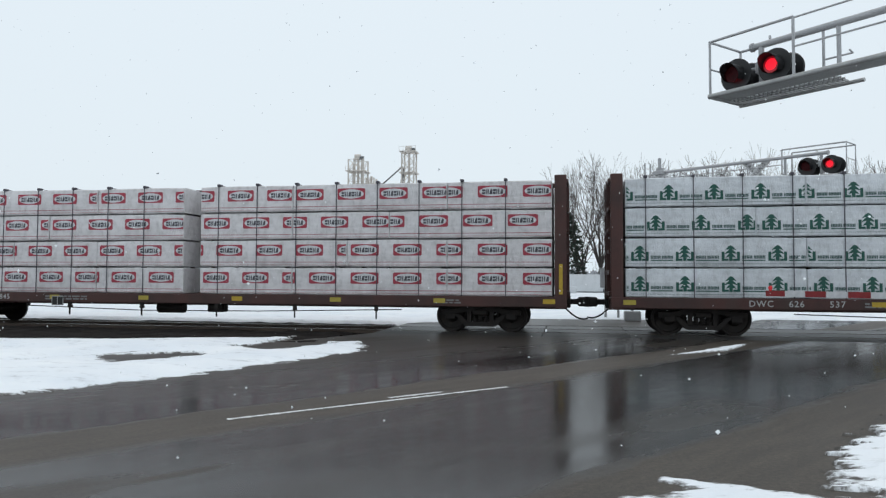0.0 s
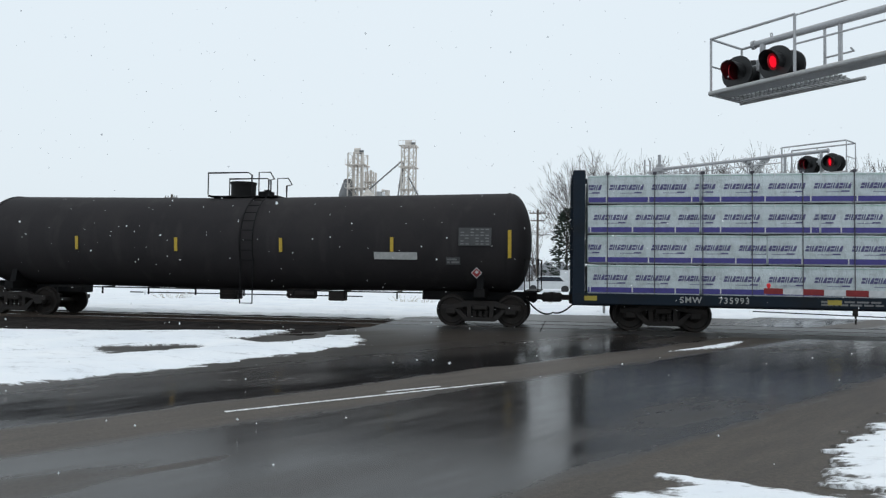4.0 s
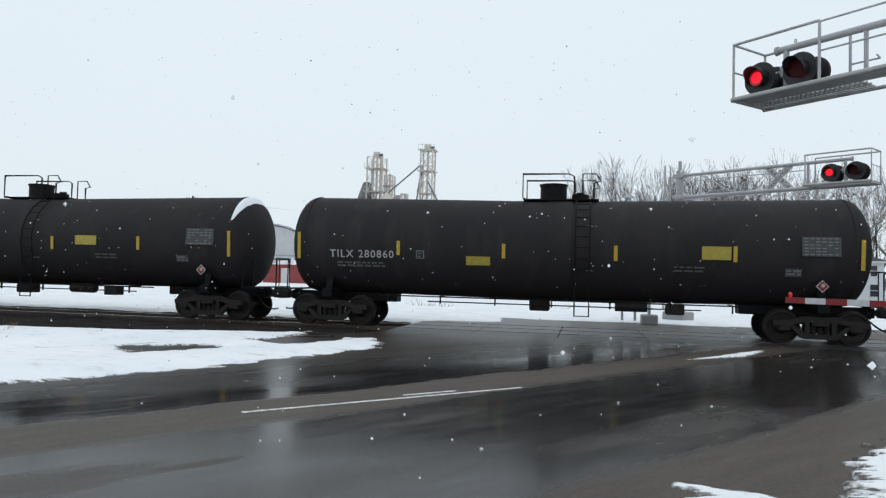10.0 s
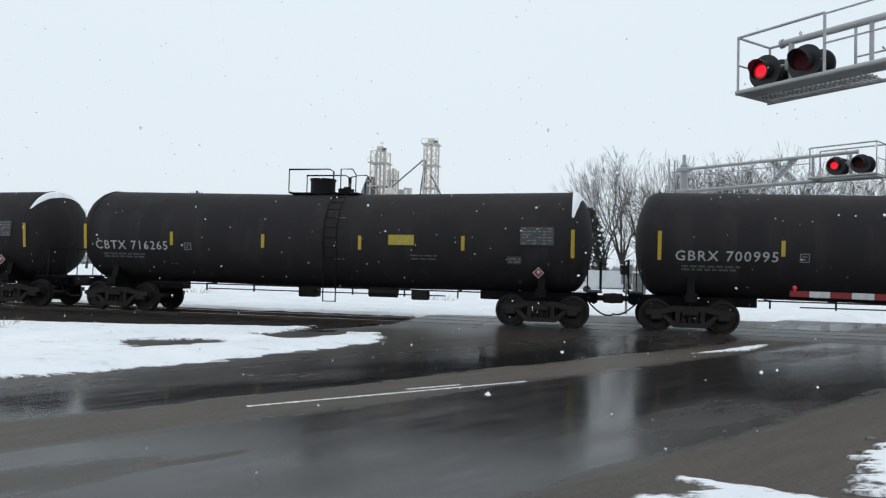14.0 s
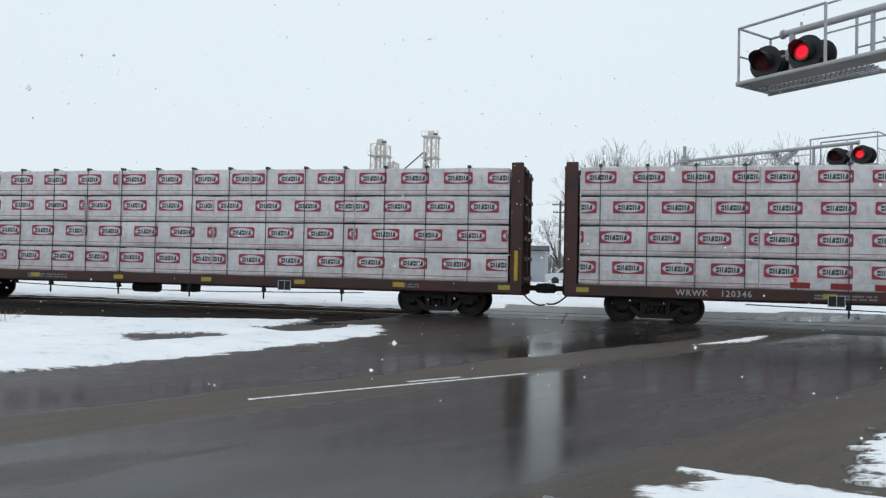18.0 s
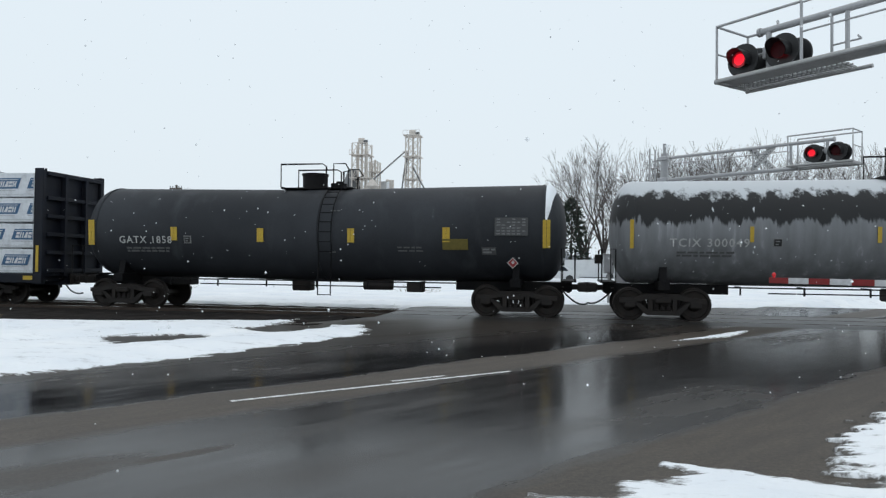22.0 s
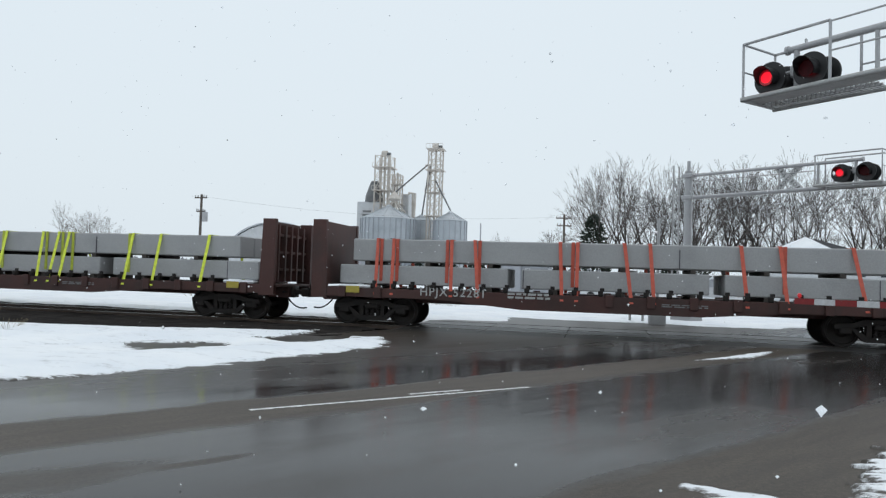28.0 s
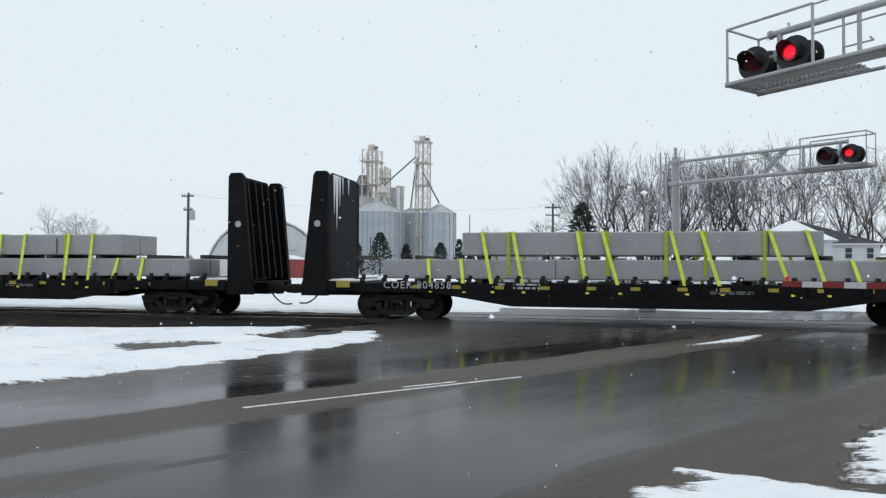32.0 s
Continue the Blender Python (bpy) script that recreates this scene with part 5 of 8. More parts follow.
def hopper_car(L, label, marks, mat="hopgrey", bays=4, side="smooth", top=4.40, col="blackmark", seed=5, strip="yellowmark", panel_col="greymark", mark_z=2.2, seams=False):
    car = thing("covered_hopper", label, "hopper car", "train cars")
    smooth = side == "smooth"
    half = L / 2 - 0.55
    eave = 3.95 if smooth else 3.62
    body = half - 0.10
    cut = 2.15
    s0, s1 = (1.07, 1.52) if smooth else (1.31, 1.47)
    for s in (1, -1):
        vs, fs = hopper_side(body, half, smooth, eave)
        g = Geo()
        g.add(vs, fs)
        part("side_sheet", g, mat, car, "", pose(0, 0, 0, 0, 0, 0 if s > 0 else 180), True)
    zs = 3.0 if smooth else 3.42
    g = Geo().prism([(-body + 0.1, eave), (-body + 0.1, zs), (-body + cut, 1.35), (body - cut, 1.35), (body - 0.1, zs), (body - 0.1, eave)], "y", -1.42, 1.42)
    part("slope_sheet", g, mat, car, "sloping end sheet")
    # rounded roof side above a raised bead
    prof = [(-1.50, eave), (-1.48, eave + 0.12), (-1.34, 4.20), (-1.25, 4.235), (-0.5, 4.27), (0.5, 4.27), (1.25, 4.235), (1.34, 4.20), (1.48, eave + 0.12), (1.50, eave)]
    part("roof", Geo().prism(prof, "x", -body - 0.03, body + 0.03), "hoptan" if seams else mat, car, "", None)
    for s in (-1, 1):
        part("bead", Geo().box(-body, body, s * 1.535 - 0.05, s * 1.535 + 0.05, eave - 0.02, eave + 0.035), mat, car)
    for s in (-1, 1):
        g = Geo().box(-body - 0.55, body + 0.55, s * 1.14 - 0.2, s * 1.14 + 0.2, top - 0.075, top - 0.03)
        part("running_board", g, "grime", car, "grated roof walkway")
    hatch = shared("hatch", lambda: Geo().box(-1.3, 1.3, -0.32, 0.32, 0, 0.08, c=0.03).mesh("hatch", "grime"))
    for x in np.linspace(-body + 1.6, body - 1.6, 6):
        part("hatch", hatch, None, car, "", (float(x), 0, 4.27))
    br = shared(("bracket", mat), lambda: Geo().prism([(-1.49, -0.30), (-1.45, -0.02), (-1.05, 0.0), (-1.36, -0.12)], "x", -0.045, 0.045).mesh("roof_bracket", mat))
    for x in np.linspace(-body + 0.1, body - 0.1, 11):
        part("roof_bracket", br, None, car, "", (float(x), 0, top - 0.07))
        part("roof_bracket", br, None, car, "", pose(float(x), 0, top - 0.07, 0, 0, 180))
    for s in (-1, 1):
        ends_at = half if smooth else half - 1.36
        part("side_sill", Geo().box(-ends_at, ends_at, s * 1.52 - 0.05, s * 1.52 + 0.05, s0, s1, c=0.015), mat, car)
    for s in (-1, 1):
        part("stub_sill", Geo().box(s * (half - 1.6) - 1.5, s * (half - 1.6) + 1.5, -0.3, 0.3, 0.75, 1.05), "under", car)
        for y in (-1.50, 1.50):
            part("corner_post", Geo().box(s * half - 0.09, s * half + 0.07, y - 0.05, y + 0.05, 1.0, top - 0.2), mat, car)
            if not smooth:
                part("end_sill", Geo().box(s * (half - 0.7) - 0.75, s * (half - 0.7) + 0.75, y - 0.05, y + 0.05, 0.97, 1.11), mat, car)
                part("bolster_tab", Geo().box(s * (half - 1.52) - 0.13, s * (half - 1.52) + 0.13, y - 0.06, y + 0.06, 0.86, 1.46, c=0.02).cyl((s * (half - 1.52), y - 0.08, 0.98), (s * (half - 1.52), y + 0.08, 0.98), 0.06), mat, car)
                part("end_strut", Geo().box(s * (half - 0.66) - 0.035, s * (half - 0.66) + 0.035, y * 0.9 - 0.03, y * 0.9 + 0.03, 1.0, 2.9), "under", car)
        ladder(car, s * (half - 0.32), -1.56, 0.5, 2.5 if smooth else 3.4, mat)
        ladder(car, s * (half + 0.05), 0.9, 1.1, top - 0.5, mat, along=False)
        ladder(car, s * (half + 0.05), -0.9, 1.1, top - 0.5, mat, along=False)
        part("end_platform", Geo().box(s * half - 1.3, s * half + 0.35 if s > 0 else s * half + 1.3, -1.4, 1.4, 1.0, 1.05) if s > 0 else Geo().box(s * half - 0.35, s * half + 1.3, -1.4, 1.4, 1.0, 1.05), "under", car)
        for y in (-1.30, -0.5, 0.5, 1.30):
            part("end_post", Geo().box(s * (half - 0.12) - 0.035, s * (half - 0.12) + 0.035, y - 0.035, y + 0.035, 1.0, zs), "under", car)
        part("end_brace", Geo().cyl((s * (half - 0.2), -1.2, 2.6), (s * (half - 0.9), -1.2, 3.0 - 0.2), 0.03).cyl((s * (half - 0.15), -1.25, 1.9), (s * (half - 0.72), -1.25, 2.75), 0.03), "under", car)
        part("brake_cylinder", Geo().cyl((s * (half - 1.15), -0.95, 1.22), (s * (half - 0.55), -0.95, 1.22), 0.17, n=14).cyl((s * (half - 0.55), -0.95, 1.22), (s * (half - 0.40), -0.95, 1.22), 0.07, n=10), "under", car)
        bogie(car, s * (L / 2 - 2.12))
        brake_wheel(car, s * half, -0.7, 2.0) if s < 0 else None
    span = 2 * (body - cut) / bays
    skirt = s0 + 0.02 if smooth else 0.78
    if not smooth:
        part("belly_sheet", Geo().prism([(-body + 1.5, 1.36), (-body + cut + 0.2, 0.78), (body - cut - 0.2, 0.78), (body - 1.5, 1.36)], "y", -1.40, 1.40), "grime", car, "grimy belly sheet between the hoppers")
    for k in range(bays):
        x = -body + cut + (k + 0.5) * span
        w = (0.95 if mat == "hopgrey" else span * 0.435) if smooth else 0.85
        a = (0.30 if mat == "hopgrey" else 0.72) if smooth else 0.58
        g = Geo()
        vs = [(x - w, -1.44, skirt), (x + w, -1.44, skirt), (x + w, 1.44, skirt), (x - w, 1.44, skirt), (x - a, -0.85, 0.46), (x + a, -0.85, 0.46), (x + a, 0.85, 0.46), (x - a, 0.85, 0.46)]
        g.add(vs, [(0, 1, 5, 4), (1, 2, 6, 5), (2, 3, 7, 6), (3, 0, 4, 7), (4, 5, 6, 7), (0, 3, 2, 1)])
        hp = part("hopper_bay", g, "baygrey" if mat == "hopgrey" else "grime", car, "sloped discharge hopper")
        part("outlet_gate", Geo().box(x - a - 0.1, x + a + 0.1, -0.9, 0.9, 0.35, 0.48, c=0.02).box(x - a - 0.22, x + a + 0.22, -0.8, -0.7, 0.42, 0.47).cyl((x, -1.05, 0.42), (x, 1.05, 0.42), 0.035, n=8).cyl((x, -1.12, 0.42), (x, -1.02, 0.42), 0.075, n=8), "under", hp)
    if not smooth or seams:
        zz = [1.54 + (eave - 1.6) * k / 8 for k in range(9)]
        line = [(-sheet_bulge(z, smooth, eave) - 0.006, z) for z in zz] + [(-sheet_bulge(z, smooth, eave) + 0.02, z) for z in reversed(zz)]
        seam = shared(("seam", mat), lambda: Geo().prism(line, "x", -0.012, 0.012).mesh("side_seam", "rustseam"))
        for x in np.linspace(-body + cut - 0.1, body - cut + 0.1, 8 if not smooth else 9):
            for s in (-1, 1):
                part("side_seam", seam, None, car, "", pose(float(x), 0, 0, 0, 0, 0 if s < 0 else 180))
    y = -1.612 if smooth else -1.532
    for i, x in enumerate(np.linspace(-body + 1.55, body - 1.55, 7)):
        if smooth:
            big = i in (0, 6)
            plate(car, "reflector", float(x), 1.95 if big else 1.74, 0.09, 0.80 if big else 0.40, strip, y, "weathered orange reflective strip")
        else:
            plate(car, "reflector", float(x) + 0.3, 1.39, 0.9 if i in (0, 6) else 0.5, 0.10, strip, -1.578, "weathered yellow reflective strip")
    words(car, marks[0], -body + 2.1, mark_z, 0.25, col, y)
    words(car, marks[1], -body + 2.1, mark_z - 0.46, 0.25, col, y)
    small_print(car, -body + 2.7, mark_z - 0.80, 1.1, 0.20, panel_col, y, 2, 0, seed)
    small_print(car, 0.6, 1.98, 1.2, 0.12, panel_col, y, 1, 0, seed + 2)
    small_print(car, 1.6, 1.70, 1.9, 0.05, panel_col, y, 1, 0, seed + 3)
    if mat == "hopgrey":
        small_print(car, body - 2.85, 2.45, 0.62, 0.28, panel_col, y, 4, 0, seed + 1)
        small_print(car, body - 2.85, 3.02, 0.4, 0.18, panel_col, y, 2, 0, seed + 4)
    if not smooth:
        plate(car, "sign_panel", -2.95, 1.72, 0.72, 0.20, "dirtyyellow", y, "faded yellow notice")
        plate(car, "stencil_box", -2.05, 1.70, 0.24, 0.10, "greymark", y, "small pale stencil")
        small_print(car, -0.95, 2.28, 1.7, 0.13, "fadedred", y, 1, 0, seed + 6)
        small_print(car, -0.6, 1.86, 1.5, 0.20, panel_col, y, 2, 0, seed + 7)
        part("stencil_frame", Geo().prism([(-0.14, -0.14), (0.14, -0.14), (0.14, 0.14), (-0.14, 0.14)], "y", -0.004, 0.0).mesh("stencil_frame", "greymark"), None, car, "faint square stencil", (-body + 4.1, y, 2.46))
    if seams:
        small_print(car, 2.9, 2.12, 0.8, 0.30, "fadedred", y, 3, 0, seed + 8)
    if not smooth or seams:
        for dx, dz in ((-0.07, 0), (0.07, 0)):
            plate(car, "stencil_box", body - 2.55 + dx * 1.6, 2.02 + dz, 0.19, 0.24, "blackmark", y - 0.004, "black stencil box")
        plate(car, "stencil_border", body - 2.55, 2.02, 0.48, 0.31, "whitetape", y, "white border of the stencil")
    if not smooth:
        for x in (body - 1.1 - 1.0, body - 1.9):
            part("placard", Geo().box(-0.14, 0.14, -0.008, 0.008, -0.14, 0.14), "dirtyyellow", car, "yellow diamond mark", pose(x, y, 1.72, 0, 45, 0))
    ends(car, L)
    return car


# ---- flat cars ----
def axle_load(car, n_low, z0, x0, x1, rows=2):
    me = shared("load_axle", lambda: wheelset_mesh("axleload"))
    r = 0.47
    step = (x1 - x0) / (n_low - 1)
    for k in range(n_low):
        part("loose_wheelset", me, None, car, "rusty loaded wheelset" if k == 0 else "", pose(x0 + step * k, 0.42 * (1 if k % 2 else -1), z0 + r, 0, 37 * k % 360, 0))
    for k in range(n_low - 1):
        part("loose_wheelset", me, None, car, "", pose(x0 + step * (k + 0.5), 0.42 * (-1 if k % 2 else 1), z0 + 1.10, 0, 53 * k % 360, 0))


def wheel_flat(L, label, marks):
    car = thing("flat_car", label, "flat car", "train cars")
    half = L / 2 - 0.55
    g = Geo()
    deep = [(-half, 1.28), (half, 1.28), (half, 0.95), (half - 3.6, 0.95), (half - 5.6, 0.42), (-half + 5.6, 0.42), (-half + 3.6, 0.95), (-half, 0.95)]
    for s in (-1, 1):
        part("side_sill", Geo().prism(deep, "y", s * 1.42 - 0.05, s * 1.42 + 0.05).box(-half, half, s * 1.42 - 0.1, s * 1.42 + 0.1, 1.285, 1.32), "brown", car, "deep fish-bellied side sill")
    g.box(-half, half, -1.4, 1.4, 1.12, 1.20)
    g.box(-half, half, -0.3, 0.3, 0.75, 1.12)
    part("deck", g, "brown", car, "fish-bellied deck with deep side sills")
    for s in (-1, 1):
        part("stake", Geo().box(s * (half - 0.75) - 0.1, s * (half - 0.75) + 0.1, -1.40, -1.2, 1.36, 2.45).box(s * (half - 0.75) - 0.1, s * (half - 0.75) + 0.1, 1.2, 1.4, 1.36, 2.45)
             .box(s * (half - 0.75) - 0.05, s * (half - 0.75) + 0.05, -1.2, 1.2, 1.9, 2.1), "brown", car)
        bogie(car, s * (L / 2 - 2.5))
        g = Geo()
        for y in (-0.9, 0.9):
            g.tube([(s * (half - 0.1), y, 1.36), (s * (half - 0.1), y, 2.1)], 0.025, 6)
        g.tube([(s * (half - 0.1), -0.9, 2.1), (s * (half - 0.1), 0.9, 2.1)], 0.02, 6)
        part("grab_rail", g, "under", car)
        plate(car, "reflector", s * (half - 0.9), 1.14, 1.1, 0.13, "yellow", -1.48, "yellow reflective strip")
    brake_wheel(car, half - 0.1, -0.4, 2.35)
    for row, y in ((0, -0.78), (1, 0.78)):
        part("cradle", Geo().box(-half + 0.9, half - 0.9, y - 0.12, y + 0.12, 1.20, 1.30, c=0.02), "brown", car)
    axle_load(car, 18, 1.27, -6.9, 6.35)
    for x in (-3.6, -0.6, 2.6):
        plate(car, "reflector", x, 1.2, 0.42, 0.09, "yellow", -1.48)
    words(car, marks, -5.0, 1.0, 0.24, "whitetape", -1.475)
    small_print(car, -1.6, 1.0, 1.4, 0.16, "whitetape", -1.475, 2, 0, 3)
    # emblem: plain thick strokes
    g = Geo()
    z0, z1, t = 0.72, 1.16, 0.07
    for x0, x1, a, b in ((0, 0.55, 0, t), (0, 0.55, z1 - z0 - t, z1 - z0), (0, t, 0, z1 - z0), (0.72, 0.72 + t, 0, z1 - z0), (1.2, 1.2 + t, 0, z1 - z0)):
        g.box(x0, x1, -0.004, 0.004, a, b)
    g.prism([(0.72, z1 - z0), (0.82, z1 - z0), (1.27, 0), (1.17, 0)], "y", -0.004, 0.004)
    part("emblem", g, "whitetape", car, "worn white painted emblem", (1.4, -1.475, z0))
    g = Geo()
    for k in range(10):
        g.box(-3.4 + 0.32 * k, -3.4 + 0.32 * k + 0.25, -1.49, -1.475, 1.385, 1.52, 0 if k < 6 else 1)
    part("tag_row", g, ["forest", "whitetape"], car, "row of green and white tags on the sill")
    ends(car, L)
    return car


def beam(car, x0, x1, y0, y1, z0, z1, label=""):
    return part("concrete_beam", Geo().box(x0, x1, y0, y1, z0, z1, c=0.03), "concrete", car, label)


def strap_mesh(z0, z1, half, lean, mat):
    g = Geo()
    for s in (-1, 1):
        g.add([(-0.05, s * (half + 0.02), z1), (0.05, s * (half + 0.02), z1), (0.05 + lean, s * 1.46, z0), (-0.05 + lean, s * 1.46, z0),
               (-0.05, s * (half + 0.035), z1), (0.05, s * (half + 0.035), z1), (0.05 + lean, s * 1.475, z0), (-0.05 + lean, s * 1.475, z0)],
              [(0, 1, 2, 3), (7, 6, 5, 4), (0, 4, 5, 1), (1, 5, 6, 2), (2, 6, 7, 3), (3, 7, 4, 0)])
    g.box(-0.05, 0.05, -half - 0.03, half + 0.03, z1, z1 + 0.012)
    return g.mesh("strap", mat)


def beam_flat(L, label, marks, paint="brown", tall=3.17, straps="strap", seed=1, deep=False, top_rows=None, low_rows=None, strap_at=(), low_strap_at=()):
    car = thing("bulkhead_flat_car", label, "flat car", "train cars")
    half = L / 2 - (0.80 if deep else 0.62)
    top = 1.12
    g = Geo()
    low = 0.48 if deep else 0.66
    belly = [(-half, top), (half, top), (half, 0.86), (half - 4.0, 0.86), (half - 6.4, low), (-half + 6.4, low), (-half + 4.0, 0.86), (-half, 0.86)]
    for s in (-1, 1):
        part("side_sill", Geo().prism(belly, "y", s * 1.42 - 0.04, s * 1.42 + 0.04), paint, car, "fish-bellied side sill")
    g.box(-half, half, -1.375, 1.375, top - 0.07, top + 0.004, c=0.01)
    g.box(-half, half, -0.35, 0.35, 0.70, top - 0.07)
    part("deck", g, paint, car, "low steel deck with fish-bellied side sills")
    pocket = shared(("pocket", paint), lambda: Geo().box(-0.11, 0.11, -1.53, -1.44, 0.84, 1.17, c=0.01).mesh("stake_pocket", paint))
    for x in np.linspace(-half + 1.0, half - 1.0, 15):
        if not (-half + 2.3 if deep else -half + 3.2) < float(x) < (-half + 5.8 if deep else -half + 8.0):
            part("stake_pocket", pocket, None, car, "", (float(x), 0, 0))
        part("stake_pocket", pocket, None, car, "", pose(float(x), 0, 0, 0, 0, 180))
    for s in (-1, 1):
        g = Geo()
        e = s * half
        foot, head = (0.95, 0.42) if deep else (0.50, 0.42)
        for y in (-1, 1):
            g = Geo()
            if deep:
                g.prism([(e, 0.72), (e - s * 0.36, tall - 0.10), (e - s * 0.44, tall), (e - s * 0.76, tall), (e - s * 0.84, tall - 0.10), (e - s * 0.84, 0.72)], "y", y * 1.40 - 0.09, y * 1.40 + 0.09)
            else:
                g.prism([(e, 0.80), (e, tall), (e - s * head, tall), (e - s * foot, 0.80)], "y", y * 1.40 - 0.08, y * 1.40 + 0.08)
            post = part("bulkhead_post", g, paint, car, "tapered steel post of the end bulkhead")
        if deep:
            g = Geo().prism([(-1.38, 1.2), (1.38, 1.2), (1.38, tall - 0.35), (1.1, tall - 0.02), (-1.1, tall - 0.02), (-1.38, tall - 0.35)], "x", e - s * 0.84, e - s * 0.78)
        else:
            g = Geo().box(e - s * 0.40, e - s * 0.34, -1.34, 1.34, 1.2, tall - 0.05)
        bulk = part("bulkhead", g, paint, car, "steel end bulkhead")
        g = Geo()
        for y in (-0.95, -0.45, 0.0, 0.45, 0.95):
            rib = Geo().prism([(e - s * (0.78 if deep else 0.34), 1.2), (e - s * 0.10, 1.2), (e - s * (0.46 if deep else 0.10), tall - 0.15), (e - s * (0.78 if deep else 0.34), tall - 0.15)], "y", y - 0.05, y + 0.05)
            part("bulkhead_rib", rib, paint, bulk)
        for z in np.arange(1.6, tall - 0.3, 0.55):
            part("bulkhead_beam", Geo().box(e - s * (0.76 if deep else 0.33), e - s * (0.60 if deep else 0.16), -1.30, 1.30, float(z) - 0.04, float(z) + 0.04), paint, bulk)
        if deep:
            for y, z0, wd in ((-0.74, 2.75, 0.12), (-0.48, 3.5, 0.07), (-0.98, 3.2, 0.10), (0.35, 3.95, 0.06), (-0.2, 3.9, 0.05)):
                if s < 0:
                    part("snow_streak", Geo().prism([(y - wd, tall - 0.06), (y + wd, tall - 0.06), (y + wd * 0.7, (tall + z0) / 2), (y + 0.012, z0), (y - wd * 0.5, (tall + z0) / 2 + 0.1)], "x", e + 0.84, e + 0.852), "snowcap", bulk, "run of snow on the bulkhead")
            part("reflector", Geo().cyl((e - s * 0.50, -1.50, 2.9), (e - s * 0.50, -1.488, 2.9), 0.10, n=16), "whitetape", bulk, "round white reflector")
        bogie(car, s * (L / 2 - (3.7 if deep else 2.45)))
        plate(car, "reflector", s * (half - 1.35), 1.08, 0.42, 0.2, "dirtyyellow", -1.535 if not deep else -1.54, "dull yellow stencil panel")
    # load
    rnd = random.Random(seed)
    low_rows = low_rows or [(-half + 0.9, half - 0.7)]
    top_rows = top_rows or [(-half + 1.0, half - 1.0)]
    zb0, zb1 = 1.25, 1.83
    zt0, zt1 = 1.95, 2.63
    for x in np.arange(-half + 1.6, half - 1.2, 1.9):
        for z0, z1, w in ((top, zb0, 1.02), (zb1, zt0, 0.98)):
            part("timber_bolster", shared(("bolster", w), lambda: Geo().box(-0.07, 0.07, -w, w, 0, z1 - z0).mesh("timber_bolster", "tie")), None, car, "timber dunnage under a beam", (float(x), 0, z0))
    for i, (a, b) in enumerate(low_rows):
        for y0, y1 in ((-0.98, -0.02), (0.02, 0.98)):
            beam(car, a, b, y0, y1, zb0, zb1, "long grey precast concrete beam")
    for i, (a, b) in enumerate(top_rows):
        for y0, y1 in ((-0.96, -0.02), (0.02, 0.96)):
            beam(car, a, b, y0, y1, zt0, zt1, "long grey precast concrete beam")
    seam = shared("beam_seam", lambda: Geo().box(-0.012, 0.012, -0.986, -0.970, 0.02, 0.55).mesh("lifting_slot", "ink"))
    for k in range(4):
        part("lifting_slot", seam, None, car, "dark lifting loop slot on a beam", (-half + 2 + k * (2 * half - 4) / 3 + rnd.uniform(-0.4, 0.4), 0, zb0 if k % 2 else zt0))
    for x, lean in strap_at:
        me = shared(("strap", lean, straps), lambda: strap_mesh(0.86 if deep else 0.95, zt1 + 0.01, 0.965, lean, straps))
        part("strap", me, None, car, "bright load strap over the beams", (x, 0, 0))
        if rnd.random() < 0.75:
            tight = shared(("tight", straps), lambda: Geo().box(-0.05, 0.05, -0.998, -0.986, zb0 + 0.1, zt1).box(-0.05, 0.05, -0.998, 0.998, zt1, zt1 + 0.012).mesh("strap", "strapdull" if straps == "strap" else straps))
            part("strap", tight, None, car, "taut strap round the beams", (x + rnd.choice((-0.13, 0.12, 0.15)), 0, 0))
    for x, lean in low_strap_at:
        me = shared(("strap", lean, "low"), lambda: strap_mesh(0.86, zb1 + 0.01, 0.985, lean, straps))
        part("strap", me, None, car, "bright load strap over the beams", (x, 0, 0))
    if deep:
        for x in np.linspace(-6.6, 6.6, 12):
            part("winch_panel", Geo().box(-0.13, 0.13, -1.49, -1.47, 0.97, 1.07), "dirtyyellow", car, "dull yellow stencil panel", (float(x) + rnd.uniform(-0.15, 0.15), 0, 0))
    ratchet = shared("ratchet", lambda: Geo().box(-0.07, 0.07, -1.44, -1.30, 0, 0.16, c=0.02).cyl((0.0, -1.47, 0.10), (0.0, -1.28, 0.10), 0.06, n=8).box(-0.02, 0.10, -1.40, -1.36, 0.14, 0.24).mesh("ratchet", "under"))
    for x in np.arange(-half + 1.9, half - 1.6, 0.66):
        part("ratchet", ratchet, None, car, "strap ratchet on the deck edge", (float(x) + rnd.uniform(-0.12, 0.12), 0, top))
    words(car, marks, -half + (2.6 if deep else 3.4), 0.97, 0.22 if deep else 0.25, "whitetape", -1.535 if deep else -1.47)
    small_print(car, -half + 6.6, 1.06, 1.2, 0.2, "whitetape", -1.47, 2, 0, seed)
    small_print(car, 2.0, 0.94, 1.2, 0.1, "greymark", -1.47, 2, 0, seed + 3)
    for s in (-1, 1):
        part("deck_snow", Geo().box(s * (half - 1.9), s * (half - 0.8), -1.2, 1.2, top, top + 0.10, c=0.05), "snowcap", car, "thin snow lying on the deck end")
    ends(car, L)
    return car


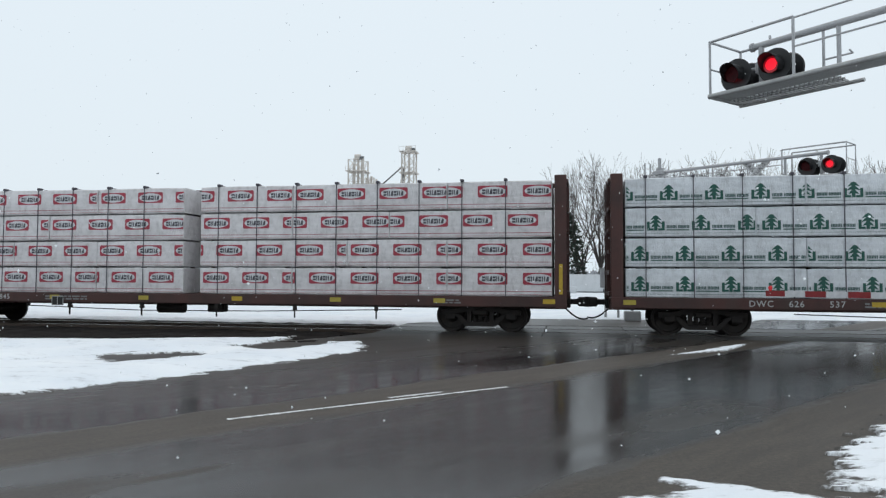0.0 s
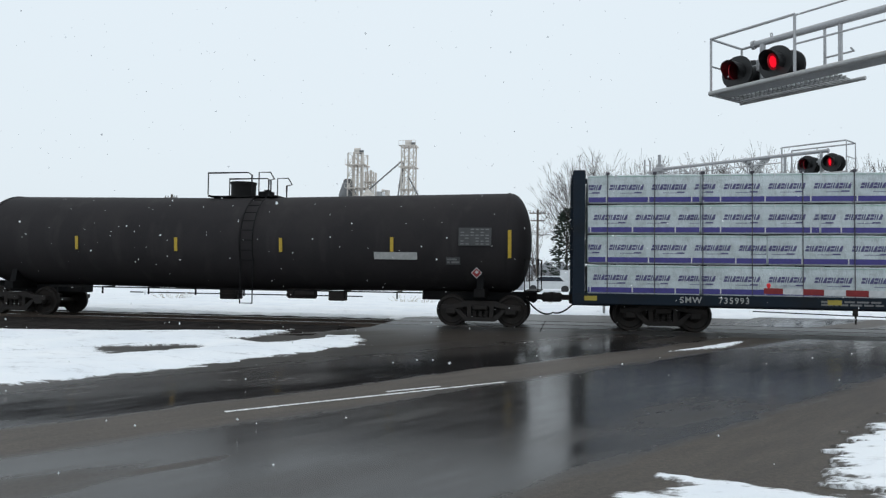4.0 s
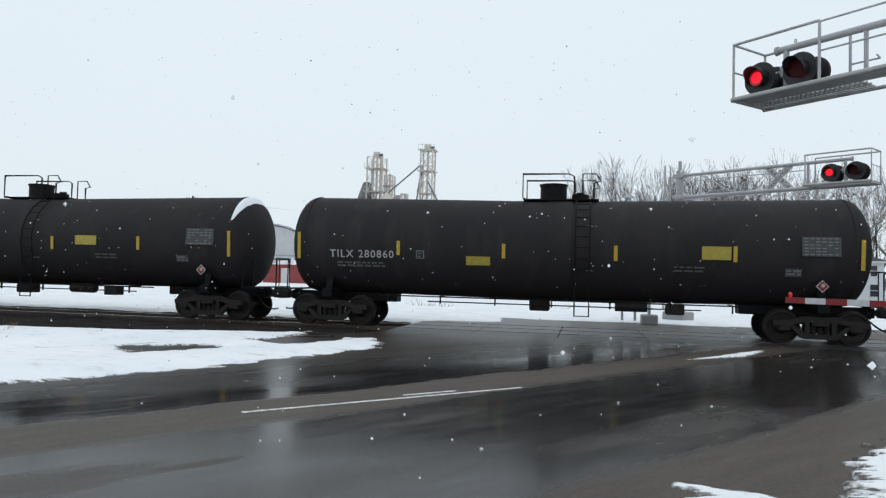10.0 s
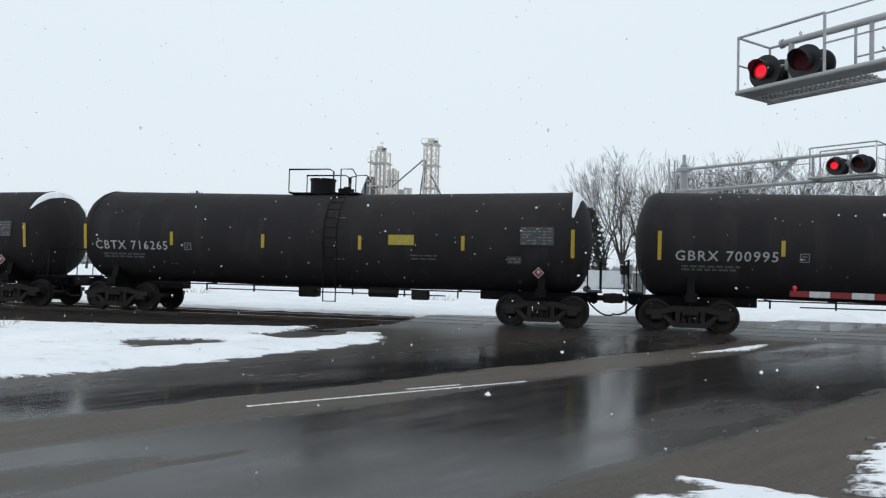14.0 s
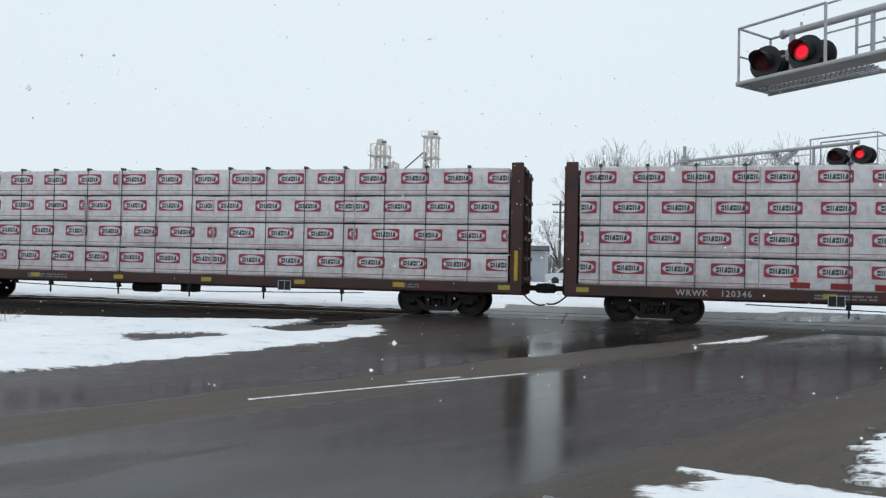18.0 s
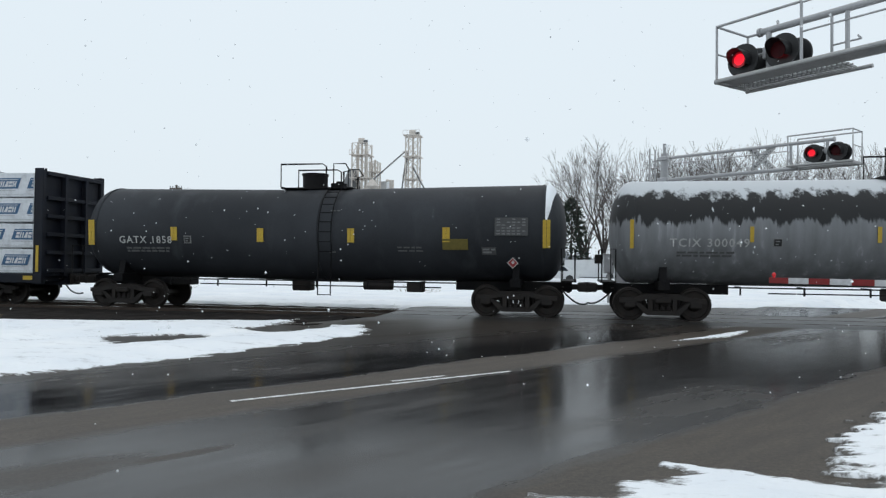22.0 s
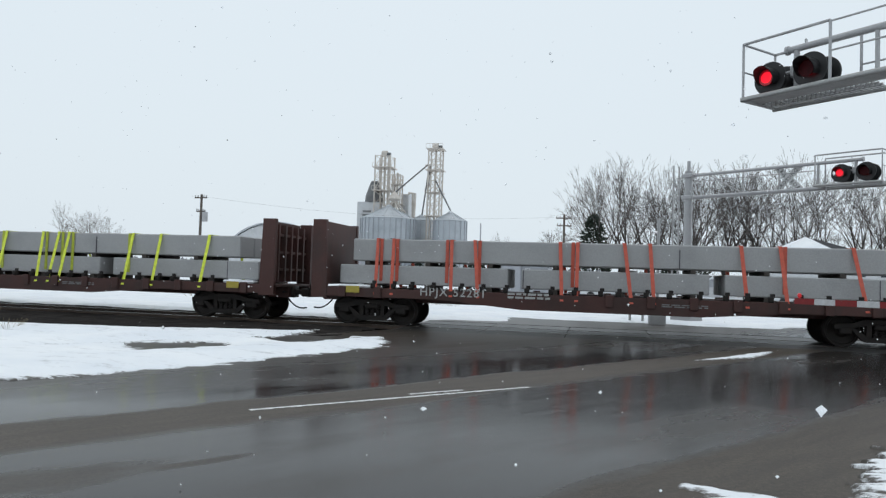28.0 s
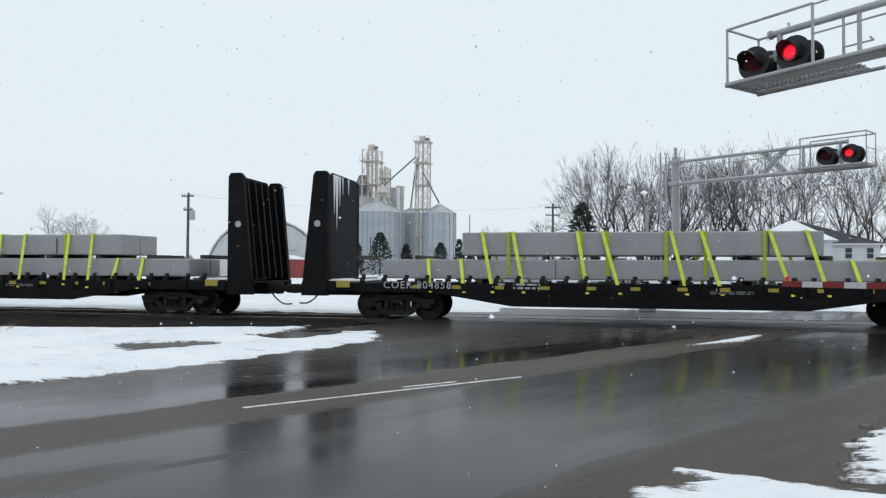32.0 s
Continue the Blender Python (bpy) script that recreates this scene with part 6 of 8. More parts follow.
# ---- box car ----
def box_car(L, label):
    car = thing("box_car", label, "box car", "train cars")
    half = L / 2 - 0.72
    top = 4.92
    part("body", Geo().box(-half, half, -1.55, 1.55, 1.02, top - 0.1, c=0.02), "boxbrown", car, "riveted brown steel sides")
    g = Geo().prism([(-1.62, top - 0.12), (-1.62, top - 0.06), (0, top + 0.04), (1.62, top - 0.06), (1.62, top - 0.12)], "x", -half - 0.05, half + 0.05)
    for x in np.linspace(-half + 0.5, half - 0.5, 14):
        g.prism([(-1.6, top - 0.06), (0, top + 0.08), (1.6, top - 0.06), (0, top + 0.03)], "x", float(x) - 0.05, float(x) + 0.05)
    part("roof", g, "boxbrown", car, "ribbed steel roof")
    rib = shared("boxrib", lambda: Geo().box(-0.055, 0.055, -1.595, -1.55, 1.05, top - 0.14, c=0.012).mesh("side_rib", "boxbrown"))
    for x in np.linspace(-half + 0.75, half - 0.75, 15):
        if abs(float(x)) < 2.55:
            continue
        part("side_rib", rib, None, car, "", (float(x), 0, 0))
        part("side_rib", rib, None, car, "", pose(float(x), 0, 0, 0, 0, 180))
    for s in (-1, 1):
        g = Geo()
        for z in np.arange(1.35, top - 0.3, 0.42):
            g.prism([(s * half, float(z) - 0.17), (s * (half + 0.10), float(z)), (s * half, float(z) + 0.17)], "y", -1.42, 1.42)
        part("corrugated_end", g, "brown" if s < 0 else "alu", car, "corrugated end dusted with snow" if s > 0 else "corrugated steel end")
        bogie(car, s * (L / 2 - 3.5))
        ladder(car, s * (half - 0.35), -1.60, 0.7, 2.4, "boxbrown")
        for y in (-1,):
            dr = part("door", Geo().box(-1.22, 1.22, -0.045, 0.045, 1.10, top - 0.42, c=0.02), "boxbrown", car, "sliding steel door", (s * 1.25, -1.63, 0))
            g = Geo()
            for z in (1.55, 2.65, 3.75):
                g.box(-1.2, 1.2, -0.085, -0.045, z - 0.05, z + 0.05, c=0.012)
            part("door_rib", g, "boxbrown", dr)
            part("door_bar", Geo().cyl((s * 0.95, -0.10, 1.15), (s * 0.95, -0.10, top - 0.5), 0.028, n=8).box(s * 0.95 - 0.16, s * 0.95 + 0.16, -0.13, -0.09, 1.9, 1.96), "boxbrown", dr)
    g = Geo().box(-5.2, 5.2, -1.72, -1.56, 1.02, 1.09).box(-5.2, 5.2, -1.70, -1.56, top - 0.40, top - 0.33)
    part("door_track", g, "boxbrown", car)
    g = Geo().box(-half, half, -0.35, 0.35, 0.70, 1.02)
    for s in (-1, 1):
        g.box(-half, half, s * 1.5 - 0.05, s * 1.5 + 0.05, 0.88, 1.04)
    for x in np.linspace(-5, 5, 7):
        g.box(float(x) - 0.1, float(x) + 0.1, -1.35, -0.5, 0.66, 0.95)
    part("underframe", g, "under", car, "sills and brake gear")
    # painted emblem, lettering, stencils
    g = Geo()
    X0, Z0, t, w, hh = 0.0, 0.0, 0.13, 0.78, 0.72
    for k in range(9):
        a0, a1 = math.pi * (0.5 + k / 9), math.pi * (0.5 + (k + 1) / 9)
        r0, r1 = hh / 2 - t, hh / 2
        cx, cz = 0.36, 0.36
        g.prism([(cx + r0 * math.cos(a0), cz + r0 * math.sin(a0)), (cx + r1 * math.cos(a0), cz + r1 * math.sin(a0)), (cx + r1 * math.cos(a1), cz + r1 * math.sin(a1)), (cx + r0 * math.cos(a1), cz + r0 * math.sin(a1))], "y", -0.004, 0.004)
    g.box(0.36, 0.85, -0.004, 0.004, hh - t, hh).box(0.36, 0.85, -0.004, 0.004, 0, t)
    g.box(0.98, 0.98 + t, -0.004, 0.004, 0.0, hh).box(1.62 - t, 1.62, -0.004, 0.004, 0.0, hh)
    g.prism([(1.0, hh), (1.13, hh), (1.60, 0.0), (1.47, 0.0)], "y", -0.005, 0.005)
    part("emblem", g, "whitetape", car, "white rounded railway emblem", (half - 2.5, -1.602, 3.50))
    small_print(car, half - 1.62, 3.27, 1.75, 0.17, "whitetape", -1.603, 1, 0, 8)
    words(car, "DW", -half + 0.75, 2.95, 0.26, "whitetape", -1.602)
    words(car, "C", -half + 1.60, 2.95, 0.26, "whitetape", -1.602)
    words(car, "793", -half + 0.75, 2.50, 0.25, "whitetape", -1.602)
    words(car, "846", -half + 1.60, 2.50, 0.25, "whitetape", -1.602)
    words(car, "CLOSE AND LOCK", -1.80, 4.23, 0.085, "whitetape", -1.69)
    words(car, "BOTH DOORS BEFORE", -1.93, 4.10, 0.085, "whitetape", -1.69)
    words(car, "MOVING CAR", -1.66, 3.97, 0.085, "whitetape", -1.69)
    small_print(car, -1.3, 3.72, 0.75, 0.30, "greymark", -1.69, 3, 0, 21)
    small_print(car, 1.25, 3.95, 0.8, 0.5, "greymark", -1.69, 5, 0, 22)
    for k, (x, z, w, h, r) in enumerate(((-1.9, 2.55, 0.6, 0.16, 2), (-1.0, 2.2, 0.55, 0.25, 3), (0.55, 2.62, 0.5, 0.18, 2), (1.5, 2.2, 0.5, 0.25, 3), (1.95, 2.58, 0.7, 0.16, 2), (-2.0, 1.7, 0.25, 0.15, 2))):
        small_print(car, x, z, w, h, "greymark", -1.69, r, 0, 23 + k)
    for x, z, w, h in ((-1.1, 1.88, 0.14, 0.30), (1.45, 1.88, 0.16, 0.26), (-1.55, 1.62, 0.30, 0.16)):
        plate(car, "stencil_patch", x, z, w, h, "greymark", -1.69, "pale worn sticker")
    plate(car, "stencil_box", half - 2.0, 1.78, 0.42, 0.26, "blackmark", -1.603, "black stencil box")
    for x in (-half + 2.3, -half + 4.9, half - 6.6, half - 3.6):
        plate(car, "reflector", x, 1.85, 0.11, 0.48, "yellow", -1.604, "yellow reflective strip")
    plate(car, "reflector", half - 0.08, 1.9, 0.1, 0.7, "yellow", -1.57, "yellow reflective strip")
    # spray paint: overlapping flat shapes and strokes, no letters
    Y = [-1.6004]

    def coat():
        Y[0] -= 0.0008
        return Y[0]

    def fill(g, pts, mi):
        y = coat()
        cx, cz = sum(p[0] for p in pts) / len(pts), sum(p[1] for p in pts) / len(pts)
        g.add([(cx, y, cz)] + [(px, y, pz) for px, pz in pts], [(0, 1 + i, 1 + (i + 1) % len(pts)) for i in range(len(pts))], mi)

    def line(g, pts, w, mi):
        y = coat()
        for k, ((ax, az), (bx, bz)) in enumerate(zip(pts, pts[1:])):
            d = max(1e-4, math.hypot(bx - ax, bz - az))
            ox, oz = -(bz - az) / d * w / 2, (bx - ax) / d * w / 2
            ex, ez = (bx - ax) / d * w * 0.4, (bz - az) / d * w * 0.4
            g.add([(ax - ox - ex, y, az - oz - ez), (bx - ox + ex, y, bz - oz + ez), (bx + ox + ex, y, bz + oz + ez), (ax + ox - ex, y, az + oz - ez)], [(0, 1, 2, 3)], mi)

    def oval(cx, cz, w, h, k=1.0, n=16, p=0.75, lean=0.0):
        out = []
        for i in range(n):
            c, q = math.cos(2 * math.pi * i / n), math.sin(2 * math.pi * i / n)
            dz = h * k / 2 * math.copysign(abs(q) ** p, q)
            out.append((cx + w * k / 2 * math.copysign(abs(c) ** p, c) + lean * dz, max(1.05, cz + dz)))
        return out

    rnd = random.Random(41)
    g = Geo()
    sx0, sx1, base, topz = -half + 0.25, -2.5, 1.05, 2.42
    crest = [(sx0 + 0.55, 1.75), (sx0 + 0.75, 2.30), (sx0 + 1.2, 2.38), (sx0 + 1.9, 2.22), (sx0 + 2.25, 2.40), (sx0 + 2.7, 2.05), (sx0 + 3.2, 2.46), (sx0 + 3.9, 2.20), (sx0 + 4.5, 2.44), (sx0 + 5.2, 2.26), (sx0 + 5.9, 2.46), (sx0 + 6.4, 2.40), (sx0 + 6.2, 1.95), (sx1 - 0.2, 1.60)]
    outline = [(sx0, 1.06), (sx0 - 0.1, 1.3)] + crest + [(sx1, 1.08)]
    for (ax, az), (bx, bz) in zip(outline, outline[1:]):
        y = -1.6004
        g.add([(ax, y, 1.05), (bx, y, 1.05), (bx, y, bz), (ax, y, az)], [(0, 1, 2, 3)], 0)
    def blade(x, z, ang, length, width, bend, mi):
        """A curved wedge with a dark edge, like one stroke of a fat spray can."""
        ax, az = math.cos(ang), math.sin(ang)
        left, right = [], []
        for j in range(9):
            t = j / 8
            off, wd = bend * math.sin(math.pi * t), width * (0.35 + 0.65 * math.sin(math.pi * min(1.0, 0.15 + 0.8 * t)))
            px, pz = x + ax * length * t - az * off, z + az * length * t + ax * off
            left.append((px - az * wd / 2, min(2.36, max(1.08, pz + ax * wd / 2))))
            right.append((px + az * wd / 2, min(2.36, max(1.08, pz - ax * wd / 2))))
        ring = left + right[::-1]
        fill(g, ring, mi)
        line(g, ring + ring[:1], 0.035, 3)
        line(g, [((a + c) / 2 + 0.02, (b + d) / 2) for (a, b), (c, d) in zip(left[1:6], right[1:6])], 0.028, 2)

    for k in range(24):
        x = sx0 + 0.45 + (sx1 - sx0 - 1.7) * (k + 0.5 * rnd.random()) / 24
        blade(x, rnd.uniform(1.15, 1.9), rnd.choice((-0.5, 0.1, 0.5, 0.9, 1.3, 2.0)), rnd.uniform(0.7, 1.25), rnd.uniform(0.16, 0.34), rnd.uniform(-0.28, 0.28), rnd.choice((0, 0, 4, 1)))
    line(g, outline, 0.05, 3)
    line(g, [(px, pz + 0.05) for px, pz in crest], 0.04, 2)
    part("graffiti", g, ["silver_g", "dimsilver_g", "pale_g", "ink_g", "brightsilver_g"], car, "silver spray-painted interlocking strokes with dark outlines")
    g = Geo()
    x0, x1 = half - 6.9, half - 1.75
    for tip, sg in ((half - 7.75, 1), (half - 0.95, -1)):
        fill(g, [(tip, 1.52), (tip + sg * 0.5, 1.74), (tip + sg * 0.75, 2.02), (tip + sg * 2.0, 2.05), (tip + sg * 2.0, 1.1), (tip + sg * 0.9, 1.12), (tip + sg * 0.45, 1.34)], 3)
        fill(g, [(tip + sg * 0.45, 1.5), (tip + sg * 0.85, 1.92), (tip + sg * 1.4, 1.95), (tip + sg * 1.4, 1.25), (tip + sg * 0.9, 1.2)], 4)
    shapes = [(0.50, 1.0), (1.48, 1.05), (2.42, 1.15), (3.40, 1.2), (4.30, 1.0)]
    def slab(cx, z0, z1, wl, wh, lean):
        """A leaning four-sided block, wl wide below and wh above."""
        return [(cx - wl / 2, z0), (cx + wl / 2, z0), (cx + wl * 0.5 + lean * 0.5, (z0 + z1) / 2), (cx + wh / 2 + lean, z1), (cx - wh / 2 + lean, z1), (cx - wl * 0.5 + lean * 0.5, (z0 + z1) / 2)]

    leans = (-0.10, 0.16, -0.06, 0.10, 0.18)
    for (dx, w), lean in zip(shapes, leans):
        fill(g, oval(x0 + dx + lean * 0.4, 1.74 + abs(lean) * 0.3, w * 1.22, 1.46, p=0.7, lean=lean * 0.5), 4)
        fill(g, oval(x0 + dx + lean * 0.4, 1.72 + abs(lean) * 0.3, w * 1.12, 1.36, p=0.7, lean=lean * 0.5), 2)
    for i, ((dx, w), lean) in enumerate(zip(shapes, leans)):
        cx = x0 + dx
        fill(g, oval(cx + lean * 0.6, 1.98 + abs(lean) * 0.3, w * 0.92, 0.60, p=0.72, lean=lean * 0.6), 0)
        if i % 2:
            for q in (-1, 1):
                fill(g, slab(cx + q * w * 0.25, 1.10, 1.76, w * 0.26, w * 0.36, lean * 0.55), 1)
        else:
            fill(g, slab(cx + w * 0.06, 1.12, 1.76, w * 0.66, w * 0.78, lean * 0.55), 1)
            fill(g, slab(cx + lean * 0.3, 1.40, 1.62, w * 0.22, w * 0.34, lean * 0.2), 2)
        fill(g, slab(cx + lean * 0.7 + 0.05, 1.88, 2.06, w * 0.34, w * 0.26, lean * 0.2), 2)
        line(g, [(cx - w * 0.35 + lean, 2.16), (cx - w * 0.1 + lean, 2.24), (cx + w * 0.15 + lean, 2.23)], 0.035, 2)
    for dx in (1.05, 3.95):
        fill(g, slab(x0 + dx, 1.62, 2.02, 0.10, 0.10, 0.0), 5)
    part("graffiti", g, ["purple_g", "ink_g", "pale_g", "teal_g", "paleteal_g", "yellow"], car, "purple and black spray-painted blocks with pale outlines")
    for x, z, sd in ((-half + 0.8, 3.35, 51), (-half + 3.3, 2.75, 52), (-half + 4.9, 2.7, 56), (half - 6.0, 2.65, 53), (half - 4.6, 2.6, 54), (half - 3.6, 2.62, 57), (half - 0.75, 2.95, 55), (half - 0.8, 2.75, 58)):
        rnd = random.Random(sd)
        g = Geo()
        p = (x, z)
        for k in range(22):
            q = (x + 0.027 * k + rnd.uniform(-0.07, 0.05), z + (0.16 if k % 2 else -0.10) * rnd.uniform(0.4, 1.3))
            g.cyl((p[0], -1.604, p[1]), (q[0], -1.604, q[1]), 0.009, n=4)
            p = q
        part("graffiti", g, "pale_g", car, "thin scribbled spray line")
    ends(car, L)
    return car


# ---- the train, from its head end; x of each coupling at the start ----
COUPLINGS = [24.70, 0.51, -23.69, -44.73, -59.59, -83.75, -103.4, -122.53, -139.86, -163.91, -181.57, -199.58, -217.53, -235.71, -253.71, -271.79, -289.86,
             -307.88, -325.9, -350.04, -374.41, -398.47, -416.36, -437.06, -455.02, -471.81, -496.14, -520.24, -544.52, -568.75, -587.65, -606.79, -626.18,
             -647.47, -669.70, -692.0]
L = [a - b for a, b in zip(COUPLINGS, COUPLINGS[1:])]
Y1 = [(2.85, 2.45, 0.78, 0.30, "dirtyyellow")]
Y2 = [(2.0, 1.72, 0.78, 0.28, "dirtyyellow")]
COER_STRAPS = [(-4.85, 0.38), (-3.94, 0.36), (-2.09, 0.29), (-1.39, 0.48), (0.49, 0.37), (1.29, 0.48), (3.07, 0.46), (4.01, 0.41)]
COER_LOW = [(-6.48, 0.18), (-5.49, 0.18), (5.11, 0.17), (6.02, 0.18)]
CARS = [
    centerbeam(L[0], "brown", "tree", "brown centerbeam flatcar stacked with green-printed white lumber packs", ["DWC", "626", "537"], seed=1, mark_at=-7.9),
    centerbeam(L[1], "brown", "oval", "brown centerbeam flatcar stacked with red-oval-printed white lumber packs", ["CN", "623", "845"], gap=True, seed=2),
    hopper_car(L[2], "light grey smooth-sided covered hopper with black markings", ["DOWX", "60726"], mark_z=2.62, strip="ruststrip"),
    tank_car(L[3], "short black tank car with yellow markings and snow on top", "UTLX 67876", "tankgrey", 1.40, 2.46, "yellowmark", gas=False, seed=4, topsnow=(2.2, 6.2), slope=False),
    centerbeam(L[4], "teal", "band", "dark blue centerbeam flatcar stacked with violet-banded lumber packs", ["SMW", "735993"], gap=True, seed=5),
    tank_car(L[5], "black tank car with a white label and red placard", "", seed=6, yellow=[(5.3, 2.05, 1.3, 0.22, "whitetape")]),
    tank_car(L[6], "charcoal tank car with white reporting marks", "GATX 216057", "tankgrey", seed=7),
    wheel_flat(L[7], "brown flat car loaded with two layers of rusty wheelsets", "CN 49478"),
    centerbeam(L[8], "green", "strand", "dark green centerbeam flatcar with three tiers of blue-printed packs", ["BCOL", "730", "492"], tiers=3, h=0.885, seed=9),
    tank_car(L[9], "black tank car with scribbled yellow chalk and white marks", "TAEX   2173", seed=10, yellow=[(3.0, 2.45, 0.62, 0.32, "whitetape")], gas=False, chalk=True),
    tank_car(L[10], "black tank car with a white toxic inhalation sign", "CBTX 727985", seed=11, snowcap=0.5, inhal=True, yellow=Y2),
    tank_car(L[11], "black tank car with two yellow contact panels", "TILX 280860", seed=12, yellow=[(-2.3, 2.05, 0.7, 0.26, "dirtyyellow"), (4.2, 2.4, 0.75, 0.36, "dirtyyellow")]),
    tank_car(L[12], "black tank car with snow on its end and a yellow panel", "GBRX 700918", seed=13, snowcap=1.0, yellow=Y1),
    tank_car(L[13], "black tank car with snow on its end and a yellow panel", "CBTX 716202", seed=14, snowcap=1.0, yellow=Y1),
    tank_car(L[14], "black tank car with snow on its end and low yellow panel", "CBTX 727870", seed=15, low_marks=0.25, snowcap=1.0, yellow=[(-0.6, 1.9, 0.7, 0.3, "dirtyyellow")]),
    tank_car(L[15], "black tank car with snow on its end and a yellow panel", "GBRX 700995", seed=16, snowcap=0.8, yellow=Y1),
    tank_car(L[16], "black tank car with snow on its end and a yellow panel", "CBTX 716265", seed=17, snowcap=1.0, yellow=Y1),
    tank_car(L[17], "black tank car with snow on its end and low yellow panel", "", seed=18, snowcap=0.9, yellow=[(-0.4, 1.95, 0.7, 0.3, "dirtyyellow")]),
    centerbeam(L[18], "brown", "oval", "brown centerbeam flatcar with a gap in its red-oval-printed lumber packs", ["DWC", "627310"], gap=True, seed=19),
    centerbeam(L[19], "brown", "oval", "brown centerbeam flatcar stacked with red-oval-printed white lumber packs", ["WRWK", "120346"], seed=20),
    centerbeam(L[20], "brown", "oval", "brown centerbeam flatcar stacked with red-oval-printed white lumber packs", ["IC", "977", "113"], seed=21),
    hopper_car(L[21], "rust-streaked tan covered hopper with black markings", ["CEFX", "72876"], "hoptan", 3, "panel", seed=22, strip="yellow", mark_z=2.7),
    hopper_car(L[22], "pale grey covered hopper with brown stains", ["CCBX", "71846"], "hoppale", 4, "smooth", seed=23, strip="ruststrip", mark_z=2.29, seams=True),
    tank_car(L[23], "black tank car covered with hoar frost and snow", "TCIX 300049", "frost", seed=24, snowcap=1.2, gas=False, spec=False, topsnow=(3.4, 7.7), slope=False),
    tank_car(L[24], "charcoal tank car with doubled yellow strips and a snowy end", "GATX 1858", "tankgrey", 1.46, 2.50, seed=25, snowcap=1.2, twin=True, yellow=[(4.6, 2.1, 0.75, 0.32, "dullgold")]),
    centerbeam(L[25], "navy", "block", "dark navy centerbeam flatcar with a gap in its blue-printed lumber packs", ["CBRY", "1525"], gap=True, seed=26),
    centerbeam(L[26], "brown", "block", "brown centerbeam flatcar stacked with blue-printed white lumber packs", ["UCRY", "600053"], seed=27),
    centerbeam(L[27], "brown", "pale_tree", "brown centerbeam flatcar stacked with green-printed white lumber packs", ["WRWK", "120259"], seed=28),
    centerbeam(L[28], "brown", "oval", "brown centerbeam flatcar stacked with red-oval-printed white lumber packs", ["WC", "37834"], seed=29),
    beam_flat(L[29], "brown bulkhead flat car with concrete beams under orange straps", "HPJX 52281", straps="strapred", seed=30, strap_at=[(-6.9, 0.1), (-6.4, 0.1), (-4.6, 0.1), (-3.9, 0.2), (-1.4, 0.1), (-0.9, 0.0), (0.4, 0.2), (1.1, 0.1), (3.5, 0.1), (4.5, 0.1), (6.3, 0.2)],
              low_rows=[(-8.1, -2.9), (-2.5, 2.7), (3.1, 8.1)], top_rows=[(-7.7, 7.4)]),
    beam_flat(L[30], "brown bulkhead flat car with concrete beams under yellow straps", "HPJX 52282", seed=31, low_rows=[(-8.1, -3.2), (-2.7, 2.4), (2.9, 8.2)], top_rows=[(-7.9, 7.5)],
              strap_at=[(-7.35, -0.12), (-5.19, 0.15), (-4.76, 0.08), (-3.76, 0.10), (-1.33, 0.10), (0.15, 0.21), (0.78, 0.03), (1.18, 0.03), (3.63, 0.03), (4.67, 0.03), (6.43, -0.03)]),
    beam_flat(L[31], "brown bulkhead flat car with concrete beams under yellow straps", "HPJX 52344", seed=32, low_rows=[(-7.75, -2.78), (-2.5, 2.46), (2.78, 7.8)], top_rows=[(-7.4, 7.45)],
              strap_at=[(-6.62, 0.10), (-6.12, 0.05), (-4.80, 0.09), (-3.75, 0.10), (-1.36, 0.13), (-0.86, 0.01), (0.29, 0.09), (1.14, 0.06), (3.65, 0.03), (4.62, -0.02), (6.34, -0.02)]),
    box_car(L[32], "long brown box car with grey and purple graffiti"),
    beam_flat(L[33], "black bulkhead flat car with long concrete beams under yellow straps", "COER 804858", "black", 4.5, seed=34, deep=True,
              low_rows=[(-7.9, 6.95)], top_rows=[(-5.45, 4.45)], strap_at=COER_STRAPS, low_strap_at=COER_LOW),
    beam_flat(L[34], "black bulkhead flat car with long concrete beams under yellow straps", "COER 804857", "black", 4.5, seed=35, deep=True,
              low_rows=[(-7.9, 7.9)], top_rows=[(-5.45, 5.45)], strap_at=[(-4.98, 0.48), (-4.07, 0.47), (-1.73, 0.33), (-0.82, 0.42), (0.81, 0.19), (1.75, 0.19), (3.45, 0.21), (4.35, 0.19)],
              low_strap_at=[(-6.71, 0.51), (-6.00, 0.50), (5.33, 0.05), (6.25, 0.12)]),
]

# ---- level crossing: two cantilever signals, a post signal, a lowered gate arm ----
HALF, PHASE = 0.5945, -0.174
LAMPS = []


def flashes(bulb, swap):
    """Each lamp face turns half round at every beat, so that the pair shows red in turn."""
    home = bulb.matrix_basis.copy()
    k = math.floor((0.0 - PHASE) / HALF)
    ang = 0 if (k % 2 == 0) != swap else 180
    rows = [(0.0, home @ pose(0, 0, 0, 0, 0, ang))]
    while True:
        k += 1
        T = PHASE + k * HALF
        f = math.floor(T * FPS)
        if f + 3 > 32 * FPS:
            if f < 32 * FPS:
                rows.append((f / FPS, home @ pose(0, 0, 0, 0, 0, ang)))
                ang += 86
            break
        if f < 1:
            continue
        for df, a in ((0, 0), (1, 88), (2, 176), (3, 180)):
            rows.append(((f + df) / FPS, home @ pose(0, 0, 0, 0, 0, ang + a)))
        ang = (ang + 180) % 360
    rows.append((32.0, home @ pose(0, 0, 0, 0, 0, ang)))
    return rows


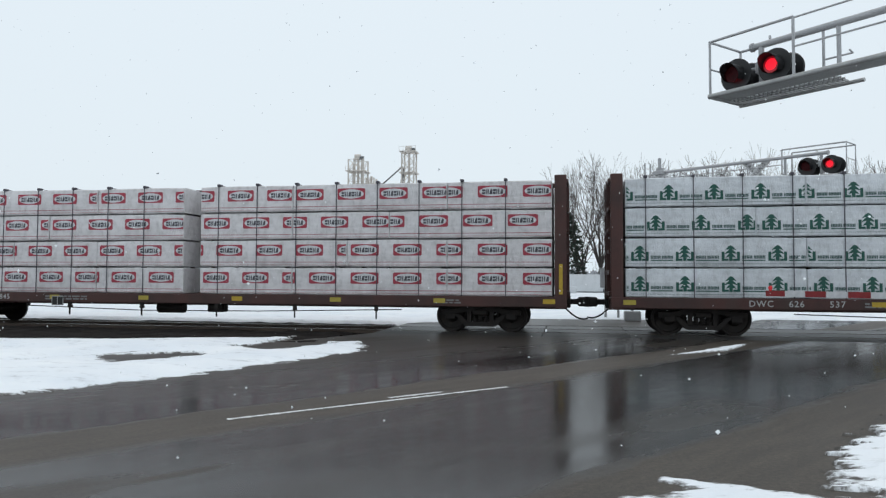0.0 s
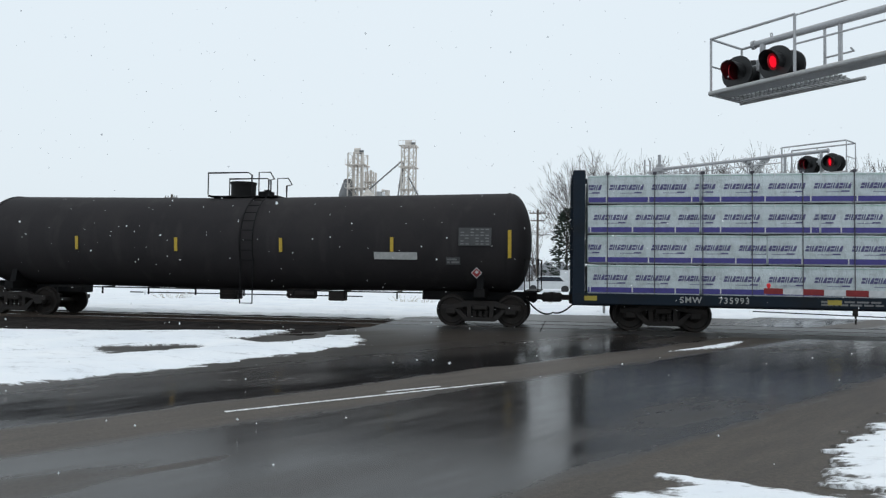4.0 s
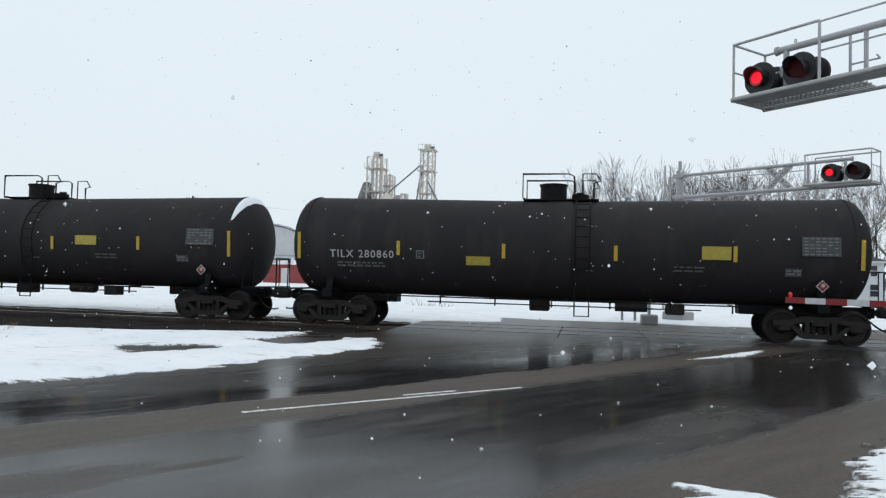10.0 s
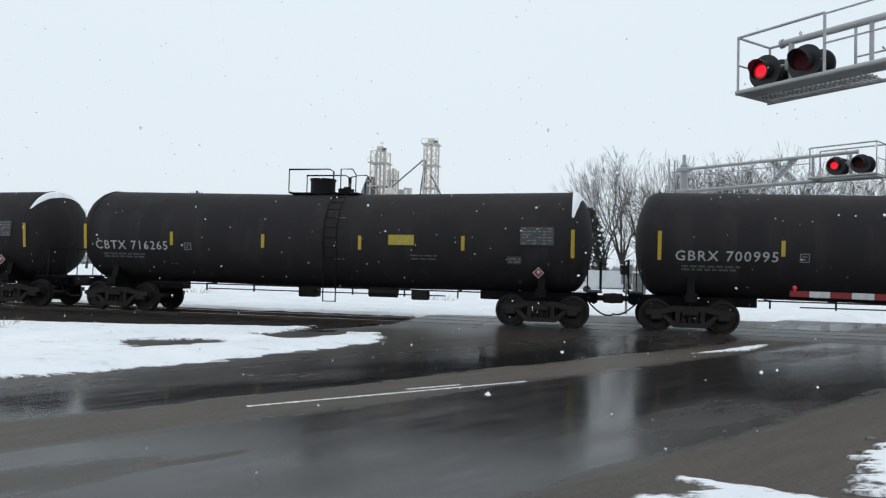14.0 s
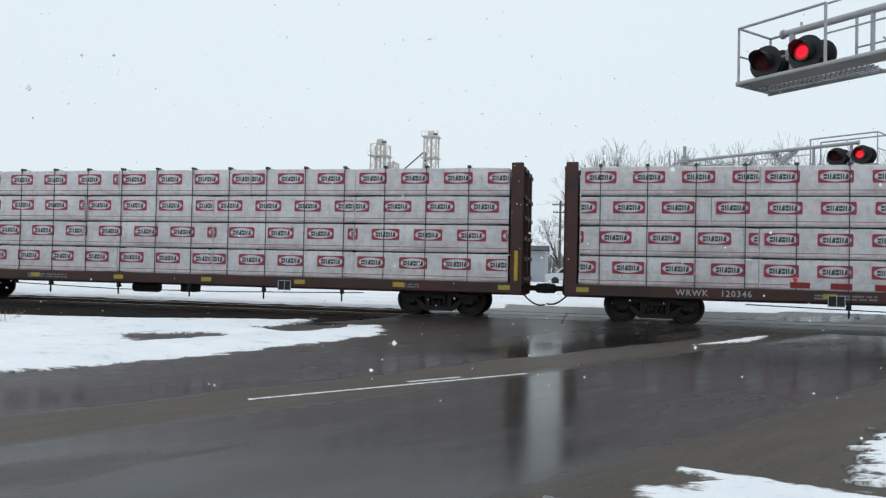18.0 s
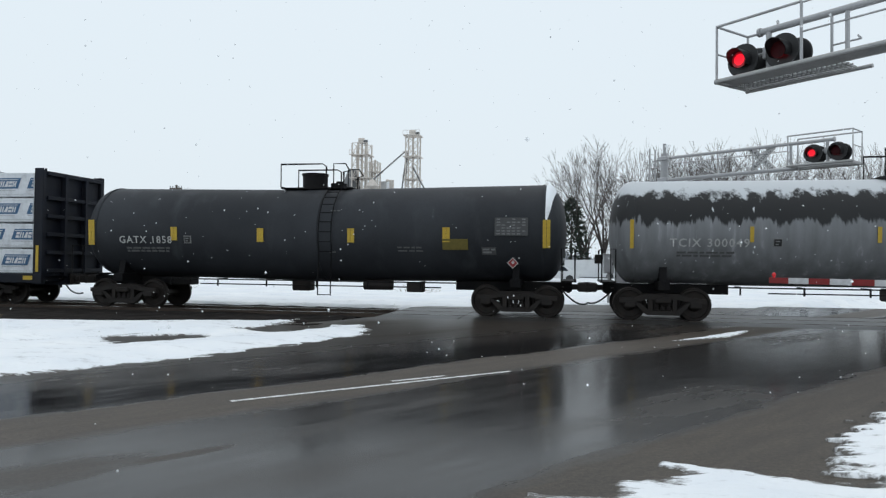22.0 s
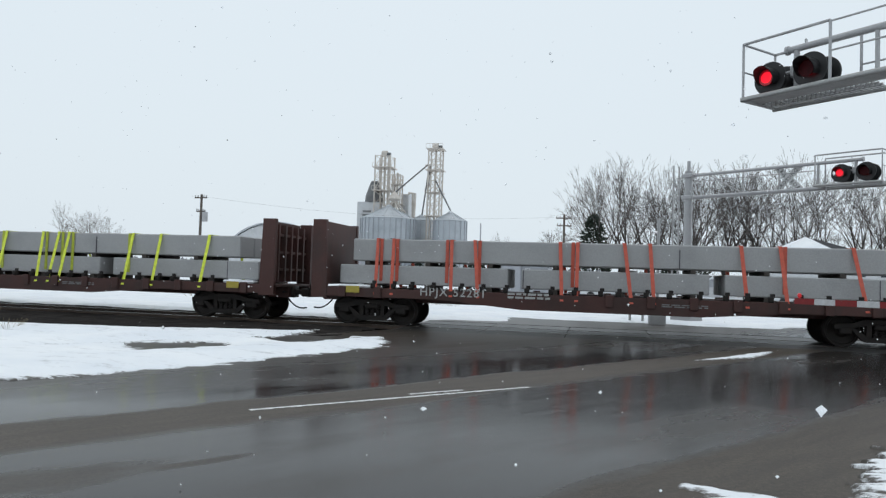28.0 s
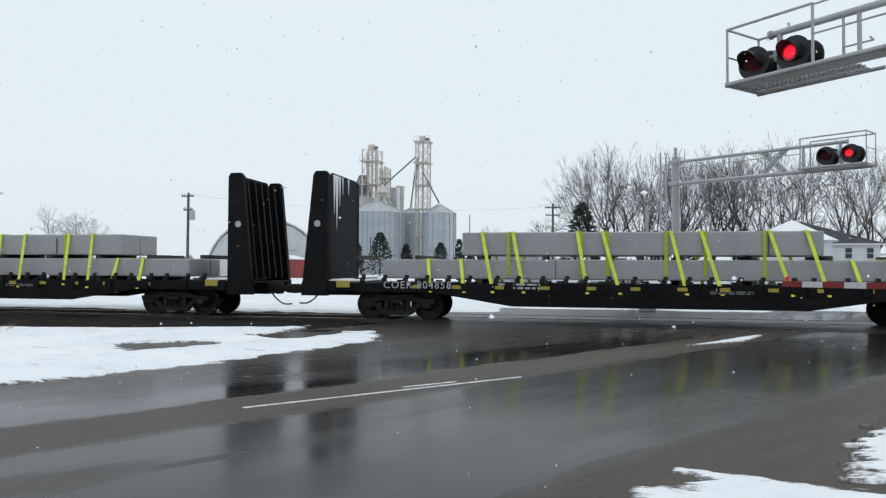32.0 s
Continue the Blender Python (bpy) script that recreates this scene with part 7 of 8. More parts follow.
def lamp(owner, at, swap=None, r=0.31):
    """A flasher facing -y: round black backboard, hood, red face."""
    back = part("backboard", shared(("board", r), lambda: Geo().lathe([(0.0, r), (0.012, r), (0.03, r - 0.02)], 28, "y").mesh("backboard", "blackhood", True)), None, owner, "round black lamp backboard", at)
    def hood():
        g = Geo()
        n, R0 = 20, 0.18
        for i in range(n):
            a0, a1 = math.radians(-40 + 260 * i / n), math.radians(-40 + 260 * (i + 1) / n)
            d = [0.16 + 0.15 * min(1.0, max(0.0, 0.3 + math.sin(a))) for a in (a0, a1)]
            for rr, flip in ((R0, 1), (R0 - 0.012, -1)):
                q = [(rr * math.cos(a0), -0.0, rr * math.sin(a0)), (rr * math.cos(a1), -0.0, rr * math.sin(a1)), (rr * math.cos(a1), -d[1], rr * math.sin(a1)), (rr * math.cos(a0), -d[0], rr * math.sin(a0))]
                g.add(q, [(0, 1, 2, 3)[::flip]])
        return g.mesh("hood", "blackhood")
    part("hood", shared("hood", hood), None, back)
    part("housing", shared("housing", lambda: Geo().lathe([(0.02, 0.17), (0.16, 0.15), (0.2, 0.08)], 16, "y").mesh("housing", "blackhood", True)), None, back)
    def face():
        g = Geo()
        g.lathe([(-0.012, 0.02), (-0.011, 0.105)], 20, "y", close=False)
        g.lathe([(-0.011, 0.105), (-0.010, 0.148), (0.0, 0.15)], 20, "y", close=False, mi=2)
        g.add([(0.02 * math.sin(2 * math.pi * i / 20), -0.012, 0.02 * math.cos(2 * math.pi * i / 20)) for i in range(20)], [tuple(range(20))])
        g.lathe([(0.0, 0.15), (0.010, 0.148), (0.012, 0.02)], 20, "y", close=False, mi=1)
        g.add([(0.02 * math.sin(2 * math.pi * i / 20), 0.012, 0.02 * math.cos(2 * math.pi * i / 20)) for i in range(20)], [tuple(range(20))[::-1]], 1)
        return g.mesh("lamp_face", ["lit", "lensdark", "litrim"], True)
    f = part("lamp_face", shared("lamp_face", face), None, back, "flashing red lamp face", (0, -0.10, 0))
    if swap is not None:
        LAMPS.append((f, swap))
    else:
        f.matrix_basis = pose(0, -0.10, 0, 0, 0, 180)
    return back


def crossbuck(owner, at):
    """Two white boards at right angles; RAILROAD and CROSSING read from the road."""
    b = part("crossbuck", Geo().box(-0.61, 0.61, -0.012, 0.012, -0.115, 0.115, c=0.004), "signwhite", owner, "crossed white sign boards with black words", at @ pose(0, 0, 0, 0, 45, 0))
    part("crossbuck_arm", Geo().box(-0.61, 0.61, -0.030, -0.014, -0.115, 0.115, c=0.004), "signwhite", b, "", pose(0, 0, 0, 0, -90, 0))
    words(b, "RAIL", -0.55, -0.07, 0.14, "blackmark", -0.0135)
    words(b, "ROAD", 0.13, -0.07, 0.14, "blackmark", -0.0135)
    part("lettering", lettering("CROSSING", 0.13, "blackmark"), None, b, "", pose(0, -0.0315, 0, 0, -90, 0) @ pose(-0.54, 0, -0.065))
    return b


def cantilever(name, label, length, base, turn, tip_right, crossed, face=1, hw=0.42, deck=2.6, cage=1.75, lamps=(0.85, 5.5), pipe=(0.70, 5.86)):
    """Local x runs from the mast along the boom; traffic side is -y. hw: half the walkway's width, deck: its length at the boom's tip."""
    c = thing(name, label, "signal", "crossing signals", pose(*base, 0, 0, turn))
    part("foundation", Geo().box(-0.45, 0.45, -0.45, 0.45, -0.3, 0.42, c=0.04), "concrete", c, "pale concrete footing")
    part("mast", Geo().cyl((0, 0, 0.4), (0, 0, 6.05), 0.17, 0.15, n=16).cyl((0, 0, 0.42), (0, 0, 0.47), 0.28, n=16).cyl((0, 0, 6.05), (0, 0, 6.45), 0.07, n=10), "alu", c, "", None, True)
    for z in (5.76, 4.90):
        part("mast_clamp", Geo().box(-0.215, 0.25, -0.215, 0.215, z, z + 0.17, c=0.03), "alu", c, "bolted clamp round the mast")
    lad = Geo()
    for y in (-0.2, 0.2):
        lad.cyl((-0.55, y, 0.5), (-0.55, y, 6.3), 0.035, n=8)
    for z in np.arange(0.8, 6.2, 0.33):
        lad.cyl((-0.55, -0.2, float(z)), (-0.55, 0.2, float(z)), 0.014, n=6)
    for z in (1.5, 3.6, 5.8):
        lad.cyl((-0.55, 0, z), (0, 0, z), 0.025, n=6)
    part("access_ladder", lad, "alu", c)
    back, zp = pipe
    part("upper_pipe", Geo().cyl((0, 0, zp), (length - back, 0, zp), 0.062, n=12).lathe([(length - back - 0.03, 0.085), (length - back + 0.02, 0.085)], 12, "x", (0, 0, zp)), "alu", c, "", None, True)
    ring = [(length - back - 0.35, 0.03 * math.cos(a * math.pi / 4), zp + 0.10 + 0.035 * math.sin(a * math.pi / 4)) for a in range(9)]
    part("eye_bolt", Geo().tube(ring, 0.010, 5).cyl((length - back - 0.35, 0, zp + 0.03), (length - back - 0.35, 0, zp + 0.07), 0.012, n=6), "alu", c)
    part("lower_pipe", Geo().cyl((0, 0, 4.98), (length - deck + 0.25, 0, 4.98), 0.075, n=12), "alu", c, "", None, True)
    x = 0.9
    while x < length - deck + 0.5:
        part("strut", Geo().cyl((x, 0, 5.0), (x, 0, zp), 0.03, n=8), "alu", c)
        x += 1.35
    part("strut", Geo().cyl((length - 2.13, 0, 5.03), (length - 2.13, 0, zp), 0.038, n=8), "alu", c)
    part("brace", Geo().cyl((0.9, 0, zp - 0.06), (2.2, 0, 5.05), 0.025, n=6), "alu", c)
    # walkway: round near edge, angle at the far edge, solid tread and open grating
    x0 = length - deck
    for y in (-hw, hw):
        near_edge = (y > 0) == (face < 0)
        part("walkway_edge", Geo().cyl((x0 if near_edge else max(x0, length - 2.3), y, 5.03 if near_edge else 4.99), (length + 0.03, y, 5.03 if near_edge else 4.99), 0.048 if near_edge else 0.035, n=10), "galv", c, "", None, True)
    s = -face
    part("walkway", Geo().box(x0, length, min(s * 0.02, s * (hw - 0.03)), max(s * 0.02, s * (hw - 0.03)), 5.01, 5.04).box(length - 0.06, length, -hw, hw, 4.98, 5.05), "galv", c, "steel walkway with a grated strip")
    slats = Geo()
    k = max(x0, length - 2.1) + 0.05
    while k < length - 0.08:
        slats.box(k, k + 0.028, min(0, -s * hw), max(0, -s * hw), 5.0, 5.035)
        k += 0.085
    for y in (0.12, 0.25):
        slats.box(max(x0, length - 2.1), length, -s * y - 0.012, -s * y + 0.012, 5.0, 5.035)
    part("walkway_grating", slats, "galv", c)
    rail = Geo()
    for y in (-hw, hw):
        rail.tube([(length - cage, y, 6.07), (length, y, 6.07), (length, y, 5.03)], 0.026, 6)
        rail.tube([(length - cage, y, 5.03), (length - cage, y, 6.07)], 0.026, 6)
    rail.tube([(length, -hw, 6.07), (length, hw, 6.07)], 0.022, 6)
    rail.tube([(length, -hw, 5.55), (length, hw, 5.55)], 0.016, 6)
    part("cage_rail", rail, "alu", c, "steel safety cage at the boom's tip")
    rail = Geo()
    for z in (5.55, 6.05):
        rail.tube([(0.5 if z < 6 or face < 0 else x0, s * hw, z), (length - cage, s * hw, z)], 0.018, 6)
    if face < 0:
        rail.tube([(length - cage, -s * hw, 5.5), (length - cage - 0.5, -s * hw, 5.5), (length - cage - 0.5, -s * hw + 0.12, 5.53)], 0.018, 6)
    x = length - cage - 1.6
    while x > x0:
        rail.tube([(x, s * hw, 5.03), (x, s * hw, 6.05)], 0.018, 6)
        x -= 1.6
    part("walkway_railing", rail, "alu", c)
    inset, lz = lamps
    xl = length - inset
    part("lamp_bracket", Geo().cyl((xl, 0, 5.03), (xl, 0, zp), 0.052, n=10).cyl((xl - 0.33, 0, lz + 0.10), (xl + 0.33, 0, lz + 0.10), 0.03, n=8).box(xl - 0.09, xl + 0.09, -0.08, 0.08, lz - 0.02, lz + 0.2, c=0.02), "alu", c)
    for k in (-1, 1):
        lamp(c, pose(xl + k * 0.38, -0.23 * face, lz, 0, 0, 0 if face > 0 else 180), swap=(k > 0) != tip_right)
        lamp(c, pose(xl + k * 0.38, 0.23 * face, lz, 0, 0, 180 if face > 0 else 0))
    if crossed:
        crossbuck(c, pose(length * 0.55, 0.12, 5.45))
    return c


ba = math.degrees(math.atan2(-4.3, 5.5))
far = cantilever("cantilever_signal", "grey steel cantilever crossing signal with flashing red lamps over the road", 7.05, (3.58, 29.35, 0.0), ba, True, True, deck=2.1, cage=2.05, lamps=(0.92, 5.42))
lamp(far, pose(0.55, 0.3, 2.72, 0, 0, 180 - 20), r=0.3)
na = 134.64
# the near signal carries its lamps for the camera's side of the road, on the boom's other face
near = cantilever("cantilever_signal", "grey steel cantilever crossing signal reaching out over the road", 9.2, (9.446, 7.653, 0.0), na, False, True, face=-1, hw=0.50, deck=5.0, cage=1.62, lamps=(0.74, 5.40), pipe=(0.56, 5.91))

post = thing("post_signal", "slim crossing signal post with two red flashers beyond the track", "signal", "crossing signals", pose(2.31, 27.5, 0, 0, 0, 0))
part("foundation", Geo().box(-0.3, 0.3, -0.3, 0.3, -0.3, 0.35, c=0.03), "concrete", post, "pale concrete footing")
part("mast", Geo().cyl((0, 0, 0.35), (0, 0, 3.98), 0.06, n=12), "alu", post, "", None, True)
part("lamp_bracket", Geo().cyl((-0.33, 0, 2.74), (0.33, 0, 2.74), 0.03, n=8), "alu", post)
for s in (-1, 1):
    lamp(post, pose(s * 0.31, -0.1, 2.74), swap=s < 0, r=0.27)

for x, z0, z1, w in ((1.36, 1.22, 1.95, 0.21), (1.84, 0.86, 1.62, 0.24)):
    case = thing("relay_case", "small grey metal relay case on a short post", "cabinet", "relay cases", pose(x, 28.2, 0))
    part("cabinet", Geo().box(-w, w, -0.16, 0.16, z0, z1, c=0.02), "alu", case)
    part("door", Geo().box(-w + 0.03, w - 0.03, -0.18, -0.165, z0 + 0.04, z1 - 0.04, c=0.005), "alu", case)
    part("lid", Geo().box(-w - 0.03, w + 0.03, -0.20, 0.19, z1, z1 + 0.04, c=0.01), "galv", case)
    part("post", Geo().cyl((0, 0, -0.1), (0, 0, z0), 0.05, n=10), "galv", case)
    part("latch", Geo().box(w - 0.08, w - 0.05, -0.20, -0.18, (z0 + z1) / 2 - 0.06, (z0 + z1) / 2 + 0.06), "under", case)

gate = thing("crossing_gate", "lowered crossing gate arm striped red and white", "crossing gate", "", pose(4.18, 16.25, 1.27, 0, 0, math.degrees(math.atan2(-0.63, 0.78))))
part("arm_core", Geo().box(0.02, 6.2, 0.012, 0.05, -0.05, 0.05), "alu", gate)
red_b = Geo().box(0, 0.405, -0.012, 0.012, -0.062, 0.062).mesh("stripe", "redpaint")
white_b = Geo().box(0, 0.405, -0.012, 0.012, -0.062, 0.062).mesh("stripe", "white")
for k in range(15):
    part("stripe", red_b if k % 2 == 0 else white_b, None, gate, "red reflective stripe" if k % 2 == 0 else "white reflective stripe", (0.41 * k, 0, 0))
part("tip_lamp", Geo().cyl((0.1, 0, 0.06), (0.1, 0, 0.09), 0.025, n=8).lathe([(0.09, 0.035), (0.12, 0.045), (0.155, 0.035), (0.17, 0.015)], 12, "z", (0.1, 0, 0)), "tipred", gate, "small red lamp at the tip", None, True)
for x in (2.6, 5.0):
    part("arm_lamp", Geo().lathe([(0.08, 0.05), (0.13, 0.065), (0.18, 0.05), (0.2, 0.02)], 12, "z", (x, 0, 0)), "lensdark", gate, "", None, True)
part("gate_post", Geo().box(6.1, 6.5, -0.25, 0.25, -0.45, 0.3, c=0.04).cyl((6.3, 0.1, -1.27), (6.3, 0.1, 1.6), 0.07, n=12).box(6.0, 6.6, -0.2, 0.4, -1.5, -1.2), "alu", gate, "gate mechanism on its post")

# ---- background: grain elevator, bins, arched barn, houses, poles, trees ----
def tower(owner, x0, x1, y0, y1, z1, levels, mat="cream", trunk=2, head=True):
    g = Geo()
    for x in (x0, x1):
        for y in (y0, y1):
            g.box(x - 0.13, x + 0.13, y - 0.13, y + 0.13, 0, z1)
    part("tower_post", g, mat, owner, "four corner posts")
    g = Geo()
    for a, b in zip(levels, levels[1:]):
        for y in (y0, y1):
            g.cyl((x0, y, a), (x1, y, b), 0.07, n=4).cyl((x1, y, a), (x0, y, b), 0.07, n=4).cyl((x0, y, b), (x1, y, b), 0.08, n=4)
        for x in (x0, x1):
            g.cyl((x, y0, a), (x, y1, b), 0.07, n=4)
    part("cross_brace", g, mat, owner)
    for z in levels[2::2]:
        g = Geo().box(x0 - 0.5, x1 + 0.5, y0 - 0.5, y1 + 0.5, z - 0.08, z + 0.08)
        for x in np.linspace(x0 - 0.5, x1 + 0.5, 5):
            g.cyl((float(x), y0 - 0.5, z), (float(x), y0 - 0.5, z + 1.0), 0.04, n=4)
        g.cyl((x0 - 0.5, y0 - 0.5, z + 1.0), (x1 + 0.5, y0 - 0.5, z + 1.0), 0.05, n=4)
        part("platform", g, mat, owner)
    for k in range(trunk):
        x = x0 + (x1 - x0) * (k + 1) / (trunk + 1)
        part("elevator_leg", Geo().box(x - 0.22, x + 0.22, (y0 + y1) / 2 - 0.2, (y0 + y1) / 2 + 0.2, 0, z1 + 0.5, c=0.03), mat, owner, "", None)
    if head:
        cx, cy = (x0 + x1) / 2, (y0 + y1) / 2
        part("leg_head", Geo().cyl((cx - 0.75, cy, z1 + 0.75), (cx + 0.5, cy, z1 + 0.75), 0.62, n=12).box(cx - 0.7, cx + 0.45, cy - 0.62, cy + 0.62, z1 + 0.1, z1 + 0.75), mat, owner, "rounded leg head", None, True)
        part("drive_motor", Geo().cyl((cx + 0.5, cy - 0.3, z1 + 0.55), (cx + 1.35, cy - 0.3, z1 + 0.55), 0.33, n=10).box(cx + 0.4, cx + 1.2, cy - 0.7, cy + 0.5, z1 + 0.05, z1 + 0.25), "motorgrey", owner, "dark drive motor", None, True)


def grain_bin(x, y, r, eave, peak, label):
    b = thing("grain_bin", label, "grain bin", "grain bins", (x, y, 0))
    prof = []
    k = 0
    z = 0.0
    while z < eave:
        prof += [(z, r), (z + 0.4, r + 0.05)]
        z += 0.8
    part("wall", Geo().lathe(prof + [(eave, r)], 40, "z"), "tin", b, "corrugated galvanised wall", None, True)
    part("roof", Geo().lathe([(eave, r + 0.15), (eave + 0.05, r + 0.15), (peak - 0.2, 0.7), (peak, 0.6), (peak + 0.3, 0.3)], 40, "z"), "tin", b, "shallow conical steel roof")
    rib = Geo().box(-0.07, 0.07, -0.12, 0.02, 0, eave).mesh("stiffener", "greysiding")
    n = max(12, int(2 * math.pi * r / 1.15))
    for k in range(n):
        a = 2 * math.pi * k / n
        part("stiffener", rib, None, b, "", pose((r + 0.05) * math.cos(a), (r + 0.05) * math.sin(a), 0, 0, 0, math.degrees(a) + 90))
    for k in range(16):
        a = 2 * math.pi * k / 16 + 0.1
        part("roof_rib", Geo().cyl(((r + 0.1) * math.cos(a), (r + 0.1) * math.sin(a), eave + 0.08), (0.7 * math.cos(a), 0.7 * math.sin(a), peak - 0.1), 0.05, n=4), "tin", b)
    return b


grain_bin(-42.3, 140, 5.75, 12.8, 15.6, "wide corrugated grain bin with a shallow conical roof")
grain_bin(-37.8, 150, 2.7, 13.4, 14.5, "narrow corrugated grain bin between two others")
grain_bin(-29.15, 140, 3.4, 12.6, 14.4, "corrugated grain bin with a conical roof")
elev = thing("grain_elevator", "tall cream steel grain elevator with pale concrete headhouse", "grain elevator")
part("headhouse", Geo().box(-52.8, -47.5, 150, 160, 0, 17.6, c=0.1), "siding", elev, "pale concrete block")
part("headhouse_wing", Geo().box(-43.0, -41.4, 152, 158, 0, 19.6, c=0.1), "siding", elev)
sign = part("sign", Geo().box(-51.8, -49.0, 149.86, 149.96, 14.0, 15.9), "white", elev, "white sign board with dark lettering bars")
part("sign_bar", Geo().box(-51.4, -49.4, 149.80, 149.85, 15.15, 15.6).box(-51.4, -49.8, 149.80, 149.85, 14.35, 14.8), "greymark", sign)
part("dark_hopper", Geo().lathe([(17.6, 2.1), (19.0, 2.0), (22.2, 0.9), (22.4, 0.7)], 14, "z", (-49.3, 151.5, 0)), "motorgrey", elev, "dark sheet-metal cone")
tower(elev, -48.4, -44.9, 148.5, 152.0, 27.8, [0, 3.5, 7, 10.5, 14, 17, 20, 22.8, 25.2, 27.8], trunk=3)
tower(elev, -44.4, -42.6, 149.0, 151.0, 23.6, [12, 14.5, 17, 19.2, 21.4, 23.6], trunk=1, head=False)
part("duct", Geo().tube([(-41.2, 151, 19.6), (-39.9, 151, 19.6), (-39.9, 151, 12.0)], 0.35, 8), "cream", elev)
part("cyclone", Geo().lathe([(16.6, 0.4), (17.2, 1.35), (17.4, 1.35), (18.9, 0.15)], 14, "z", (-41.6, 141.5, 0)), "cream", elev, "small cone roof over the distributor")
for k in range(7):
    a = 2 * math.pi * k / 7
    part("distributor_spout", Geo().cyl((-41.6, 141.5, 17.0), (-42.0 + 3.0 * math.cos(a), 141 + 2.0 * math.sin(a), 14.4), 0.16, n=6), "cream", elev)
leg = thing("elevator_leg_tower", "free-standing cream lattice tower carrying an elevator leg and spouts", "elevator leg")
tower(leg, -35.0, -32.4, 143.5, 146.2, 28.3, [0, 4, 8, 11, 14, 16.5, 19, 21.5, 23.8, 26, 28.3], trunk=1)
for a, b in (((-35.2, 145, 25.3), (-41.6, 141.5, 18.6)), ((-35.1, 145, 25.0), (-37.7, 150, 14.4)), ((-35.0, 145, 24.9), (-36.6, 150, 14.0)), ((-33.9, 145, 22.1), (-29.2, 140, 14.9))):
    part("spout", Geo().cyl(a, b, 0.16, n=8), "motorgrey", leg, "long sloping grain spout")

barn = thing("arched_barn", "white gable-fronted barn with a rounded grey metal roof", "barn", "", pose(-45.6, 95, 0, 0, 0, 24))
def arch(w, h, n=18):
    return [(-w * math.cos(math.pi * i / n), h * (math.sin(math.pi * i / n) ** 0.82)) for i in range(n + 1)]
part("front_wall", Geo().prism(arch(7.9, 8.3), "y", 0, 0.3), "siding", barn, "white front gable")
roof = Geo()
outer, inner = arch(8.25, 8.65), arch(8.05, 8.45)
roof.prism(outer + inner[::-1], "y", -0.35, 34.0)
part("roof", roof, "tin", barn, "rounded corrugated metal roof with thin snow")
part("door", Geo().box(-4.2, 3.8, -0.06, 0.0, 0, 3.9), "siding", barn, "wide white sliding door")
part("door_track", Geo().box(-4.6, 4.4, -0.10, 0.0, 3.9, 4.1), "greysiding", barn)
annex = thing("red_shed", "low red shed beside the arched barn", "shed", "", pose(-39.7, 88, 0))
part("wall", Geo().box(-3.2, 3.2, 0, 4, 0, 2.57), "barnred", annex)
part("roof", Geo().prism([(-2.1, 2.6), (2.1, 2.6), (0, 3.2)], "y", -0.2, 4.2), "snowcap", annex, "snow-covered gable roof")
part("door", Geo().box(-0.6, 0.6, -0.05, 0.0, 0, 2.1), "white", annex)
shed = thing("grey_shed", "small grey utility shed with a snowy roof", "shed", "", pose(-35.6, 97, 0))
part("wall", Geo().box(-1.75, 1.75, 0, 4, 0, 3.4), "greysiding", shed)
part("roof", Geo().prism([(-1.95, 3.4), (1.95, 3.4), (1.95, 3.75), (-1.95, 3.6)], "y", -0.2, 4.2), "snowcap", shed, "snow-covered roof")
part("window", Geo().box(-0.5, 0.5, -0.04, 0.0, 1.4, 2.4), "pane", shed)
part("door", Geo().box(0.8, 1.6, -0.04, 0.0, 0, 2.05), "white", shed)


def window(owner, x, y, z, w=0.8, h=1.3):
    f = part("window", Geo().box(x - w / 2 - 0.09, x + w / 2 + 0.09, y - 0.05, y, z - 0.09, z + h + 0.09, c=0.01), "white", owner, "white-framed window")
    part("pane", Geo().box(x - w / 2, x + w / 2, y - 0.065, y - 0.052, z, z + h / 2 - 0.03), "pane", f)
    part("pane", Geo().box(x - w / 2, x + w / 2, y - 0.065, y - 0.052, z + h / 2 + 0.03, z + h), "pane", f)


def siding_lines(owner, x0, x1, y, z0, z1):
    g = Geo()
    z = z0
    while z < z1:
        g.prism([(y, z), (y - 0.018, z), (y, z + 0.16)], "x", x0, x1)
        z += 0.17
    part("siding_board", g, "siding", owner)


house = thing("white_house", "two-storey white farmhouse with a snowy hipped roof", "house", "", pose(19.1, 70, 0))
part("wall", Geo().box(-3.1, 3.15, 0, 7, 0, 4.35), "siding", house, "white clapboard walls")
siding_lines(house, -3.1, 3.15, 0, 0.2, 4.3)
g = Geo()
g.add([(-3.5, -0.4, 4.3), (3.55, -0.4, 4.3), (3.55, 7.4, 4.3), (-3.5, 7.4, 4.3), (0.5, 3.0, 6.35), (1.0, 3.9, 6.35)], [(0, 1, 4), (1, 2, 5, 4), (2, 3, 5), (3, 0, 4, 5), (3, 2, 1, 0)])
part("roof", g, "snowcap", house, "hipped roof under snow")
part("fascia", Geo().box(-3.5, 3.55, -0.42, -0.36, 4.12, 4.3), "greysiding", house)
for x in (-1.6, -0.6, 1.9):
    window(house, x, 0, 2.75, 0.7, 1.1)
for x in (-1.7, -0.5, 1.9):
    window(house, x, 0, 0.6, 0.75, 1.3)
part("door", Geo().box(0.4, 1.25, -0.05, 0.0, 0.1, 2.15), "greysiding", house)
wing = thing("house_wing", "lower dark-roofed house behind the white farmhouse", "house", "", pose(23.0, 78, 0))
part("wall", Geo().box(-3.0, 6.25, 0, 9, 0, 4.3), "siding", wing, "white clapboard walls")
g = Geo()
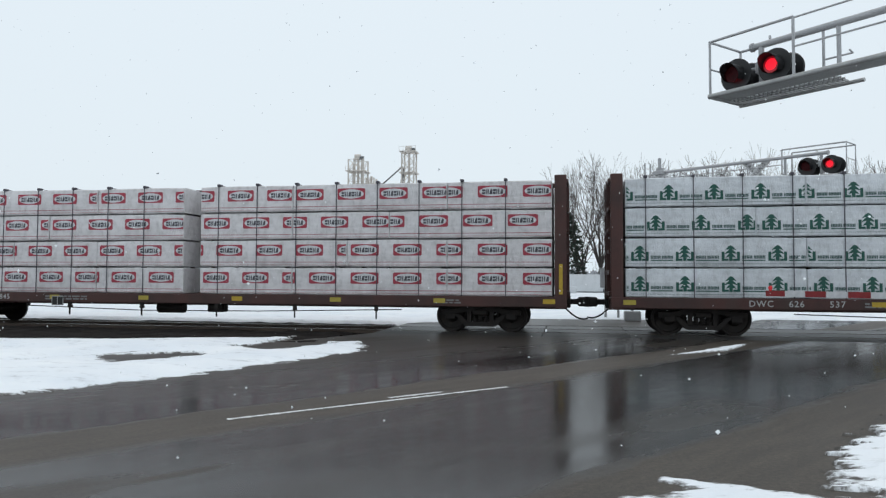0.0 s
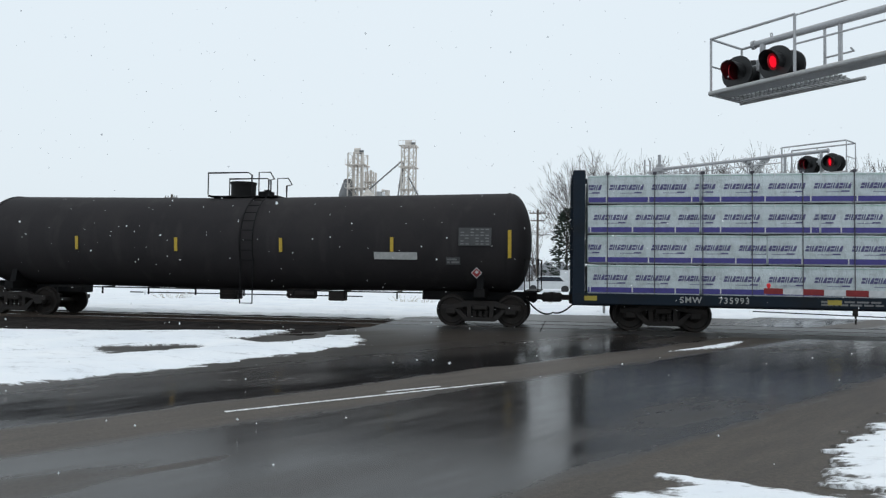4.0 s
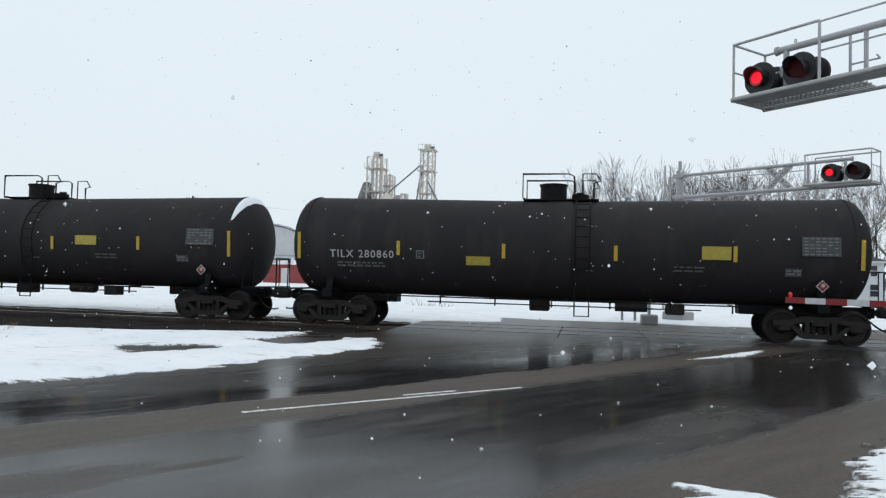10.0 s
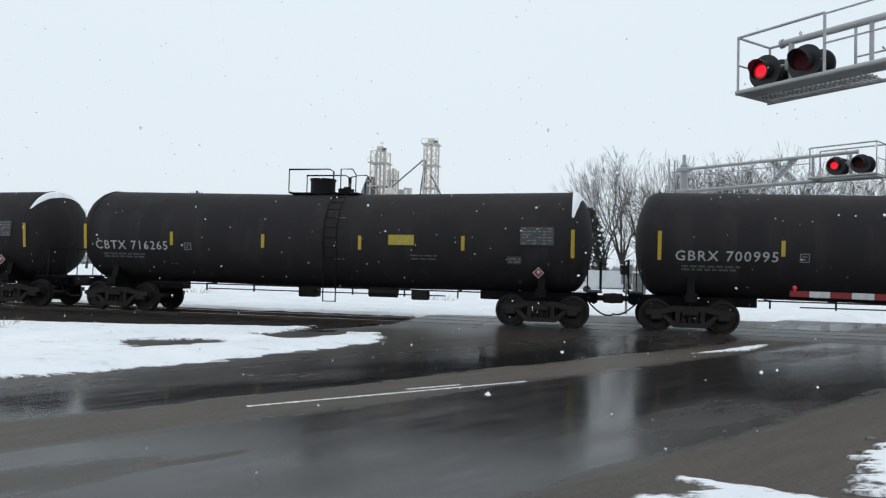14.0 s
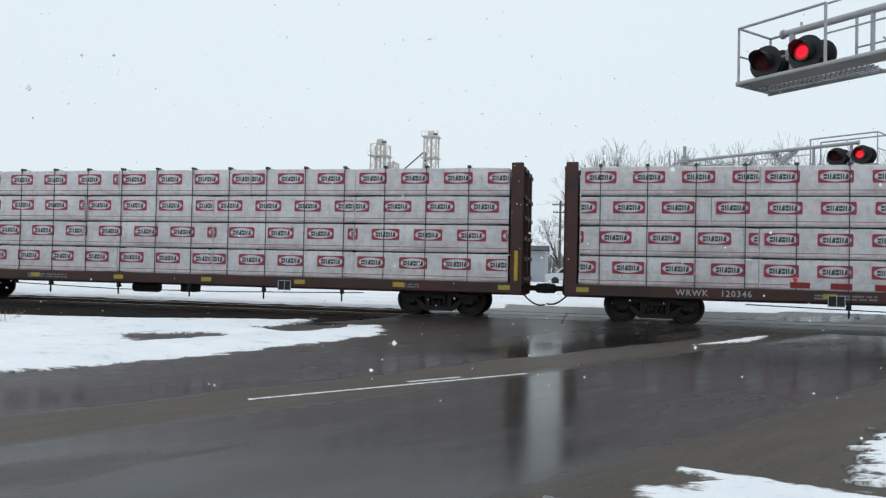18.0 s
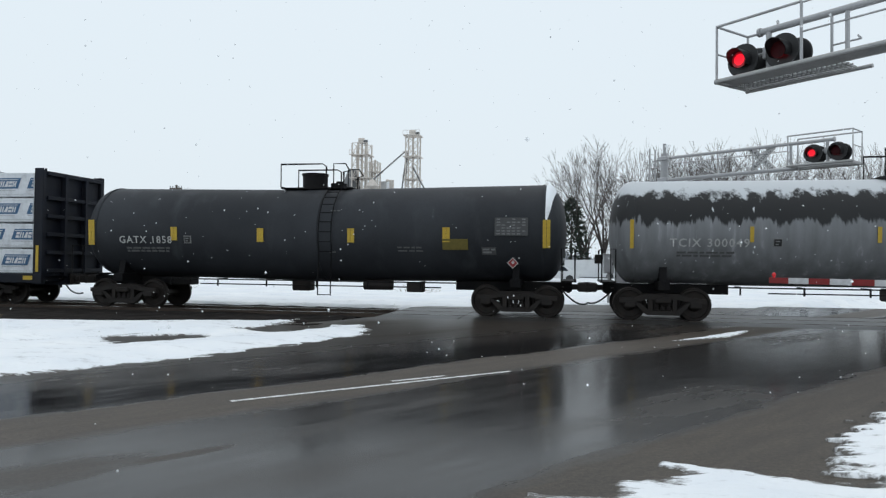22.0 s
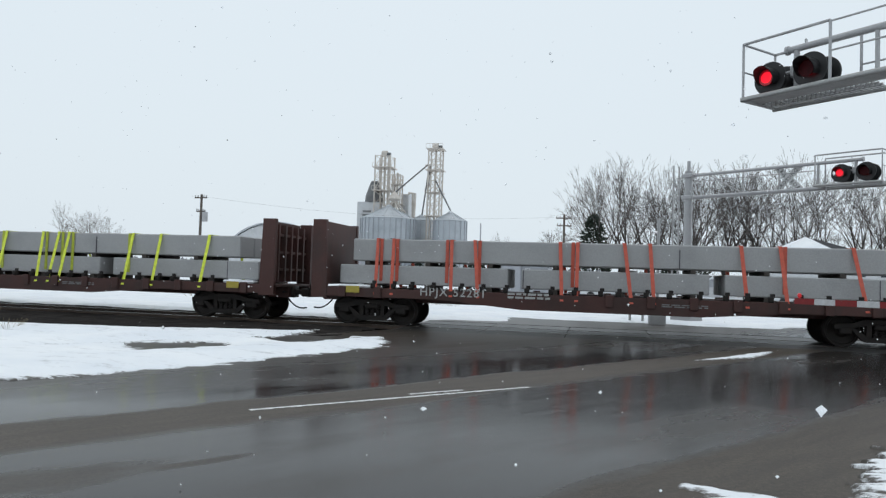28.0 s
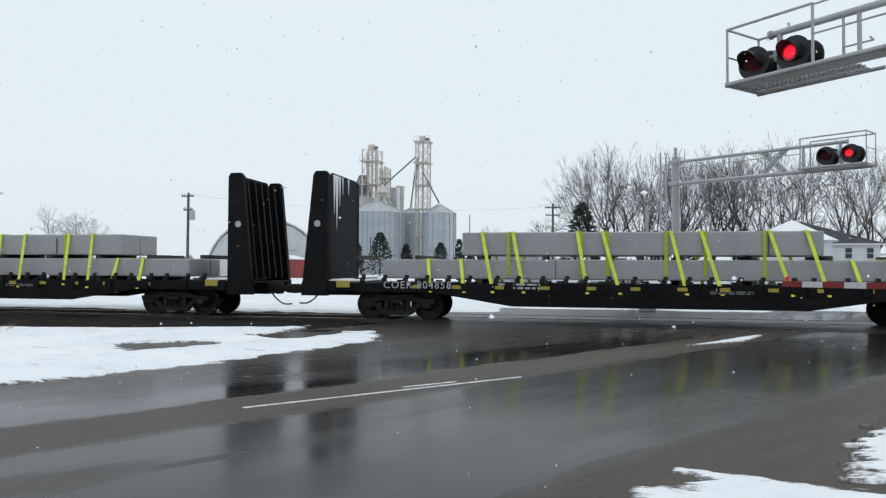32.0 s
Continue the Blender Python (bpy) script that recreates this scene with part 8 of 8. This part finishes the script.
g.add([(-3.3, -0.4, 4.25), (6.6, -0.4, 4.25), (6.6, 9.4, 4.25), (-3.3, 9.4, 4.25), (-0.1, 3.6, 6.75), (0.1, 5.4, 6.75)], [(0, 1, 4), (1, 2, 5, 4), (2, 3, 5), (3, 0, 4, 5), (3, 2, 1, 0)])
part("roof", g, "shingle", wing, "dark shingled hipped roof")
part("fascia", Geo().box(-3.3, 6.6, -0.43, -0.38, 4.08, 4.26), "white", wing)
for x in (1.0, 3.3, 5.3):
    window(wing, x, 0, 2.75, 0.6, 1.05)
    window(wing, x, 0, 0.7, 0.7, 1.2)
h1 = thing("grey_house", "low grey house with a shallow dark roof", "house", "", pose(-6.3, 62, 0))
part("wall", Geo().box(-2.3, -0.1, -0.4, 5, 0, 2.95).box(-0.1, 2.3, 0, 5, 0, 2.85), "greysiding", h1)
part("chimney", Geo().box(-0.6, -0.25, 1.9, 2.3, 3.0, 3.75), "brickred", h1)
part("roof", Geo().prism([(-0.7, 2.9), (5.3, 2.9), (2.3, 3.35)], "x", -2.5, 2.5), "shingle", h1)
for x, z, w, hh in ((-1.3, 0.55, 0.6, 0.7), (0.7, 0.55, 0.6, 0.7), (0.5, 1.75, 0.28, 0.6)):
    window(h1, x, -0.4 if x < 0 else 0, z, w, hh)
gar = thing("garage", "low grey garage with a snow-dusted gable roof", "garage", "", pose(12.3, 80, 0))
part("wall", Geo().prism([(-1.7, 0), (1.7, 0), (1.7, 1.35), (0, 2.05), (-1.7, 1.35)], "y", 0, 5), "greysiding", gar)
part("roof", Geo().prism([(-1.95, 1.28), (0, 2.1), (1.95, 1.28), (1.95, 1.42), (0, 2.26), (-1.95, 1.42)], "y", -0.3, 5.3), "snowcap", gar, "thin snow on the roof")
part("garage_door", Geo().box(-1.2, 1.2, -0.05, 0.0, 0, 1.2), "white", gar)
trailer = thing("white_trailer", "low white box trailer parked in the snow", "trailer", "", pose(2.0, 74, 0))
part("body", Geo().box(-2.9, 2.9, 0, 2.2, 0.22, 1.98, c=0.05), "siding", trailer)
for x in (-1.7, 1.7):
    part("wheel", Geo().cyl((x, -0.02, 0.36), (x, 0.22, 0.36), 0.36, n=16), "blackhood", trailer)
part("skirt", Geo().box(-2.8, 2.8, 0.1, 2.1, -0.05, 0.24), "greymark", trailer)
for x, y, w in ((-1.6, 58.5, 1.75), (14.8, 66, 1.8)):
    v = thing("parked_car", "pale parked car dusted with snow", "car", "parked cars", pose(x, y, 0))
    part("body", Geo().prism([(-2.1, 0.35), (-2.1, 0.85), (-1.3, 0.95), (-0.8, 1.42), (0.9, 1.42), (1.5, 0.95), (2.1, 0.85), (2.1, 0.35)], "y", 0, w), "siding", v)
    part("side_window", Geo().prism([(-1.1, 0.97), (-0.72, 1.33), (0.82, 1.33), (1.25, 0.97)], "y", -0.01, 0.0), "pane", v)
    for k in (-1.3, 1.3):
        part("wheel", Geo().cyl((k, -0.03, 0.32), (k, 0.2, 0.32), 0.32, n=14), "blackhood", v)


def utility_pole(x, y, h, arms, label, transformer=False):
    p = thing("utility_pole", label, "utility pole", "utility poles", (x, y, 0))
    part("pole", Geo().cyl((0, 0, -0.2), (0, 0, h), 0.16, 0.11, n=10), "pole", p, "", None, True)
    for z, w in arms:
        a = part("crossarm", Geo().box(-w, w, -0.17, -0.07, z - 0.06, z + 0.06), "pole", p)
        for k in (-0.92, -0.5, 0.5, 0.92):
            part("insulator", Geo().cyl((k * w, -0.12, z + 0.06), (k * w, -0.12, z + 0.24), 0.05, n=6), "galv", a)
    if transformer:
        part("transformer", Geo().cyl((0.42, 0, h - 2.6), (0.42, 0, h - 1.7), 0.27, n=14).cyl((0.42, 0, h - 1.7), (0.42, 0, h - 1.5), 0.06, n=6), "alu", p, "grey can transformer", None, True)
    return p


utility_pole(-36.7, 60, 8.55, ((8.2, 0.62), (6.9, 0.4)), "weathered wooden utility pole with a can transformer", True)
utility_pole(-35.4, 90, 8.2, ((7.9, 0.8),), "weathered wooden utility pole with one crossarm")
utility_pole(-3.3, 75, 8.4, ((8.0, 0.85), (7.2, 0.75)), "weathered wooden utility pole with two crossarms")
utility_pole(33, 46, 9.6, ((9.2, 0.9), (8.5, 0.8)), "weathered wooden utility pole with two crossarms")
thin = thing("steel_pole", "thin grey steel pole", "pole", "", (-16.3, 100, 0))
part("pole", Geo().cyl((0, 0, 0), (0, 0, 9.25), 0.12, 0.09, n=8), "greysiding", thin)
for (ax, ay, az), (bx, by, bz) in (((-3.3, 75, 8.15), (33, 46, 9.35)), ((-3.9, 75, 8.15), (32.4, 46, 9.35)), ((-36.7, 60, 8.35), (-3.3, 75, 8.15))):
    pts = [(ax + (bx - ax) * t, ay + (by - ay) * t, az + (bz - az) * t - 0.9 * 4 * t * (1 - t)) for t in np.linspace(0, 1, 13)]
    tagged(part("overhead_wire", Geo().tube(pts, 0.007, 4), "ink", None), "thin overhead wire slung between utility poles", "wire", "overhead wires")


def tree_meshes(seed):
    """Trunk and twigs of a leafless vase-shaped tree, one metre tall: long rising limbs that fork into fine brush."""
    rnd = random.Random(seed)
    wood, fine = Geo(), Geo()
    thin = 0.00066

    def off(d, lo, hi):
        a = d.orthogonal()
        a.rotate(Matrix.Rotation(rnd.uniform(0, 6.28), 3, d))
        return (d + a.normalized() * math.tan(radians(rnd.uniform(lo, hi)))).normalized()

    def grow(p, d, length, r, depth):
        n = 5 if depth < 2 else 3
        for i in range(n):
            d = (d + Vector((rnd.gauss(0, 0.04), rnd.gauss(0, 0.04), rnd.gauss(0.010, 0.02)))).normalized()
            q = p + d * (length / n)
            r2 = max(r * 0.91, thin)
            (wood if depth < 3 else fine).cyl(p, q, r, r2, 6 if depth < 2 else 4 if depth < 3 else 3, caps=False)
            if depth >= 1 and depth < 5 and rnd.random() < 0.62:
                grow(q, off(d, 24, 52), length * rnd.uniform(0.34, 0.62), max(r2 * 0.34, thin), max(depth + 2, 4))
            p, r = q, r2
        if depth < 6:
            for k in range(rnd.choice((4, 5)) if depth == 0 else 2 if rnd.random() < 0.72 else 3):
                grow(p, off(d, 8, 27) if depth else off(d, 9, 30), length * (rnd.uniform(0.66, 0.90) if depth else rnd.uniform(1.0, 1.3)), max(r * rnd.uniform(0.60, 0.78), thin), depth + 1)
    lean = Vector((rnd.gauss(0, 0.04), rnd.gauss(0, 0.04), 1)).normalized()
    grow(Vector((0, 0, -0.02)), lean, 0.15, 0.0205, 0)
    k = 1 / max(v[2] for v in fine.v)
    for gg in (wood, fine):
        gg.v = [(a * k, b * k, c * k) for a, b, c in gg.v]
    return wood.mesh("trunk", "bark"), fine.mesh("crown", "twig")


def bare_tree(x, y, h, seed):
    wood, fine = shared(("tree", seed % 6), lambda: tree_meshes(100 + seed % 6))
    t = thing("bare_tree", "tall leafless tree with a fine grey crown" if h > 11 else "small leafless tree with a fine grey crown", "tree", "bare trees", pose(x, y, 0, 0, 0, seed * 67 % 360))
    t.scale = (h, h, h * 1.09)
    part("trunk", wood, None, t)
    part("crown", fine, None, t, "bare twigs")
    return t


for i, (x, y, h) in enumerate(((0.8, 80, 14.0), (3.4, 82, 15.1), (6.0, 78, 14.2), (8.6, 84, 14.6), (11.4, 88, 15.2), (14.2, 84, 14.8), (17.0, 86, 15.4), (19.6, 88, 15.4), (22.4, 84, 15.0),
                               (26.5, 90, 15.5), (31, 86, 14.5), (36, 92, 15), (42, 90, 14), (-3.6, 86, 7.4), (-106.5, 125, 13.0), (-99.5, 127, 12.6), (-104, 129, 12.0), (-15.5, 120, 8.6), (49, 95, 14), (1.9, 88, 13.4), (9.9, 82, 13.2), (15.6, 92, 14.6), (21.0, 93, 15.2), (28.5, 86, 14.5), (7.4, 94, 15.0), (12.6, 96, 15.2), (24.6, 97, 16.0), (33.4, 97, 15.8), (39.0, 100, 16.0))):
    bare_tree(x, y, h, i)


def evergreen(x, y, h, w, seed, narrow=False):
    rnd = random.Random(seed)
    t = thing("evergreen_tree", "narrow dark columnar cedar" if narrow else "dark ragged spruce tree", "tree", "evergreen trees", (x, y, 0))
    part("trunk", Geo().cyl((0, 0, -0.1), (0, 0, h * 0.95), h * 0.02, 0.02, n=6), "bark", t)
    g = Geo()
    for k in range(900 if not narrow else 260):
        f = rnd.random() ** (0.8 if not narrow else 1.0)
        z = h * (0.06 + 0.92 * f)
        rad = w * ((1 - f) ** 0.6 + 0.04) if not narrow else w * math.sin(math.pi * min(0.98, 0.12 + 0.86 * f)) ** 0.6
        a, r = rnd.uniform(0, 6.28), rad * rnd.uniform(0.35, 1.08)
        c = Vector((r * math.cos(a), r * math.sin(a), z))
        s = rnd.uniform(0.18, 0.42) * (h / 6) ** 0.5
        d = Vector((math.cos(a), math.sin(a), rnd.uniform(-0.45, 0.5) if not narrow else 1.6)).normalized()
        u = d.orthogonal().normalized() * s * 0.36
        w2 = d.cross(u).normalized() * s * 0.26
        g.add([c - d * s * 0.4, c + u, c + w2, c - u, c - w2, c + d * s], [(0, 2, 1), (0, 3, 2), (0, 4, 3), (0, 1, 4), (5, 1, 2), (5, 2, 3), (5, 3, 4), (5, 4, 1)])
    part("crown", g, "needle", t, "dark needles")


for i, (x, y, h, w, nar) in enumerate(((-32.7, 110, 7.4, 2.3, False), (-36.6, 110, 5.6, 1.5, False), (-22.6, 110, 5.7, 1.6, False), (-28.3, 110, 5.4, 1.4, False), (-12.5, 70, 4.5, 0.5, True),
                                       (-11.7, 70.5, 4.9, 0.5, True), (-10.6, 70, 5.0, 0.55, True), (-0.25, 80, 9.1, 2.4, False), (9.5, 96, 5.2, 1.6, False), (13.6, 98, 6.0, 1.8, False))):
    evergreen(x, y, h, w, 300 + i, nar)


def twig_clump(g, x, y, z, n, h, w, rnd):
    for _ in range(n):
        a, b = rnd.uniform(-w, w), rnd.uniform(-w, w)
        top = (x + a * 1.9 + rnd.gauss(0, 0.1 * h), y + b * 1.9, z + h * rnd.uniform(0.5, 1.0))
        g.cyl((x + a, y + b, z), top, 0.010 * h ** 0.5, 0.003, n=3, caps=False)


rnd = random.Random(9)
g = Geo()
for k in range(90):
    twig_clump(g, rnd.uniform(-10, 48), rnd.uniform(92, 108), 0, 26, rnd.uniform(2.2, 4.6), 0.9, rnd)
tagged(part("brush", g, "twig", None), "brown leafless brush behind the houses", "brush", kind="stuff")
for x, y, n, h, w in ((-14.9, 14.6, 60, 0.62, 0.22), (-16.2, 14.2, 40, 0.5, 0.25), (-13.4, 13.9, 24, 0.3, 0.2), (-8.0, 34.0, 30, 0.45, 0.4), (-6.9, 33.5, 24, 0.4, 0.3), (-20, 33, 34, 0.5, 0.5), (-1.5, 36, 20, 0.35, 0.4)):
    g = Geo()
    twig_clump(g, 0, 0, 0, n, h, w, rnd)
    tagged(part("dry_weeds", g, "drygrass", None, "", (x, y, 0.0)), "tuft of dry straw-coloured weeds in the snow", "weeds", "dry weeds")
# distant wood, the haze of distance painted in as a pale grey colour
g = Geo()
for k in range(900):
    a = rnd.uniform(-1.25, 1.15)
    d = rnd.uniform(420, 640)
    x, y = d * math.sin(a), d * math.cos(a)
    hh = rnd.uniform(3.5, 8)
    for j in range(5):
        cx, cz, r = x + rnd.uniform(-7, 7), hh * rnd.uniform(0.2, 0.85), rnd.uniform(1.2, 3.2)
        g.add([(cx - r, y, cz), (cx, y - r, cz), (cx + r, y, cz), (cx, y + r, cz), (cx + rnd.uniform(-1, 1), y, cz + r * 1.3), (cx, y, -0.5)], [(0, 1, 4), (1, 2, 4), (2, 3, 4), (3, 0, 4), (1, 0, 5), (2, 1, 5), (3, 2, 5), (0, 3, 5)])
tagged(part("distant_wood", g, "haze", None), "belt of distant woods on the horizon, haze painted into its pale colour", "woods", kind="stuff")

# ---- falling snow: one slow curtain of flakes ----
g = Geo()
rnd = random.Random(4)
for k in range(20000):
    x, y, z = rnd.uniform(-34, 14), 2.6 + 14.5 * rnd.random(), rnd.uniform(0, 56)
    s = 0.0075 + 0.009 * rnd.random() ** 3
    o = [(rnd.uniform(0.6, 1.3) * s) for _ in range(6)]
    g.add([(x - o[0], y, z), (x + o[1], y, z), (x, y - o[2], z), (x, y + o[3], z), (x, y, z - o[4]), (x, y, z + o[5])],
          [(0, 2, 5), (2, 1, 5), (1, 3, 5), (3, 0, 5), (2, 0, 4), (1, 2, 4), (3, 1, 4), (0, 3, 4)])
falling = tagged(part("falling_snow", g, "flake", None), "scattered white snowflakes drifting down", "snow", kind="stuff")


# ---- what moves: the train rolls through at about 75 km/h, its wheels turn, the lamps flash by turning ----
def travelled(t):
    return 20.838 * t - 0.0062 * t * t


def motions():
    times = [float(t) for t in range(33)]
    for k, car in enumerate(CARS):
        mid = (COUPLINGS[k] + COUPLINGS[k + 1]) / 2
        walk(car, [(t, pose(mid + travelled(t), YC, 0)) for t in times])
    for s, sets in WHEELSETS.items():
        rows = [(i / FPS, pose(s * 0.889, 0, 0.459, 0, math.degrees(travelled(i / FPS) / 0.459) % 360, 0)) for i in range(int(32 * FPS) + 1)]
        walk(sets[0], rows)
        keys = sets[0].animation_data
        for w in sets[1:]:
            w.rotation_mode = "QUATERNION"
            w.animation_data_create()
            w.animation_data.action = keys.action
            w.animation_data.action_slot = keys.action_slot
    walk(falling, [(float(t), pose(0.55 * t, -0.05 * t, -1.45 * t)) for t in range(0, 33, 4)])
    for bulb, swap in LAMPS:
        walk(bulb, flashes(bulb, swap))


motions()
